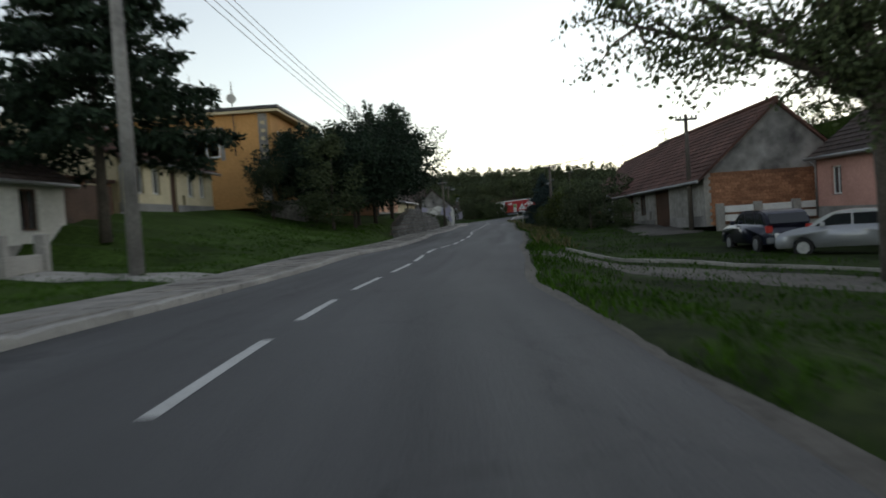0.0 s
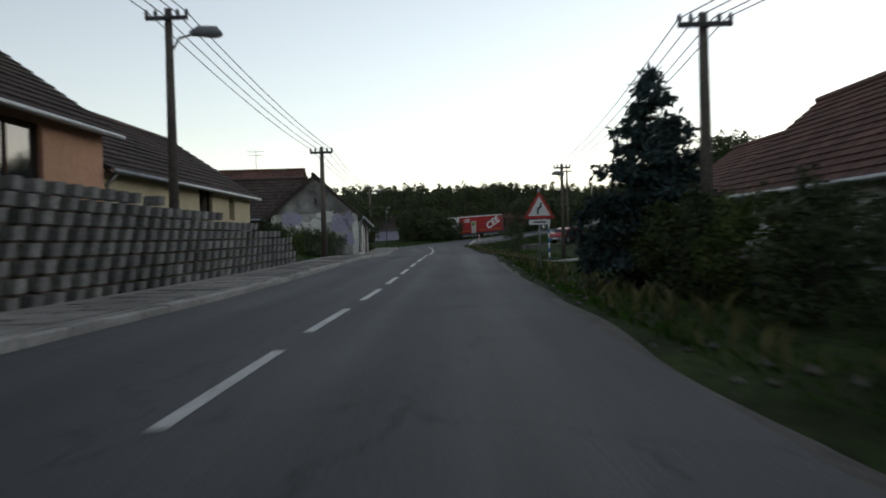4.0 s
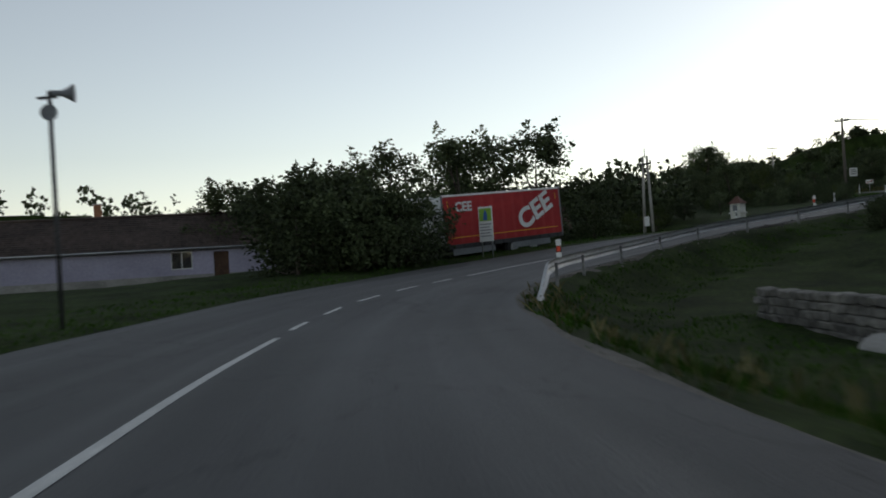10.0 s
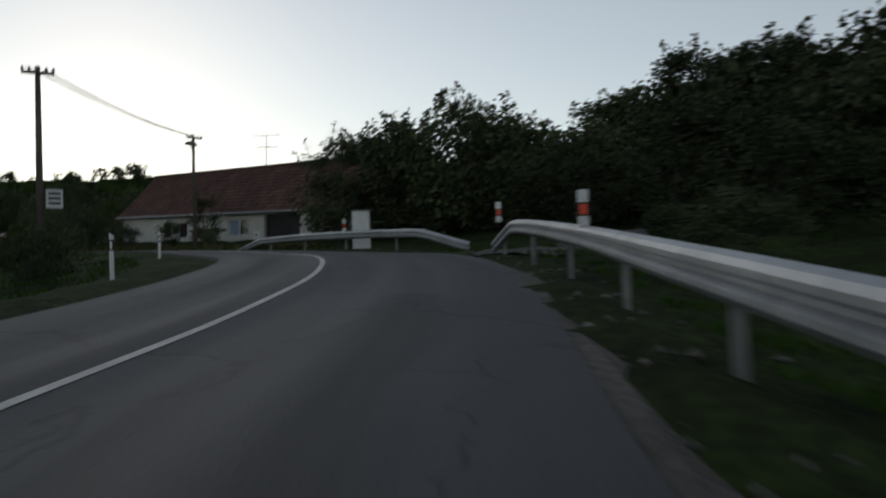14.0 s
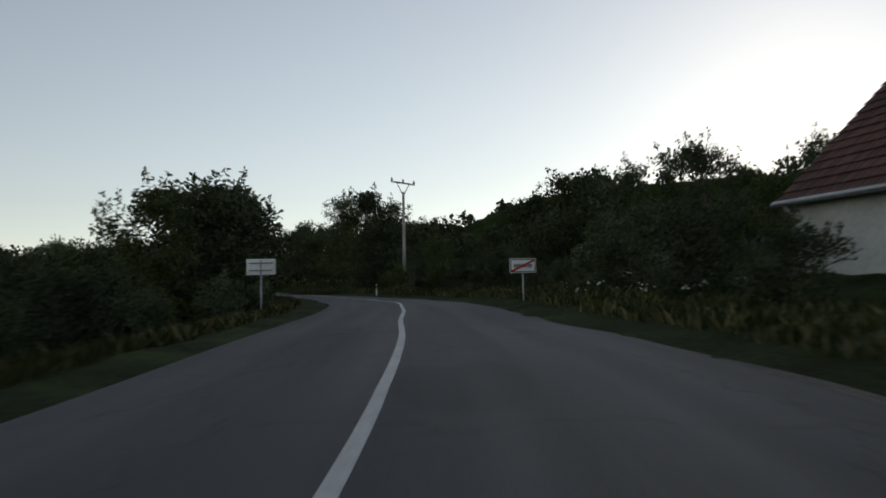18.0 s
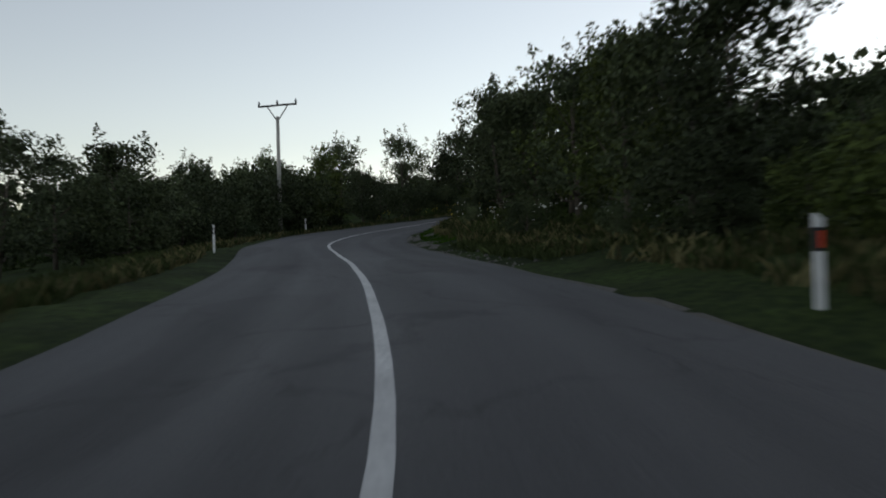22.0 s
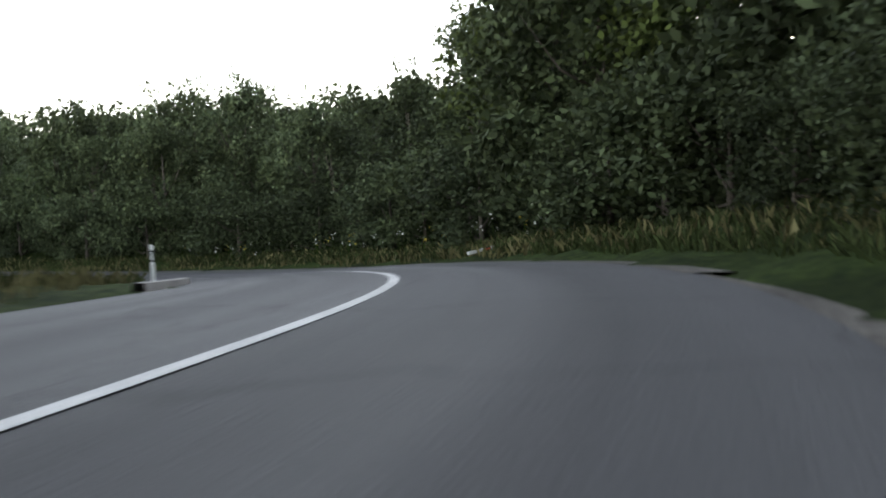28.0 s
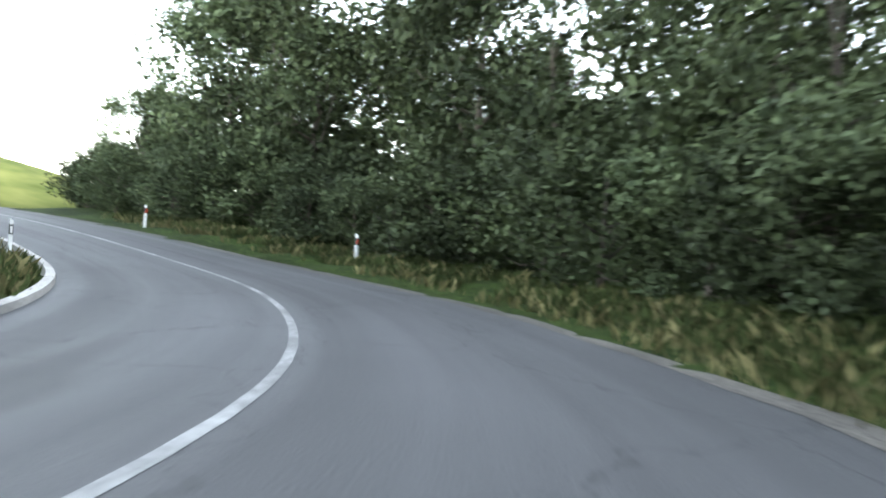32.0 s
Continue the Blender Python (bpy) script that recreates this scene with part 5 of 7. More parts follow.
# ---- cars ----
def car(label, colour, at, estate=False):
    c = thing("car", label, "car", at)
    paint = paint_mat("car_paint", colour)
    L, W = 4.2, 1.7
    top = 1.48 if estate else 1.4
    arch = lambda x, r=0.36: [(x + r * math.cos(q), 0.31 + r * math.sin(q)) for q in (math.radians(d) for d in (0, 30, 60, 90, 120, 150, 180))]
    fx, rx = -L / 2 + 0.82, L / 2 - 0.78
    low = [(-L / 2 + 0.02, 0.3), (-L / 2 - 0.03, 0.46), (-L / 2 - 0.02, 0.62), (-L / 2 + 0.06, 0.76), (-L / 2 + 0.3, 0.86), (-L / 2 + 0.7, 0.94), (-L / 2 + 1.1, 0.99), (0.0, 1.0), (L / 2 - 0.4, 0.99), (L / 2 - 0.1, 0.93), (L / 2 - 0.01, 0.8), (L / 2, 0.6), (L / 2 - 0.03, 0.3)]
    low += [(x, max(z, 0.24)) for x, z in arch(rx)] + [(x, max(z, 0.24)) for x, z in arch(fx)]
    bm = prism(low, W)
    sharp = [e for e in bm.edges if abs(e.verts[0].co.y - e.verts[1].co.y) < 1e-6]
    bmesh.ops.bevel(bm, geom=sharp, offset=0.045, segments=2, affect="EDGES")
    for f in bm.faces:
        f.smooth = True
    body = part("body", bm, paint, c, "", pose(0, -W / 2, 0))
    rear = L / 2 - 0.12 if estate else L / 2 - 0.75
    cabin = [(-L / 2 + 0.95, 0.95), (-L / 2 + 1.35, top - 0.24), (-L / 2 + 1.7, top - 0.07), (-L / 2 + 2.1, top - 0.01), (-L / 2 + 2.6, top), (rear - 0.6, top - 0.02), (rear - 0.25, top - 0.08), (rear - 0.03, top - 0.24), (rear + 0.14, 0.95)]
    bm = prism(cabin, W - 0.22)
    bmesh.ops.bevel(bm, geom=list(bm.edges), offset=0.05, segments=2, affect="EDGES")
    part("roof", bm, paint, c, "", pose(0, -W / 2 + 0.11, 0))
    for side in (-1, 1):
        y = side * (W / 2 - 0.1)
        glass = [(-L / 2 + 1.18, 0.99), (-L / 2 + 1.78, top - 0.12), (rear - 0.42, top - 0.1), (rear - 0.12, 0.99)]
        part("side_window", prism(glass, 0.03), GLASS, c, "", pose(0, y - 0.015, 0))
        for x in (-L / 2 + 2.3, -L / 2 + 3.2):
            part("window_pillar", boxed(x - 0.03, x + 0.03, y - 0.022, y + 0.022, 0.97, top - 0.06), paint, c)
        for x in (-L / 2 + 0.82, L / 2 - 0.78):
            w = part("wheel", tubed([(x, side * (W / 2 - 0.18), 0.31), (x, side * (W / 2 + 0.02), 0.31)], [0.31, 0.31], 22), RUBBER, c, "black tyre")
            part("rim", tubed([(x, side * (W / 2 - 0.05), 0.31), (x, side * (W / 2 + 0.03), 0.31)], [0.2, 0.2], 14), ZINC, w, "silver wheel rim")
        part("wing_mirror", boxed(-L / 2 + 1.35, -L / 2 + 1.5, side * (W / 2 + 0.06) - 0.08, side * (W / 2 + 0.06) + 0.08, 0.98, 1.12, 0.03), paint, c)
        part("headlight", boxed(-L / 2 - 0.04, -L / 2 + 0.1, side * 0.6 - 0.17, side * 0.6 + 0.17, 0.66, 0.82, 0.03), WHITE, c, "clear headlight")
        part("tail_light", boxed(L / 2 - 0.1, L / 2 + 0.02, side * 0.68 - 0.12, side * 0.68 + 0.12, 0.7, 0.95, 0.03), RED, c, "red tail light")
    part("windscreen", prism([(-L / 2 + 1.02, 1.0), (-L / 2 + 1.06, 1.0), (-L / 2 + 1.76, top - 0.1), (-L / 2 + 1.72, top - 0.1)], W - 0.36), GLASS, c, "", pose(0, -W / 2 + 0.18, 0))
    part("rear_window", prism([(rear - 0.05, top - 0.14), (rear - 0.01, top - 0.14), (rear + 0.14, 1.02), (rear + 0.1, 1.02)], W - 0.4), GLASS, c, "", pose(0, -W / 2 + 0.2, 0))
    for x in (-L / 2 - 0.05, L / 2 - 0.07):
        part("bumper", boxed(x, x + 0.12, -W / 2 + 0.06, W / 2 - 0.06, 0.34, 0.56, 0.04), GREY_PAINT, c)
        part("number_plate", boxed(x - 0.012 if x < 0 else x + 0.12, x if x < 0 else x + 0.132, -0.26, 0.26, 0.42, 0.53), WHITE, c, "blank white plate")
    return c


car("silver family car parked on the grass before a house", (0.42, 0.44, 0.47), beside(29.5, 13.6, -20), True)
car("dark blue car parked on the grass beside a silver one", (0.02, 0.022, 0.04), beside(32.0, 11.6, -82), True)
car("black car parked in front of a grey house", (0.015, 0.015, 0.018), beside(61.5, 9.3, -85))
car("red saloon car parked on a lawn", (0.3, 0.02, 0.02), pose(15.4, 132.3, drop_to_ground(15.4, 132.3), 0, 0, -139))

# ---- poles, lamps and wires ----
POLE_PLAN = (("thick weathered concrete utility pole with a short crossarm by a lawn", 20.6, -6.7, 9.6, None), ("wooden utility pole with crossarm before the grey house", 41.6, 11.0, 5.3, None),
             ("dark wooden lamp pole behind the block wall", 75.2, -5.1, 6.5, 0.6), ("wooden utility pole with crossarm and lamp beside the hedge", 71.2, 6.2, 5.0, None),
             ("wooden utility pole beside the stone barn", 93.0, -4.4, 5.0, None), ("wooden utility pole with crossarm and street lamp on the grass", 106.0, 8.0, 5.2, -0.5),
             ("tall wooden utility pole on a lawn", 142.6, 14.7, 7.7, None), ("wooden utility pole with lamp beside the pavement", 140.9, -5.6, 6.4, 0.5),
             ("leaning wooden utility pole at the wood's edge", 219.6, -6.8, 6.3, None), ("wooden utility pole with street lamp before the cottage", 237.8, 5.9, 6.9, -0.4))
tops = []
for label, s, right, high, lamp in POLE_PLAN:
    m = beside(s, right)
    foot = m.translation.z - on_road(s).z
    utility_pole(m, high - foot, label, ((0.25, 0.5),) if lamp is None or high > 5 else (), (0.7, lamp) if lamp else None, PLINTH if "concrete" in label else POLE_WOOD, 0.2 if "concrete" in label else 0.13)
    tops.append(m.translation + Vector((0, 0, high - foot)))
for chain in ((0, 2, 4, 7), (1, 3, 5), (8, 9)):
    for dx in (-0.45, -0.15, 0.2, 0.45):
        wire([tops[k] + Vector((dx, 0, -0.1)) for k in chain])

for dx in (-0.3, 0.3):
    wire([tops[6] + Vector((dx, 0, -0.1)), Vector((23.6 + dx, 143.4, 4.6))])

horn = thing("loudspeaker_pole", "thin dark pole with grey public loudspeakers", "loudspeaker", beside(154.1, -5.3))
part("mast", tubed([(0, 0, -0.2), (0, 0, 4.7)], [0.05, 0.045], 8), STEEL_DARK, horn)
for z, turn, r in ((4.65, 20, 0.19), (4.2, -70, 0.16)):
    sp = part("horn", tubed([(0, 0, 0), (0.18, 0, 0), (0.3, 0, 0), (0.42, 0, 0)], [0.07, 0.06, r * 0.6, r], 16), GREY_PAINT, horn, "grey loudspeaker horn", pose(0.05, 0, z, 0, 0, turn))
part("bracket", boxed(-0.25, 0.15, -0.03, 0.03, 4.55, 4.6), STEEL_DARK, horn)

twin = thing("twin_pole", "concrete twin pole with steel crossarm at the lay-by", "utility pole", beside(191.0, -8.7))
for x in (-0.18, 0.18):
    part("leg", tubed([(x * 2.2, 0, -0.3), (x, 0, 4.9)], [0.1, 0.07], 8), CONCRETE, twin)
part("crossarm", boxed(-0.55, 0.55, -0.08, 0.0, 4.35, 4.45, 0.01), STEEL_DARK, twin)
part("meter_box", boxed(-0.18, 0.18, -0.2, -0.06, 0.5, 1.1, 0.02), WHITE, twin)
for k in (-0.5, 0.5):
    part("insulator", tubed([(k, -0.04, 4.45), (k, -0.04, 4.62)], [0.05, 0.03], 8), GREY_PAINT, twin)
part("spike", tubed([(0, 0, 4.8), (0, 0, 5.4)], [0.03, 0.02], 6), STEEL_DARK, twin)


def power_mast(at, high, label):
    """A medium-voltage mast: a lattice-braced crossarm in a V, with upright insulators."""
    p = thing("power_mast", label, "power mast", at, "power masts")
    part("mast", tubed([(0, 0, -0.3), (0, 0, high - 0.7)], [0.15, 0.1], 10), CONCRETE, p)
    part("crossarm", boxed(-1.3, 1.3, -0.06, 0.06, high - 0.06, high + 0.04, 0.01), STEEL_DARK, p)
    for side in (-1, 1):
        part("brace", tubed([(0, 0, high - 1.0), (side * 0.7, 0, high - 0.05)], [0.035, 0.035], 6), STEEL_DARK, p)
    for x in (-1.25, 0, 1.25):
        part("insulator", tubed([(x, 0, high), (x, 0, high + 0.12), (x, 0, high + 0.3)], [0.04, 0.075, 0.04], 8), GREY_PAINT, p)
    return p


def mast_at(s, right, top, turn, label):
    m = beside(s, right, turn)
    return power_mast(m, top - (m.translation.z - on_road(s).z), label)


mast_at(296.1, 7.8, 8.6, 25, "concrete power mast with V-braced steel crossarm in a hedge")
mast_at(334.4, -7.6, 7.7, 0, "concrete power mast with V-braced crossarm behind bushes")

# ---- roadside posts ----
for s, right, red in ((203, -3.6, False), (214.6, -3.7, False), (239.2, -3.5, False), (291.6, 3.85, True), (292.5, -3.3, False), (312.2, -3.4, False), (333.0, -5.1, False), (353.0, -3.4, False),
                      (372.0, -3.1, False), (419.9, 5.1, True), (430.0, 4.2, True), (418.6, -3.6, False), (194.8, -5.2, False)):
    delineator(beside(s, right), 0.82, red, "white roadside post with black band and red reflector" if red else "white plastic roadside post with black band")
fallen = beside(375.6, 4.15, 20, 0.1)
delineator(fallen @ pose(0, 0, 0, 0, 84, 0), 0.75, True, "knocked-over white roadside post with red reflector, lying on the verge")

# ---- crash barriers ----
guard_rail("long galvanised crash barrier with white and red markers", [tuple(on_road(s, r, np.interp(s, [188, 199, 204], [-0.16, -0.02, 0.06]))) for s, r in ((155.5, 4.1), (162, 4.1), (168, 4.2), (175, 3.95), (180, 3.8), (184, 3.92), (188, 4.0), (193, 4.0), (199, 4.1), (204, 4.15), (208.5, 4.5))], True, True, (6.0, 30.5, 39.7, 49.3))
guard_rail("short galvanised crash barrier in front of the cottage", [tuple(on_road(s, r, up)) for s, r, up in ((211.5, 5.0, 0.02), (214.5, 4.5, 0.02), (218.5, 4.1, 0.02), (224.5, 4.0, -0.08), (231.0, 4.4, -0.3))], True, True, (9.0,))


# ---- signs ----
def sign_post(parent, high, x=0.0):
    part("post", tubed([(x, 0, -0.3), (x, 0, high)], [0.03, 0.03], 8), ZINC, parent)


m = beside(79.7, 3.9, 0)
bend = thing("bend_sign", "red-edged triangular double-bend warning sign on a steel post", "road sign", m)
sign_post(bend, 2.3)
part("plate", prism([(-0.45, 1.45), (0.45, 1.45), (0, 2.23)], 0.02), RED, bend, "red border", pose(0, -0.06, 0))
part("face", prism([(-0.32, 1.53), (0.32, 1.53), (0, 2.08)], 0.008), WHITE, bend, "white face", pose(0, -0.07, 0))
part("arrow", prism([(-0.07, 1.58), (-0.02, 1.58), (-0.02, 1.7), (0.07, 1.78), (0.07, 1.9), (0.02, 1.9), (0.02, 1.81), (-0.07, 1.73)], 0.006), BLACK, bend, "black bend arrow", pose(0, -0.076, 0))
part("sub_plate", boxed(-0.3, 0.3, -0.07, -0.05, 1.28, 1.42, 0.004), WHITE, bend, "small white plate")
part("text_bar", boxed(-0.18, 0.18, -0.074, -0.07, 1.33, 1.37), BLACK, bend)

def at_road(s, right, up):
    p = on_road(s, right, up)
    return pose(p.x, p.y, p.z, 0, 0, road_turn(s))


town = thing("town_end_sign", "white town-limit sign with black border crossed out by a red bar", "road sign", at_road(262.0, 4.25, -0.1))
part("post", tubed([(0, 0, -1.0), (0, 0, 1.66)], [0.03, 0.03], 8), ZINC, town)
part("plate", boxed(-0.46, 0.46, -0.06, -0.035, 1.18, 1.68, 0.012), WHITE, town, "white rim")
part("border", boxed(-0.435, 0.435, -0.064, -0.06, 1.205, 1.655), BLACK, town, "black border")
part("face", boxed(-0.405, 0.405, -0.068, -0.064, 1.235, 1.625), WHITE, town)
for k in range(8):
    part("text_bar", boxed(-0.31 + k * 0.08, -0.255 + k * 0.08, -0.071, -0.068, 1.37, 1.48), BLACK, town)
part("red_bar", prism([(-0.405, 1.235), (-0.32, 1.235), (0.405, 1.585), (0.405, 1.625), (0.33, 1.625), (-0.405, 1.275)], 0.003), RED, town, "red diagonal bar", pose(0, -0.0745, 0))
back = thing("town_sign", "back of a white town sign on a steel post", "road sign", at_road(260.0, -4.35, -0.05))
part("post", tubed([(0, 0, -1.2), (0, 0, 1.68)], [0.03, 0.03], 8), ZINC, back)
part("plate", boxed(-0.45, 0.45, -0.02, 0.02, 1.2, 1.7, 0.012), WHITE, back, "pale sheet-metal back")
for z in (1.32, 1.55):
    part("rail", boxed(-0.36, 0.36, -0.05, -0.02, z, z + 0.035), GREY_PAINT, back)

m = beside(176.6, -5.6, 0)
board = thing("info_board", "tall white information board with green picture on two posts", "information board", m)
for x in (-0.3, 0.3):
    sign_post(board, 2.45, x)
part("panel", boxed(-0.42, 0.42, -0.05, -0.02, 0.75, 2.4, 0.01), WHITE, board)
part("picture", boxed(-0.36, 0.36, -0.056, -0.05, 1.72, 2.32), GREEN_PAINT, board, "green and yellow picture")
part("figure", prism([(-0.12, 1.76), (0.12, 1.76), (0.1, 2.1), (0, 2.25), (-0.08, 2.1)], 0.006), BLUE, board, "dark tower shape", pose(0, -0.064, 0))
for k in range(5):
    part("text_bar", boxed(-0.34, 0.34 - 0.1 * (k % 2), -0.055, -0.05, 1.55 - k * 0.14, 1.59 - k * 0.14), GREY_PAINT, board)

m = beside(221.1, -6.3, 10)
notice = thing("notice_sign", "small white notice on a dark pole by the bend", "road sign", m)
part("plate", boxed(-0.28, 0.28, -0.22, -0.2, 1.95, 2.6, 0.006), WHITE, notice)
for k in range(3):
    part("text_bar", boxed(-0.2, 0.2, -0.226, -0.22, 2.42 - k * 0.17, 2.5 - k * 0.17), BLACK, notice)
part("clamp", boxed(-0.05, 0.05, -0.2, 0.0, 2.2, 2.3), STEEL_DARK, notice)

m = beside(98.2, 6.2, 0)
striped = thing("striped_pole", "blue and white striped post at the yard entrance", "marker pole", m)
for k in range(8):
    part("stripe", tubed([(0, 0, k * 0.24 - (0.2 if k == 0 else 0)), (0, 0, (k + 1) * 0.24)], [0.04, 0.04], 10), WHITE if k % 2 else BLUE, striped)

# ---- wayside shrine ----
spot = on_road(207.6, -13.0)
m = pose(spot.x, spot.y, min(1.25, drop_to_ground(spot.x, spot.y)), 0, 0, road_turn(207.6)) @ Matrix.Scale(1.15, 4)
shrine = thing("wayside_shrine", "small white wayside shrine with red tiled cap", "shrine", m)
part("base", boxed(-0.42, 0.42, -0.42, 0.42, -0.3, 0.55, 0.03), PLASTER, shrine)
part("pillar", boxed(-0.36, 0.36, -0.36, 0.36, 0.55, 1.25, 0.02), PLASTER, shrine)
part("cornice", boxed(-0.44, 0.44, -0.44, 0.44, 1.25, 1.34, 0.02), PLASTER, shrine)
part("lantern", boxed(-0.36, 0.36, -0.36, 0.36, 1.34, 1.9, 0.02), PLASTER, shrine)
# flat grey plate, the niche's shade put into its colour
part("niche", boxed(-0.16, 0.16, -0.375, -0.36, 1.42, 1.8), GREY_PAINT, shrine, "grey plate painted as the niche's shade")
bm = bmesh.new()
bmesh.ops.create_cone(bm, cap_ends=True, segments=4, radius1=0.66, radius2=0.04, depth=0.5, matrix=pose(0, 0, 2.15, 0, 0, 45))
part("roof", bm, ROOF, shrine, "red tiled cap")


# ---- trees and shrubs ----
rnd = random.Random(5)
KINDS = {
    "tree": [broadleaf("tree", "leafy green broadleaf tree at the roadside", 11, 7.0, 5.0, 0.7, 5800, 0.14, LEAF), broadleaf("tree", "leafy dark green tree with an uneven crown", 12, 7.0, 4.6, 0.5, 5800, 0.14, LEAF, 34),
             broadleaf("tree", "grey-green tree with an airy crown", 13, 7.0, 4.6, 1.0, 4800, 0.125, LEAF_GREY, 30), broadleaf("tree", "yellowish green tree with a loose crown", 14, 7.0, 4.8, 0.8, 5400, 0.13, LEAF_WARM, 28)],
    "shrub": [broadleaf("shrub", "dense dark green leafy shrub", 21, 3.6, 3.6, 0.1, 4200, 0.11, LEAF, 28, 0.5), broadleaf("shrub", "dense grey-green leafy shrub", 22, 3.6, 3.4, 0.1, 4200, 0.11, LEAF_GREY, 28, 0.5),
              broadleaf("shrub", "broad green shrub with long shoots", 23, 3.6, 4.2, 0.05, 4200, 0.11, LEAF, 26, 0.6), broadleaf("shrub", "loose yellow-green hazel shrub", 24, 3.6, 3.6, 0.1, 4000, 0.115, LEAF_WARM, 26, 0.5)],
}
USED = set()


def plant(kind, s, right, high, wide=1.0, which=None, label="", at=None):
    """A tree or shrub of that height, turned at random, on the ground."""
    k = rnd.randrange(4) if which is None else which
    first = KINDS[kind][k]
    full = 7.0 if kind == "tree" else 3.6
    if at is None:
        m = beside(s, right, rnd.uniform(0, 360), -0.08)
    else:
        m = pose(at[0], at[1], drop_to_ground(*at) - 0.1, 0, 0, rnd.uniform(0, 360))
    q = high / full
    m = m @ Matrix.Diagonal((q * wide, q * wide, q, 1))
    if first.name in USED:
        ob = copy_thing(first, m @ Matrix.Diagonal((*[1 / c for c in first.scale], 1)))
    else:
        USED.add(first.name)
        first.matrix_basis = m
        ob = first
    if label:
        tagged(ob, label)
    return ob


# single plants in the village
conifer("spruce", "tall dark spruce with drooping boughs on a lawn", 31, 13.0, 9.5, 26000, 0.12, NEEDLE, 3.4, pose(-12.2, 28.2, 1.05))
conifer("blue_spruce", "young blue spruce beside the hedge", 32, 4.6, 4.0, 14000, 0.07, NEEDLE_BLUE, 0.2, beside(73.0, 5.6))
for s, right, seed, high in ((50.5, -6.8, 33, 5.0), (54.0, -7.0, 34, 5.7), (57.5, -6.4, 35, 6.4), (52.5, -9.4, 36, 5.0), (61.0, -5.7, 37, 6.9)):
    broadleaf("pine", "dark bushy pine with a ragged crown on the bank", seed, high, 6.6, 1.6, 20000, 0.115, NEEDLE, 60, 0.45, beside(s, right), 16)
plant("tree", 46.5, -7.4, 5.0, 1.05, 0, "dark green fruit tree on the lawn bank")
plant("tree", 47.5, -11.0, 3.0, 1.1, 1)


def walnut_tree(at):
    """An old walnut: a stout trunk that forks low, long arching limbs over the yard, leaves in loose hanging sprays."""
    tree = thing("walnut_tree", "old walnut tree with stout trunk and long limbs over parked cars", "tree", at)
    rng = np.random.default_rng(41)
    bm = bmesh.new()
    tube(bm, [(0.1, 0, -0.4), (0, 0, 0.6), (-0.05, 0, 2.0), (-0.15, 0, 3.2)], [0.52, 0.42, 0.38, 0.36], 12)
    limbs = [((-1.4, 0.1, 1.55), 5.4), ((-1.2, -0.3, 1.9), 5.4), ((-0.9, 0.4, 1.9), 5.6), ((-0.4, 0.2, 1.7), 5.4), ((-0.2, 0.5, 2.0), 5.2), ((0.7, 0.3, 1.8), 4.6), ((1.1, -0.5, 1.3), 5.0), ((0.9, 0.8, 0.9), 5.0)]
    sprays = []
    for way, long in limbs:
        way = Vector(way).normalized()
        root = Vector((-0.12, 0, 2.9 + rng.uniform(0, 0.4)))
        line = [root]
        for k in range(1, 7):
            way = (way + Vector(rng.normal(0, 0.13, 3)) + Vector((0, 0, -0.012 * k))).normalized()
            line.append(line[-1] + way * long / 6)
        tube(bm, line, [0.15 * (1 - k / 7.2) + 0.012 for k in range(7)], 8)
        for k in range(1, 7):
            for _ in range(5):
                side = (way + Vector(rng.normal(0, 0.8, 3))).normalized()
                tip = line[k] + side * rng.uniform(0.5, 1.5)
                mid = line[k].lerp(tip, 0.55) + Vector((0, 0, 0.1))
                tube(bm, [line[k], mid, tip + Vector((0, 0, -0.12))], [0.035, 0.022, 0.008], 5)
                sprays += [tip, mid]
    part("trunk", bm, BARK, tree, "rough grey-brown bark")
    spots = []
    for h in sprays:
        n = int(rng.integers(22, 64))
        d = rng.normal(0, 1, (n, 3)) * (0.22, 0.22, 0.16)
        d[:, 2] -= np.abs(rng.normal(0, 0.12, n))
        spots.append(np.array(h) + d)
    part("crown", leaf_mesh("crown", np.concatenate(spots), 0.085, LEAF, rng, 1.7, 0.7), None, tree)
    return tree


walnut_tree(beside(18.0, 10.4))
for s, right, h in ((49, 8.8, 1.6), (52.5, 7.4, 2.4), (55, 7.0, 2.8), (57.5, 6.8, 2.7), (60, 6.2, 2.3), (57, 9.0, 3.3), (62.5, 5.6, 1.4), (64.5, 5.5, 1.5), (66.5, 5.5, 1.5), (68.5, 5.4, 1.6), (70.5, 5.5, 1.6), (72.5, 5.4, 1.5), (65.5, 7.2, 1.6), (69, 7.4, 1.6), (60.8, 7.6, 1.6)):
    plant("shrub", s, right, h)
for s, right, h in ((101.6, -5.1, 1.25), (99.8, -5.4, 1.3), (97.8, -5.8, 1.4), (102.4, -6.6, 1.3), (95.8, -6.4, 1.4), (86, -5.4, 1.2), (88, -5.6, 1.1)):
    plant("shrub", s, right, h)
for s, right, h in ((119.5, -6.3, 3.5), (122.5, -6.1, 3.9), (126.0, -6.4, 3.8)):
    plant("tree", s, right, h, 1.1, rnd.randrange(2))
for s, right, h in ((121.0, -6.0, 3.4), (124.4, -5.9, 3.3), (128, -6.6, 3.3), (118.0, -7.0, 2.8), (131, -8.0, 3.0)):
    plant("shrub", s, right, h)
for x, y, h in ((18.8, 142.6, 1.7), (19.4, 146.5, 1.9), (20.4, 150.5, 1.6)):
    plant("shrub", 0, 0, h, 1.1, 0, "dark garden bush before a white house", (x, y))
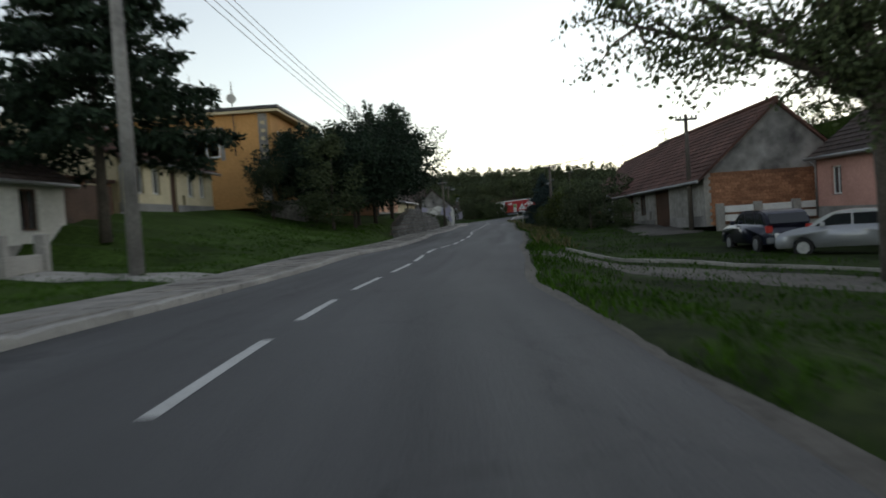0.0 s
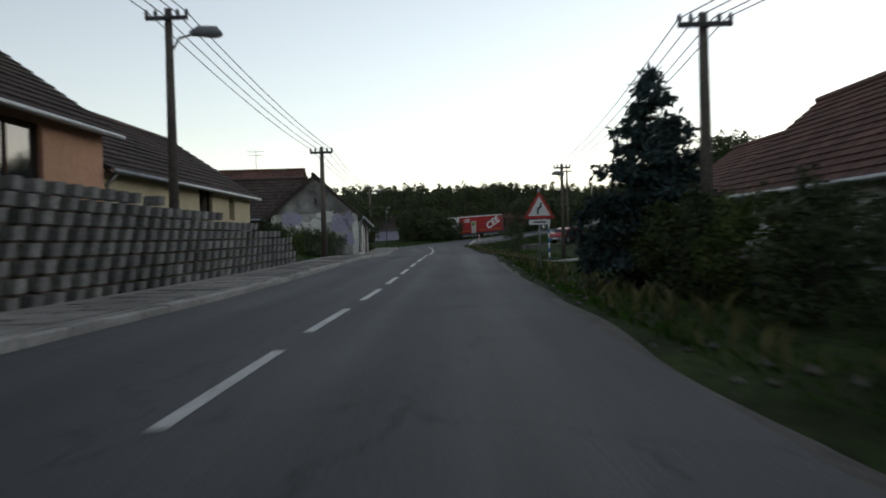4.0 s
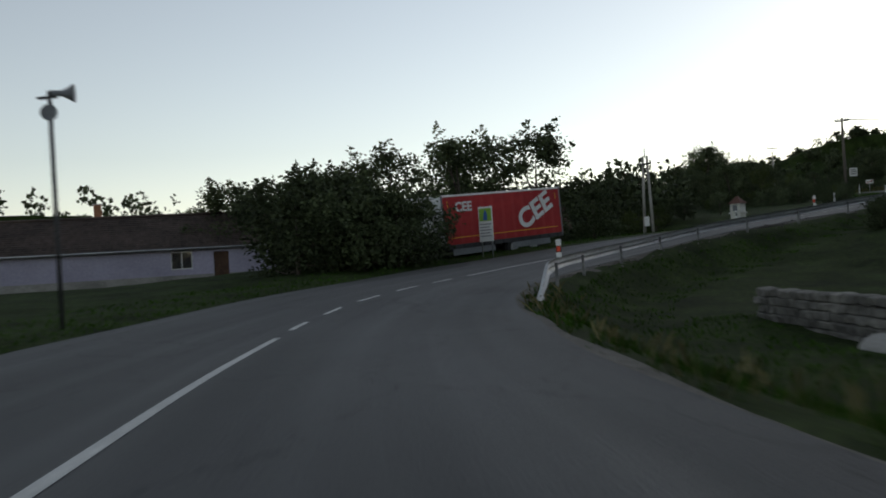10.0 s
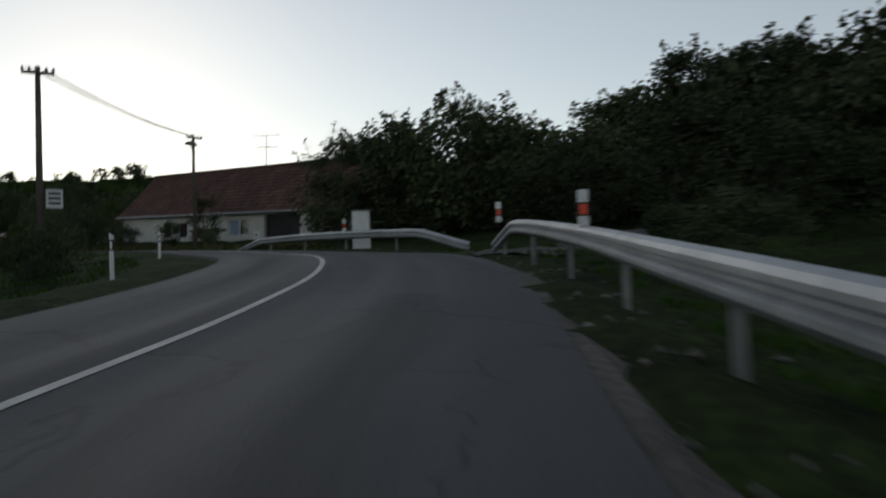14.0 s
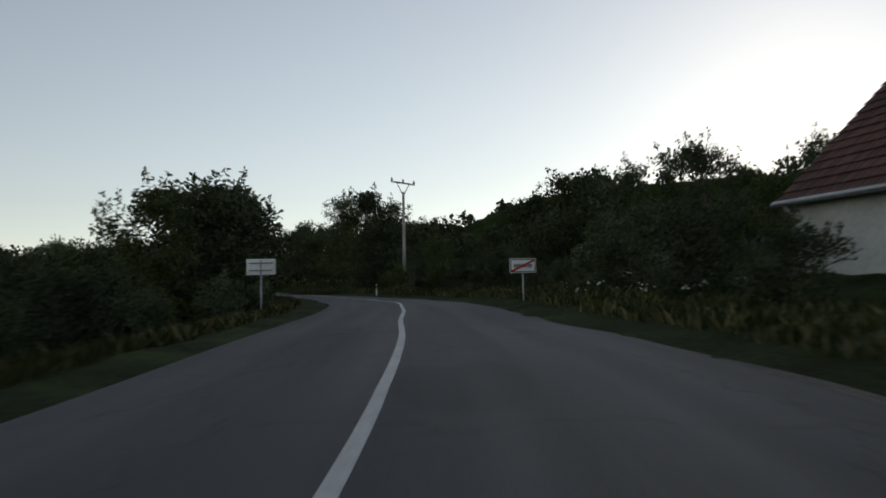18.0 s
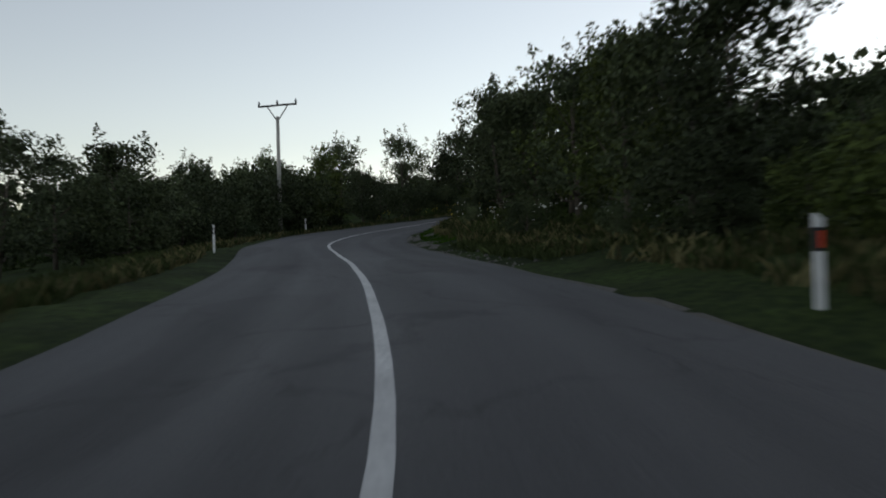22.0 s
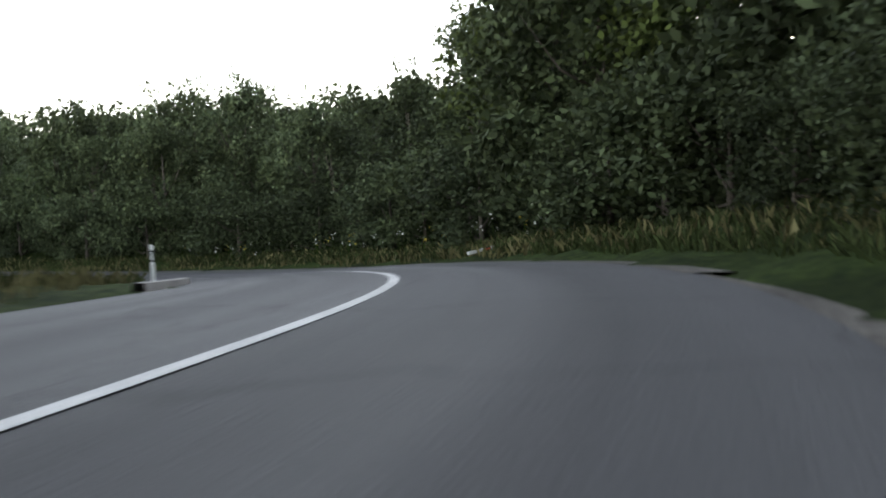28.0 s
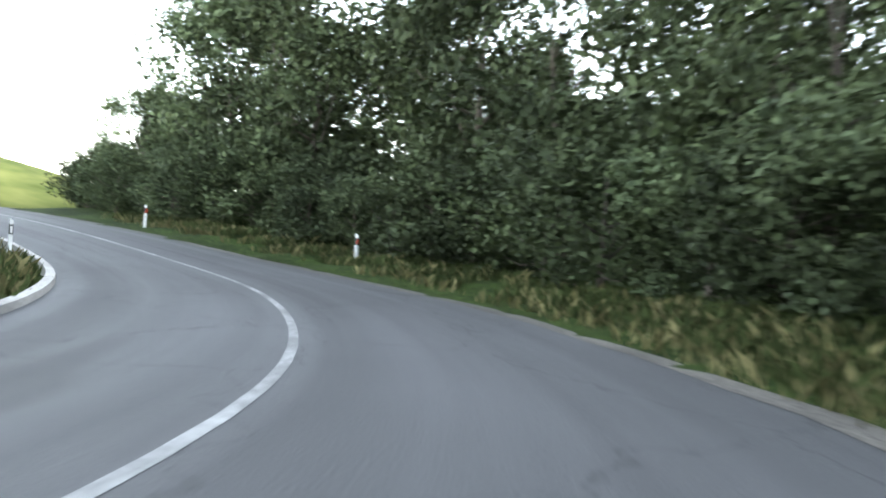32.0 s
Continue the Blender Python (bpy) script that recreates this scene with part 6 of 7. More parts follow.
plant("shrub", 126.6, 7.3, 2.4, 0.75, 0, "clipped round dark green bush on the lawn")
for s, right, h in ((139, -8.5, 1.2), (143, -9, 1.3), (146, -9.5, 1.2), (149, -10.5, 1.3), (136, -8.5, 1.5), (151, -12.5, 1.6)):
    plant("shrub", s, right, h)
for s, right, h in ((170, -10.2, 4.0), (171.5, -8.4, 3.0), (172.5, -11.0, 4.2), (174, -14, 4.6)):
    plant("shrub", s, right, h, 1.15, rnd.choice((0, 2)), "tall dark thicket of bushes before the lorry")
plant("tree", 108.5, 12.5, 4.6, 0.7, 2)
for s, right, h in ((240.2, 8.0, 2.9), (229.0, 9.5, 5.4), (229.5, 12, 5.6), (243, 7.2, 1.6), (247, 6.6, 1.5), (251, 6.4, 1.8), (255, 7.4, 2.2), (238.5, 7.2, 1.2), (258, 6.2, 1.6)):
    plant("tree" if h > 2.5 else "shrub", s, right, h, 1.0)
for s, right, h in ((212, 27, 8.0), (207, 33, 8.0), (200, 22, 5), (194, 26, 7), (188, 24, 6.5)):
    plant("tree", s, right, h, 1.3, rnd.randrange(2))


def belt(kind, s0, s1, near, far, low, high, step, wide=1.0, which=None, among=None):
    """A belt of plants along the road, from near to far metres beside it (negative: on the left)."""
    s = s0
    while s < s1:
        right = rnd.uniform(near, far)
        p = on_road(s, right)
        st, side, _ = nearest(p.x, p.y)
        clear = 4.6 if kind == "shrub" else 5.2
        if abs(side[0]) > clear:
            plant(kind, s, right, rnd.uniform(low, high), wide, rnd.choice(among) if among else which)
        s += step * rnd.uniform(0.7, 1.3)


# bushes and trees along the outer bend and down the slope
belt("shrub", 211, 236, -6.2, -8.5, 1.0, 1.6, 2.6)
belt("tree", 186, 238, -17, -23, 1.8, 2.6, 4.4, 1.4)
belt("shrub", 238, 292, -4.9, -6.6, 0.9, 1.5, 2.3)
belt("shrub", 240, 300, -7.5, -10, 1.6, 2.4, 3.4)
belt("tree", 262, 282, -7.0, -8.6, 3.6, 4.6, 5.0)
belt("tree", 284, 330, -12, -18, 3.0, 4.4, 4.6, 1.3)
# the wooded bank on the right
belt("shrub", 262, 300, 5.8, 7.4, 1.1, 1.9, 2.6)
belt("tree", 262, 300, 8.0, 11.0, 2.2, 3.2, 3.8, 1.2)
belt("tree", 258, 330, 13, 20, 1.8, 2.6, 5.0, 1.5)
belt("tree", 300, 334, 6.6, 8.4, 3.6, 5.0, 3.4, 1.1)
belt("shrub", 298, 334, 5.2, 6.2, 0.6, 1.1, 2.8)
belt("tree", 338, 368, 7.2, 10.0, 4.6, 6.6, 3.4, 1.2)
belt("shrub", 340, 368, 5.4, 6.6, 1.0, 2.0, 2.4)
for s, right, h in ((266, 9.5, 4.2), (270.5, 9.0, 4.8), (275, 8.6, 4.2)):
    plant("tree", s, right, h, 1.0, rnd.randrange(3))
# dense bushes on the left of the climb
belt("shrub", 318, 366, -6.8, -8.6, 2.0, 3.0, 2.6, 1.15)
belt("tree", 316, 368, -9.5, -14, 4.0, 5.4, 3.8, 1.2)
# the green wall round the left-hand bend
belt("shrub", 366, 432, 6.6, 7.8, 2.0, 3.4, 2.0, 1.2, None, (0, 1, 2))
belt("tree", 366, 398, 8.6, 11.5, 4.2, 6.0, 2.6, 1.15, None, (0, 1, 2))
belt("tree", 398, 414, 8.2, 11.5, 5.6, 7.4, 2.4, 1.0, None, (0, 1, 2))
belt("tree", 414, 438, 8.2, 11.5, 7.4, 9.4, 2.4, 1.0, None, (0, 1, 2))
belt("tree", 368, 440, 13, 19, 5.0, 6.8, 4.0, 1.15, None, (0, 1, 2))
belt("shrub", 432, 452, 5.6, 7.5, 2.0, 3.2, 2.2, 1.2, None, (0, 1, 2))
belt("tree", 436, 462, 7.6, 11, 4.4, 6.2, 3.0, 1.15)
belt("tree", 424, 436, -7, -12, 4, 6, 3.0)
plant("tree", 0, 0, 8.6, 1.1, 0, "tall tree with overhanging boughs inside the bend", (53.6, 367.6))


def far_woods():
    """The woods on the hills: crowns of many leaf clumps, too many trees to count."""
    rng = np.random.default_rng(77)
    xy = rng.uniform((-190, -20), (260, 560), (12000, 2))
    s, side, z = nearest(xy[:, 0], xy[:, 1])
    reach = np.abs(side)
    keep = (reach > 20) & (reach < 240)
    keep &= ~((xy[:, 1] < 165) & (xy[:, 0] > -70) & (xy[:, 0] < 60))
    keep &= ~((s > 140) & (s < 250) & (side > 0) & (xy[:, 1] < 150))
    keep &= ~((xy[:, 0] > -30) & (xy[:, 0] < 24) & (xy[:, 1] > 160) & (xy[:, 1] < 224))
    open_hill = (xy[:, 0] > 62) & (xy[:, 1] > 198) & (xy[:, 1] < 316) & (reach > 20) & (side > 0)
    xy, reach, scrub = xy[keep], reach[keep], open_hill[keep]
    close = reach < 72
    scrub = np.concatenate([scrub[close][:2300], scrub[~close][:1300]])
    xy = np.concatenate([xy[close][:2300], xy[~close][:1300]])
    reach = np.concatenate([reach[close][:2300], reach[~close][:1300]])
    ground = ground_z(xy[:, 0], xy[:, 1])
    for name, near, count, size in (("near_woods", True, 150, 0.42), ("far_woods", False, 70, 0.75)):
        spots = []
        for (x, y), g, low in zip(xy[(reach < 72) == near], ground[(reach < 72) == near], scrub[(reach < 72) == near]):
            high = rng.uniform(3.6, 7.0) * (0.36 if low else 0.62 if 25 < y - 190 < 110 and 36 < x < 62 and near else 1.0)
            w = high * rng.uniform(0.6, 0.85) * (2.0 if low else 1.0)
            heads = rng.normal(size=(9, 3))
            heads /= np.linalg.norm(heads, axis=1)[:, None]
            heads *= (w * 0.36, w * 0.36, high * 0.34)
            pick = heads[rng.integers(0, 9, count)]
            d = rng.normal(size=(count, 3))
            d /= np.linalg.norm(d, axis=1)[:, None]
            spots.append(np.array([x, y, g + high * 0.5]) + pick + d * w * 0.22 * rng.uniform(0.4, 1.0, (count, 1)))
        ob = new(name, leaf_mesh(name, np.concatenate(spots), size, LEAF, rng, 1.3))
        tagged(ob, "dark wooded hillside of broadleaf trees", "woods", kind="stuff")


far_woods()

# trees on the hillside above the bend, and the tall tree beside the climb
for s, right, h in ((214, 22, 5.2), (218, 26, 6.0), (222, 21, 5.2), (224, 30, 6.6), (210, 36, 6.8), (230, 24, 4.6), (236, 28, 5.2), (242, 24, 4.4), (226, 40, 6)):
    plant("tree", s, right, h, 1.35, rnd.randrange(2))
for s, right, h in ((206, 14, 2.2), (209, 16, 3.0), (212, 18, 4.0), (207, 20, 4.4), (204, 24, 5.5), (211, 24, 5.5), (200, 17, 3.0), (196, 18, 3.4), (192, 17, 3.0), (219, 16, 4.4), (223, 16, 4.8)):
    plant("shrub", s, right, h, 1.25, rnd.choice((0, 2)), "dark bushes on the slope behind the barrier")
for s, right, h in ((276, -6.2, 5.9), (280, -7.0, 6.1), (284.5, -6.8, 5.6), (272, -6.6, 5.7), (268, -6.8, 4.9), (274, -9.0, 6.0)):
    plant("tree", s, right, h, 1.2, rnd.randrange(2), "tall dense dark green tree beside the road")
for x, y, h in ((5.3, 174.6, 3.2), (3.9, 174.2, 3.5), (6.3, 175.7, 2.6), (2.4, 175.0, 3.4), (3.6, 176.5, 3.6), (2.0, 178.0, 4.0), (0.6, 178.5, 3.6), (1.0, 182.0, 4.4), (4.6, 174.8, 2.2)):
    plant("shrub", 0, 0, h, 1.1, rnd.choice((0, 2)), "dark thicket hiding the lorry's cab", (x, y))
for x, y, h in ((6, 196, 7.2), (11, 198, 8.0), (16, 197, 8.0), (21, 200, 4.4), (13, 204, 8.2), (20, 207, 4.4), (0, 204, 7.0), (-6, 200, 6.4), (3, 199, 6.6)):
    plant("tree", 0, 0, h, 1.25, rnd.randrange(2), "tall dark tree behind the parked lorry", (x, y))
for s, right, h in ((398, 10.5, 7.6), (402, 12.5, 7.8), (406, 10.5, 7.4), (392, 9.0, 6.0), (388, 10.5, 6.2)):
    plant("tree", s, right, h, 1.0, rnd.randrange(3))
for s, right, h in ((226.0, 11.5, 4.8), (228.5, 13.0, 5.8), (224.0, 13.5, 5.7), (227.0, 16.0, 6.9), (230.5, 10.5, 3.4)):
    plant("shrub", s, right, h, 1.0, rnd.choice((0, 2)), "tall dark bushes at the cottage's end wall")
for s, right, h in ((338, -10.5, 5.2), (343, -9.5, 5.8), (347.5, -8.6, 6.2), (352, -9.0, 6.6), (356.5, -8.0, 5.8), (361, -9.5, 6.0)):
    plant("tree", s, right, h, 0.95, 2 if s < 350 else rnd.randrange(2), "tall airy tree above the roadside bushes")
belt("shrub", 188, 206, 10, 13, 1.8, 3.0, 2.2, 1.2, 0)
belt("shrub", 213, 228, 12, 15, 2.4, 3.6, 2.4, 1.2, 2)
belt("shrub", 186, 228, 16, 22, 3.0, 4.6, 2.4, 1.3, 0)
belt("shrub", 188, 226, 24, 32, 4.0, 5.6, 3.0, 1.3, 2)
for s, right, h in ((263, 11.5, 4.0), (266.5, 12.5, 4.4), (270, 10.5, 4.2), (260, 14.0, 3.4)):
    plant("tree", s, right, h, 1.0, 2, "airy tree on the bank behind the town sign")


for x, y, h in ((90, 367, 8.6), (94, 371, 9.2), (97.5, 366, 9.0), (99, 374, 9.6), (95, 379, 9.4), (104, 371, 9.6), (102, 380, 9.6)):
    plant("tree", 0, 0, h, 1.15, rnd.randrange(3), "tall leafy tree on the slope above the bend", (x, y))


# ---- the leaning tree close to the road ----
def leaning_tree(at):
    tree = thing("leaning_tree", "old leaning tree with bare crooked trunk on the gravel bank", "tree", at)
    rng = np.random.default_rng(91)
    bm = bmesh.new()
    spine = [(0.1, 0, -0.3), (0, 0, 0.2), (-0.35, 0.1, 1.3), (-0.8, 0.1, 2.4), (-1.0, 0.3, 3.4), (-1.0, 0.2, 4.6), (-0.8, 0, 5.6)]
    tube(bm, spine, [0.2, 0.16, 0.14, 0.13, 0.11, 0.07, 0.03], 9)
    heads = []
    for k in range(16):
        z = rng.uniform(2.6, 5.0)
        root = Vector((np.interp(z, [1.3, 2.4, 3.4, 5.6], [-0.35, -0.8, -1.0, -0.8]), 0.15, z))
        a = rng.uniform(0, 2 * math.pi)
        tip = root + Vector((math.cos(a), math.sin(a), rng.uniform(0.1, 0.9))) * rng.uniform(0.9, 2.2)
        tube(bm, [root, root.lerp(tip, 0.5) + Vector((0, 0, 0.12)), tip], [0.05, 0.035, 0.012], 5)
        heads.append(np.array(tip))
    part("trunk", bm, BARK, tree, "cracked grey-brown bark")
    spots = [h + rng.normal(0, 0.42, (230, 3)) * (1, 1, 0.7) for h in heads]
    part("crown", leaf_mesh("crown", np.concatenate(spots), 0.11, LEAF, rng), None, tree)


belt("tree", 350, 384, 7.6, 11, 6.6, 8.6, 2.8, 1.1)
leaning_tree(beside(339.5, 6.2))
for s, right, h in ((326, -8.6, 3.4), (329, -9.4, 3.8), (332, -8.4, 3.9), (335.5, -8.9, 4.2), (338, -8.2, 3.6), (322, -9.0, 3.2)):
    plant("shrub", s, right, h, 1.05, rnd.choice((0, 1, 2)), "dense tall bushes round the power mast")
belt("shrub", 189, 204, 6.4, 9.0, 0.8, 1.5, 1.7, 1.2, 0)


# ---- pavement, kerbs and the block wall on the left ----
def pavement_part(s0, s1):
    at = ribbon("pavement", s0, s1, [lambda s: -left_edge(s) - 0.16, lambda s: -left_edge(s) - 0.17, lambda s: -max(4.35, left_edge(s) + 1.35), lambda s: -max(4.42, left_edge(s) + 1.42)], [fix(-0.1), fix(0.11), fix(0.14), fix(-0.1)], PAVING, 1.0)
    return new("pavement", at)


PAVING = mat("paving_slabs", (0.17, 0.16, 0.145), (0.26, 0.245, 0.22), 9, 0.5, 0.92, 0.25, spread=0.35, each=0.15)
pave = pavement_part(-1.0 + 1.0, 150.0)
tagged(pave, "narrow pavement of worn grey concrete slabs", "pavement", kind="structure")
kerb = bpy.data.meshes.new("kerb_stone")
bm = boxed(-0.075, 0.075, -0.49, 0.49, -0.15, 0.115, 0.015)
bm.to_mesh(kerb)
bm.free()
kerb.materials.append(CONCRETE)
rk = random.Random(3)
s = 0.6
while s < 150:
    p = on_road(s, -left_edge(s) - 0.085)
    part("kerb_stone", kerb, None, pave, "", pose(p.x, p.y, p.z + rk.uniform(-0.02, 0.01), rk.uniform(-1, 1), rk.uniform(-2, 2), road_turn(s) + rk.uniform(-0.8, 0.8)))
    s += 1.0
slab = bpy.data.meshes.new("slab")
bm = boxed(-0.29, 0.29, -0.24, 0.24, -0.05, 0.012, 0.008)
bm.to_mesh(slab)
bm.free()
slab.materials.append(PAVING)
s = 0.4
while s < 100:
    for side in (3.1, 3.72):
        p = on_road(s, -side, 0.125 + (side - 3.2) * 0.02)
        if rk.random() < 0.93:
            part("slab", slab, None, pave, "", pose(p.x, p.y, p.z + rk.uniform(-0.012, 0.01), rk.uniform(-1, 1), rk.uniform(-1, 1), road_turn(s)))
    s += 0.5 if s < 75 else 1.0

WALL_TOP = ([53, 56, 60, 66, 72, 80, 87], [0.3, 0.65, 1.2, 1.9, 1.85, 1.45, 0.85])
blocks = thing("block_wall", "staggered retaining wall of hollow grey concrete planter blocks", "retaining wall", beside(70, -4.5), kind="structure")
base = blocks.matrix_basis.inverted()
BLOCK = mat("wall_blocks", (0.15, 0.147, 0.14), (0.27, 0.262, 0.245), 14, 0.7, 0.95, 0.3, spread=0.3, each=0.25)
bm = bmesh.new()
ring = [(-0.16, 0.0), (-0.13, -0.03), (0.13, -0.03), (0.16, 0.0), (0.13, 0.34), (-0.13, 0.34)]
inner = [(-0.11, 0.04), (0.11, 0.04), (0.09, 0.28), (-0.09, 0.28)]
low = [bm.verts.new((x, y - 0.0, 0.0)) for x, y in ring]
top = [bm.verts.new((x, y - 0.03, 0.2)) for x, y in ring]
for k in range(6):
    bm.faces.new((low[k], low[(k + 1) % 6], top[(k + 1) % 6], top[k]))
pit = [bm.verts.new((x, y - 0.03, 0.2)) for x, y in inner]
deep = [bm.verts.new((x, y - 0.03, 0.12)) for x, y in inner]
bm.faces.new((top[1], top[2], pit[1], pit[0]))
bm.faces.new((top[0], top[1], pit[0]))
bm.faces.new((top[2], top[3], pit[1]))
bm.faces.new((top[3], top[4], pit[2], pit[1]))
bm.faces.new((top[4], top[5], pit[3], pit[2]))
bm.faces.new((top[5], top[0], pit[0], pit[3]))
for k in range(4):
    bm.faces.new((pit[k], pit[(k + 1) % 4], deep[(k + 1) % 4], deep[k]))
bm.faces.new(deep)
bmesh.ops.recalc_face_normals(bm, faces=bm.faces)
block_mesh = bpy.data.meshes.new("block")
bm.to_mesh(block_mesh)
bm.free()
block_mesh.materials.append(BLOCK)
for row in range(8):
    s = 53.0 + (row % 2) * 0.34
    while s < 87:
        if row * 0.25 < np.interp(s, *WALL_TOP) + rk.uniform(-0.06, 0.06):
            p = on_road(s, -4.5 - 0.06 * row, 0.08 + 0.25 * row)
            part("block", block_mesh, None, blocks, "", base @ pose(p.x, p.y, p.z, rk.uniform(-2, 2), 0, road_turn(s) + 90 + rk.uniform(-3, 3)))
        s += 0.68
fill = ribbon("earth", 53, 87, [fix(-4.62), lambda s: -4.64 - 0.24 * np.interp(s, *WALL_TOP), fix(-5.6)], [fix(0.0), lambda s: max(0.1, np.interp(s, *WALL_TOP) - 0.06), lambda s: np.interp(s, *WALL_TOP) - 0.1], SOIL, 0.7)
part("earth", fill, None, blocks, "dark soil behind the blocks", base)


# ---- grass and weeds along the road ----
def blades(name, label, plan, seed, material, high=(0.1, 0.3), wide=0.012):
    """Upright bent blades. plan: rows of (s0, s1, near, far, how many); negative distances lie on the left."""
    rng = np.random.default_rng(seed)
    at = []
    for s0, s1, near, far, count in plan:
        s = rng.uniform(s0, s1, count)
        r = near + (far - near) * rng.uniform(0, 1, count) ** 1.4
        clump = np.array([noise.noise((a * 0.9, b * 1.3, 1.7)) for a, b in zip(s, r)])
        rim = np.where(r < 0, left_edge(s), right_edge(s)) + 0.15
        use = (clump > -0.3) & (np.abs(r) > rim)
        for a, b in zip(s[use], r[use]):
            at.append(on_road(a, b)[:2])
    at = np.array(at)
    z = ground_z(at[:, 0], at[:, 1])
    n = len(at)
    tall = rng.uniform(*high, (n, 1))
    root = np.c_[at, z - 0.03]
    lean = np.c_[rng.normal(0, 0.35, (n, 2)), np.ones(n)] * tall
    a = rng.uniform(0, 2 * math.pi, n)
    side = np.c_[np.cos(a), np.sin(a), np.zeros(n)] * (wide * (0.7 + tall))
    v = np.empty((n, 4, 3))
    v[:, 0], v[:, 1] = root - side, root + side
    v[:, 2] = root + lean * 0.6 + side * 0.8
    v[:, 3] = root + lean * (1.0, 1.0, 0.9) + np.c_[rng.normal(0, 0.15, (n, 2)) * tall, np.zeros(n)]
    me = bpy.data.meshes.new(name)
    me.vertices.add(4 * n)
    me.vertices.foreach_set("co", v.ravel())
    me.loops.add(4 * n)
    me.loops.foreach_set("vertex_index", np.arange(4 * n, dtype=np.int32))
    me.polygons.add(n)
    me.polygons.foreach_set("loop_start", np.arange(0, 4 * n, 4, dtype=np.int32))
    me.materials.append(material)
    me.update(calc_edges=True)
    ob = new(name, me)
    tagged(ob, label, "grass", kind="stuff")


blades("grass", "short uneven green grass on the verges", ((0, 30, 3.1, 12, 16000), (28, 95, 3.3, 9, 20000), (95, 160, 3.5, 9, 26000), (0, 55, -4.6, -10, 20000), (85, 160, -4.6, -8, 12000), (160, 215, 4.6, 7, 9000), (160, 240, -4.4, -8, 16000), (312, 358, 3.6, 6.4, 34000)), 61, GRASS, (0.05, 0.16))
blades("tall_grass", "tall rough grass and weeds beside the road", ((225, 300, 4.4, 7, 30000), (240, 330, -3.6, -7, 36000), (300, 310, 3.6, 9.5, 8000), (310, 354, 4.5, 9.5, 46000), (316, 356, 5.2, 8.0, 36000), (354, 372, 4.0, 9.5, 12000), (330, 372, -4.4, -7.5, 20000), (372, 434, 4.6, 7.5, 36000), (372, 434, -3.4, -7, 18000)), 62, GRASS_TALL, (0.08, 0.32), 0.008)
blades("dry_grass", "dry yellowish grass stalks at the road edge", ((28, 160, 3.4, 5, 2400), (225, 434, 4.2, 6.5, 18000), (240, 434, -3.5, -5, 9000)), 63, DRY, (0.1, 0.4))


# ---- wildflowers ----
def flowers(name, label, plan, seed, material, high=(0.35, 0.75), size=0.032):
    """Flat flower heads on thin stalks, each head of five petals' outline."""
    rng = np.random.default_rng(seed)
    v, f = [], []
    for s0, s1, near, far, count in plan:
        for _ in range(count):
            p = on_road(rng.uniform(s0, s1), near + (far - near) * rng.uniform(0, 1))
            z = drop_to_ground(p.x, p.y)
            c = np.array([p.x, p.y, z + rng.uniform(*high)])
            for _ in range(rng.integers(2, 6)):
                q = c + rng.normal(0, 0.07, 3)
                tilt = rng.normal(0, 0.5, 2)
                i = len(v)
                v.append(tuple(q))
                for k in range(5):
                    a = 2 * math.pi * k / 5
                    d = np.array([math.cos(a), math.sin(a), math.cos(a) * tilt[0] + math.sin(a) * tilt[1] + 0.2]) * size * rng.uniform(0.7, 1.3)
                    v.append(tuple(q + d))
                f += [(i, i + 1 + k, i + 1 + (k + 1) % 5) for k in range(5)]
            i = len(v)
            v += [tuple(c + (0.004, 0, 0)), tuple(c - (0.004, 0, 0)), (p.x - 0.006, p.y, z), (p.x + 0.006, p.y, z)]
            f.append((i, i + 1, i + 2, i + 3))
    me = mesh_of(name, v, f, material)
    me.materials.append(GRASS)
    for poly in me.polygons:
        poly.material_index = 1 if len(poly.vertices) == 4 else 0
    ob = new(name, me)
    tagged(ob, label, "wildflowers", kind="stuff")


YELLOW_PETAL = mat("yellow_petals", (0.55, 0.42, 0.05), (0.7, 0.55, 0.1), 5, 1, 0.8, 0, spread=0.1)
flowers("white_flowers", "white umbel wildflowers scattered on the grassy bank", ((300, 334, 5.0, 7.5, 60), (374, 398, 5.2, 7.2, 40), (243, 258, 4.6, 6.2, 14)), 71, PETAL)
flowers("yellow_flowers", "small yellow wildflowers on the grassy bank", ((310, 350, 4.6, 6.5, 14), (376, 398, 5.0, 6.8, 16), (342, 352, -5.0, -6.0, 30)), 72, YELLOW_PETAL)


# ---- kerbs and paved edges of the upper bend ----
inner_kerb = tagged(new("inner_kerb", ribbon("inner_kerb", 366, 440, [lambda s: -left_edge(s) + 0.02, lambda s: -left_edge(s) - 0.0, lambda s: -left_edge(s) - 0.14, lambda s: -left_edge(s) - 0.16], [fix(-0.1), fix(0.1), fix(0.11), fix(-0.2)], CONCRETE)),
                    "low pale concrete kerb on the inside of the bend", "kerb", kind="structure")
strip = tagged(new("edge_strip", ribbon("edge_strip", 364, 440, [lambda s: right_edge(s) - 0.06 + 0.04 * math.sin(s * 2.1), lambda s: right_edge(s) + 0.34 + 0.1 * math.sin(s * 1.3) * math.sin(s * 0.37), lambda s: right_edge(s) + 0.62 + 0.12 * math.sin(s * 0.8)], [fix(0.006), fix(0.0), fix(-0.1)], GRAVEL)),
               "pale strip of dirt and gravel along the asphalt edge", "verge", kind="structure")


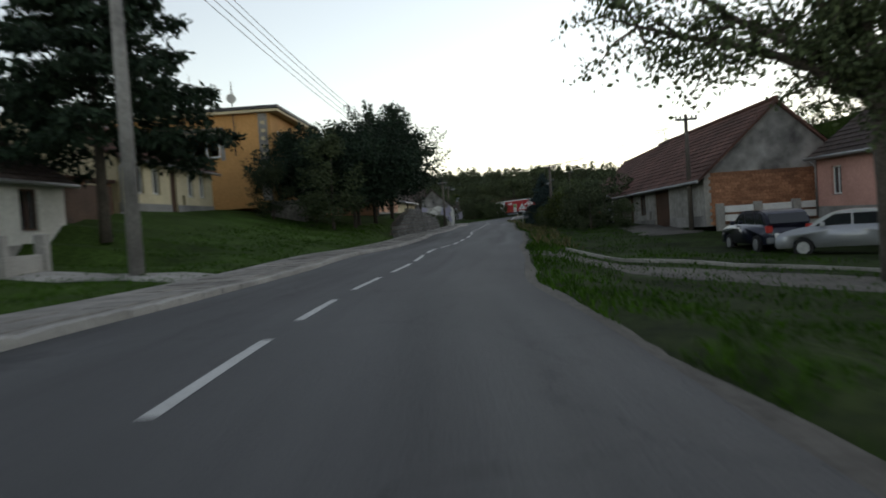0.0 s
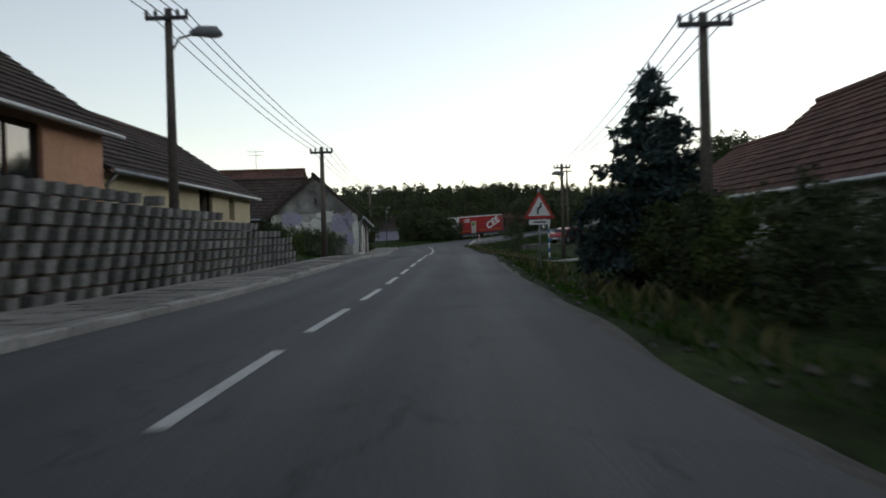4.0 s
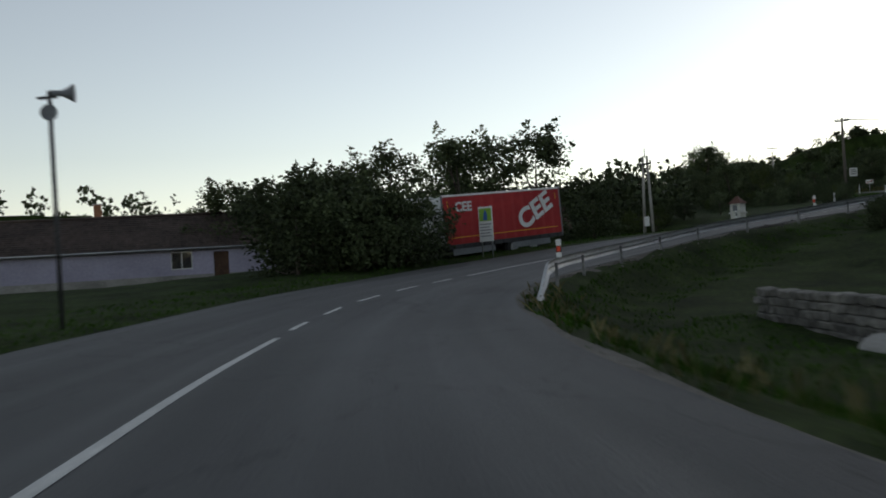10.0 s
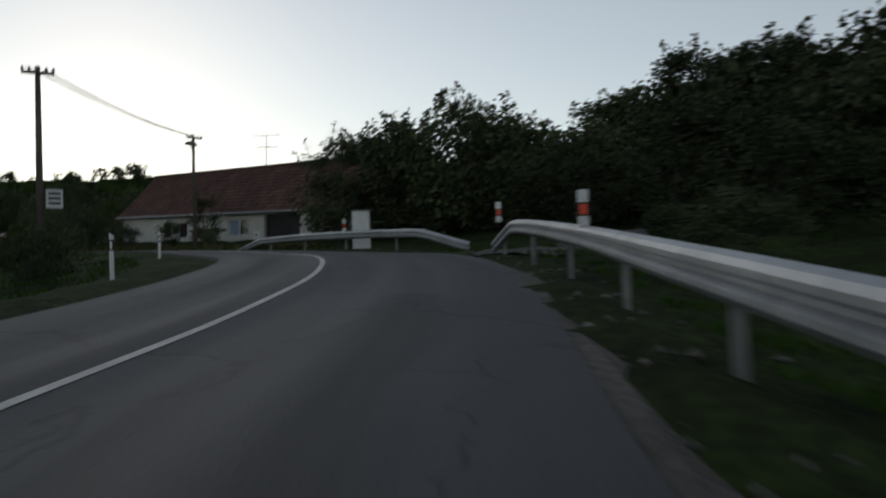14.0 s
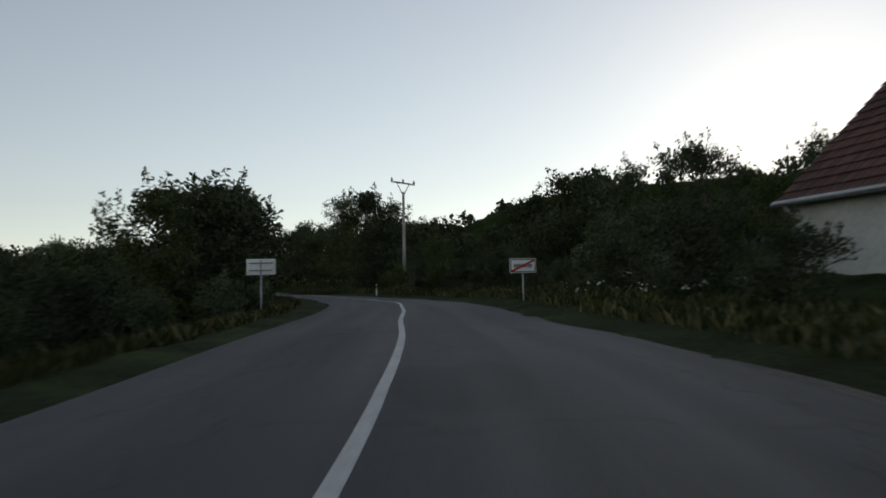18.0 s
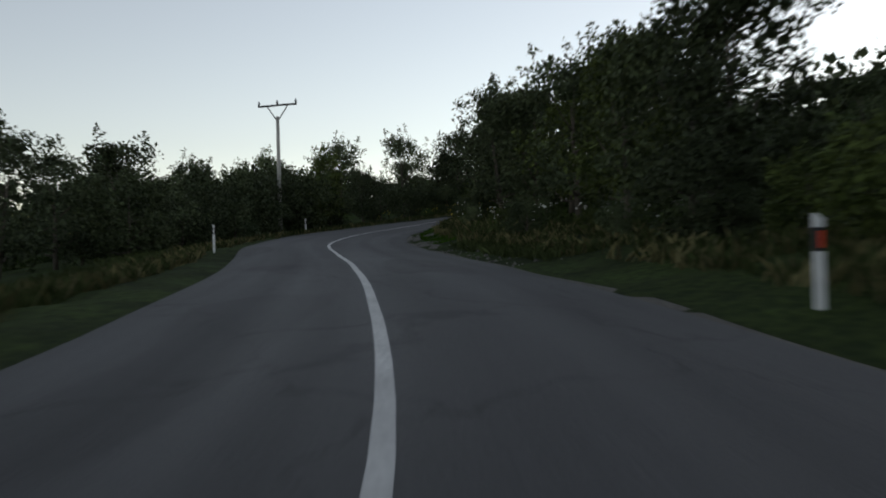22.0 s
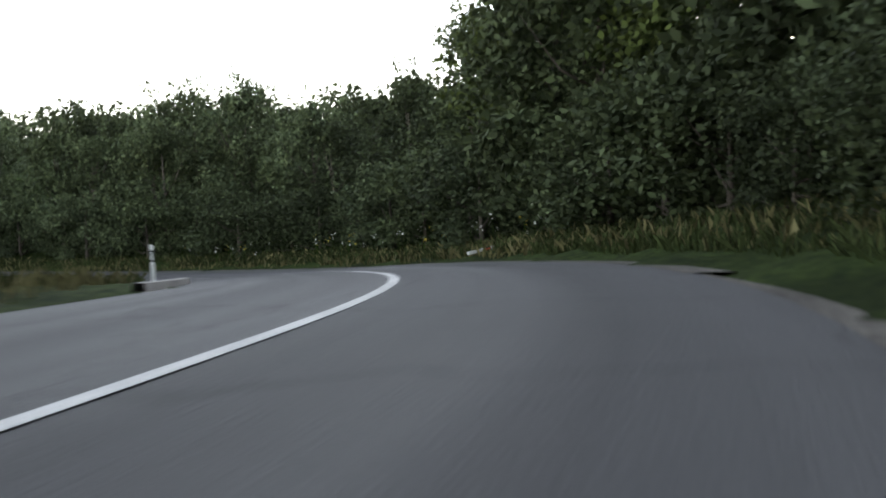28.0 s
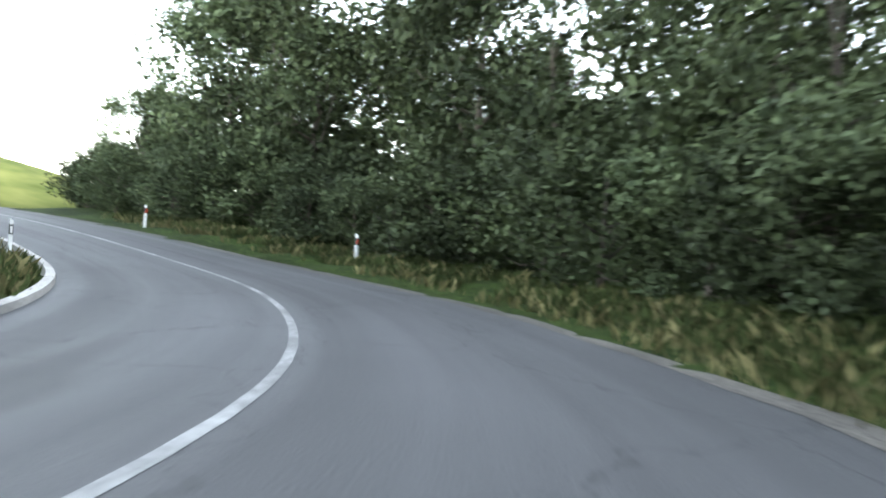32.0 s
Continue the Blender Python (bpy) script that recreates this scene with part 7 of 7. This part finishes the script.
# ---- field-stone wall and ditch beside the lawn ----
def stone_wall(label, at_s, at_r, to_s, to_r, high, rows, seed):
    w = thing("stone_wall", label, "stone wall", beside(at_s, at_r), kind="structure")
    inv = w.matrix_basis.inverted()
    a, b = on_road(at_s, at_r), on_road(to_s, to_r)
    rng = random.Random(seed)
    stones = []
    for k in range(5):
        bm = boxed(-0.5, 0.5, -0.5, 0.5, -0.5, 0.5)
        for v in bm.verts:
            v.co += Vector((rng.uniform(-0.1, 0.1), rng.uniform(-0.12, 0.12), rng.uniform(-0.1, 0.1)))
        bmesh.ops.bevel(bm, geom=list(bm.edges), offset=0.12, segments=1, affect="EDGES")
        me = bpy.data.meshes.new("stone")
        bm.to_mesh(me)
        bm.free()
        me.materials.append(STONE)
        stones.append(me)
    long = (b - a).length
    turn = math.degrees(math.atan2((b - a).y, (b - a).x))
    z0 = min(drop_to_ground(a.x, a.y), drop_to_ground(b.x, b.y)) - 0.1
    for row in range(rows):
        x = rng.uniform(0, 0.2)
        while x < long:
            wide = rng.uniform(0.2, 0.42)
            p = a.lerp(b, (x + wide / 2) / long)
            part("stone", rng.choice(stones), None, w, "", inv @ pose(p.x, p.y, z0 + high * (row + 0.5) / rows, rng.uniform(-4, 4), rng.uniform(-4, 4), turn) @ Matrix.Diagonal((wide, 0.36, high / rows * 1.04, 1)))
            x += wide
    return w


stone_wall("low dark field-stone wall along the ditch", 152.5, 10.2, 151.0, 24.0, 1.1, 6, 5)
stone_wall("low dark field-stone wall beside the stream bed", 152.5, 10.0, 159.0, 9.0, 0.9, 5, 6)
pipe = thing("culvert", "round concrete culvert mouth in the ditch bank", "culvert", beside(150.5, 9.6, 0, -0.5))
bm = bmesh.new()
tube(bm, [(0, -0.1, 0.3), (0, 1.4, 0.3)], [0.42, 0.42], 18)
part("pipe", bm, CONCRETE, pipe)
# black disc on the closed pipe end paints the shade inside
part("mouth", tubed([(0, -0.11, 0.3), (0, -0.104, 0.3)], [0.34, 0.34], 18), BLACK, pipe, "opening with its shade painted black")

# ---- shed and hut on the slope ----
shed = thing("lean_to_shed", "open dark wooden lean-to shed with a pale roof edge", "shed", beside(214.0, 19.0, -60))
for x in (0.0, 2.4, 4.8):
    part("post", boxed(x - 0.06, x + 0.06, -0.06, 0.06, -0.5, 2.0), WOOD, shed)
    part("post", boxed(x - 0.06, x + 0.06, 2.34, 2.46, -0.5, 2.5), WOOD, shed)
part("roof", boxed(-0.3, 5.1, -0.4, 2.8, 0, 0.07), GREY_PAINT, shed, "corrugated roof sheet", pose(0, 0, 2.05, 10))
part("back_wall", boxed(0, 4.8, 2.4, 2.44, -0.3, 2.4), WOOD_BROWN, shed)
house("hut", "small grey garden hut with dark roof on the slope", beside(206.0, 26.0, -40), 3.2, 2.6, 2.1, 3.0, PLASTER_GREY, ROOF_DARK, front=(("w", 1.6, 0.9, 0.8, 0.8),), plinth=0.0, category="hut")
meter = thing("meter_cabinet", "white electricity meter cabinet beside the cottage wall", "meter cabinet", beside(220.5, 5.1, -30))
part("body", boxed(-0.35, 0.35, -0.2, 0.2, -0.1, 1.55, 0.02), WHITE, meter)
part("door", boxed(-0.3, 0.3, -0.215, -0.2, 0.6, 1.45, 0.005), WHITE, meter)
part("lid", boxed(-0.39, 0.39, -0.24, 0.24, 1.55, 1.6, 0.01), GREY_PAINT, meter)


# ---- bare bricks of the grey house's end wall ----
brick = bpy.data.meshes.new("brick")
bm = boxed(-0.14, 0.14, -0.012, 0.03, -0.065, 0.065, 0.006)
bm.to_mesh(brick)
bm.free()
brick.materials.append(BRICK)
rb = random.Random(12)
for row in range(15):
    for k in range(23):
        y = 0.35 + k * 0.295 + (row % 2) * 0.145
        if y < 6.7 and rb.random() < 0.96:
            part("brick", brick, None, brick_house, "", pose(19.4 - 0.004, y, 0.12 + row * 0.148, 0, rb.uniform(-1.5, 1.5), 90))

# ---- yard fence of grey posts and white boards beside the brick wall ----
fence = thing("yard_fence", "low fence of grey block posts and white boards", "fence", beside(40.0, 12.0, 0))
for k in range(5):
    part("fence_post", boxed(k * 1.7 - 0.17, k * 1.7 + 0.17, -0.17, 0.17, -0.3, 1.25, 0.02), CONCRETE, fence, "rough grey block post")
for k in range(4):
    for z in (0.42, 0.82):
        part("board", boxed(k * 1.7 + 0.2, k * 1.7 + 1.5, -0.02, 0.02, z, z + 0.3, 0.005), WHITE, fence, "white board")
    part("fence_base", boxed(k * 1.7 + 0.17, k * 1.7 + 1.53, -0.1, 0.1, -0.3, 0.28, 0.01), CONCRETE, fence)

# ---- yard tracks on the right: gravel with a pale kerb ----
def slanted_strip(name, label, a, b, w0, w1, up, material, category):
    """A flat strip from one place to another, following the ground."""
    pa, pb = on_road(*a), on_road(*b)
    side = Vector((-(pb - pa).y, (pb - pa).x, 0)).normalized()
    v, f = [], []
    n = max(3, int((pb - pa).length / 0.5))
    for k in range(n + 1):
        t = k / n
        w = w0 + (w1 - w0) * t
        for m in range(5):
            q = pa.lerp(pb, t) + side * w * (m / 4 - 0.5)
            v.append((q.x, q.y, drop_to_ground(q.x, q.y) + (up if 0 < m < 4 else (up if up > 0.06 else -0.03))))
    f = [(k * 5 + m, k * 5 + m + 1, (k + 1) * 5 + m + 1, (k + 1) * 5 + m) for k in range(n) for m in range(4)]
    if up > 0.06:
        low = len(v)
        v += [(x, y, z - 0.3) for x, y, z in v]
        f += [(k * 5, (k + 1) * 5, low + (k + 1) * 5, low + k * 5) for k in range(n)] + [(k * 5 + 4, low + k * 5 + 4, low + (k + 1) * 5 + 4, (k + 1) * 5 + 4) for k in range(n)]
    return tagged(new(name, mesh_of(name, v, f, material)), label, category, kind="structure")


slanted_strip("yard_track", "bare gravel yard track meeting the road", (24.0, 3.2), (12.0, 13.5), 4.2, 4.0, 0.03, GRAVEL, "track")
slanted_strip("track_kerb", "pale concrete kerb along the yard track", (27.0, 4.4), (18.0, 15.0), 0.16, 0.16, 0.1, CONCRETE, "kerb")
slanted_strip("house_forecourt", "bare gravel forecourt before the grey house", (50.0, 9.8), (40.0, 9.8), 3.2, 3.2, 0.03, GRAVEL, "forecourt")
slanted_strip("yard_entrance", "concrete slab bridge over the ditch at a yard entrance", (96.3, 3.4), (96.8, 12.0), 3.6, 3.4, 0.07, CONCRETE, "entrance")
slanted_strip("side_lane", "narrow gravel side lane climbing away from the road", (207.5, 4.0), (213.0, 13.0), 3.6, 2.6, 0.03, GRAVEL, "lane")
slanted_strip("driveway_left", "pale concrete driveway across the lawn", (146.0, -4.6), (160.0, -24.0), 3.0, 3.0, 0.03, CONCRETE, "driveway")
slanted_strip("cottage_forecourt", "dark gravel pull-in before the cottage", (232.0, 4.2), (243.0, 5.6), 2.4, 1.6, 0.03, GRAVEL, "forecourt")
slanted_strip("driveway_near", "pale concrete driveway slab beside the lawn", (20.0, -4.5), (22.0, -12.0), 3.2, 3.2, 0.04, CONCRETE, "driveway")


def roof_aerial(x, y, z, high, label):
    """A thin television aerial on a roof ridge."""
    a = thing("roof_aerial", label, "aerial", pose(x, y, z))
    part("mast", tubed([(0, 0, -0.4), (0, 0, high)], [0.022, 0.018], 6), STEEL_DARK, a)
    for q in (0.95, 0.75):
        part("boom", tubed([(-0.7, 0, high * q), (0.7, 0, high * q)], [0.014, 0.014], 5), STEEL_DARK, a)
        for k in range(6):
            part("rod", tubed([(-0.65 + k * 0.26, -0.3, high * q), (-0.65 + k * 0.26, 0.3, high * q)], [0.009, 0.009], 4), STEEL_DARK, a)


for s, right, up, high in ((63.0, 14.2, 5.35, 1.1), (130.7, -15.0, 7.4, 1.6), (120.0, 19.8, 6.4, 1.3)):
    p = on_road(s, right, up)
    roof_aerial(p.x, p.y, p.z, high, "thin grey television aerial on a roof ridge")

# loose stones and gravel lumps on the verge of the climb
rs = random.Random(44)
lump = bpy.data.meshes.new("loose_stones")
v, f = [], []
for _ in range(900):
    s = rs.choice((rs.uniform(300, 350), rs.uniform(60, 120), rs.uniform(168, 230)))
    r = right_edge(s) + 0.1 + abs(rs.gauss(0, 0.45))
    p = on_road(s, r)
    z = max(drop_to_ground(p.x, p.y), p.z - 0.09)
    q = rs.uniform(0.015, 0.06)
    i = len(v)
    for a, b, c in ((1, 0, 0), (0, 1, 0), (-1, 0, 0), (0, -1, 0), (0, 0, 0.8), (0, 0, -0.8)):
        k = q * rs.uniform(0.7, 1.3)
        v.append((p.x + a * k, p.y + b * k, z + c * k + q * 0.3))
    f += [(i, i + 1, i + 4), (i + 1, i + 2, i + 4), (i + 2, i + 3, i + 4), (i + 3, i, i + 4), (i + 1, i, i + 5), (i + 2, i + 1, i + 5), (i + 3, i + 2, i + 5), (i, i + 3, i + 5)]
tagged(new("loose_stones", mesh_of("loose_stones", v, f, STONE)), "loose grey stones scattered along the verge", "gravel", kind="stuff")
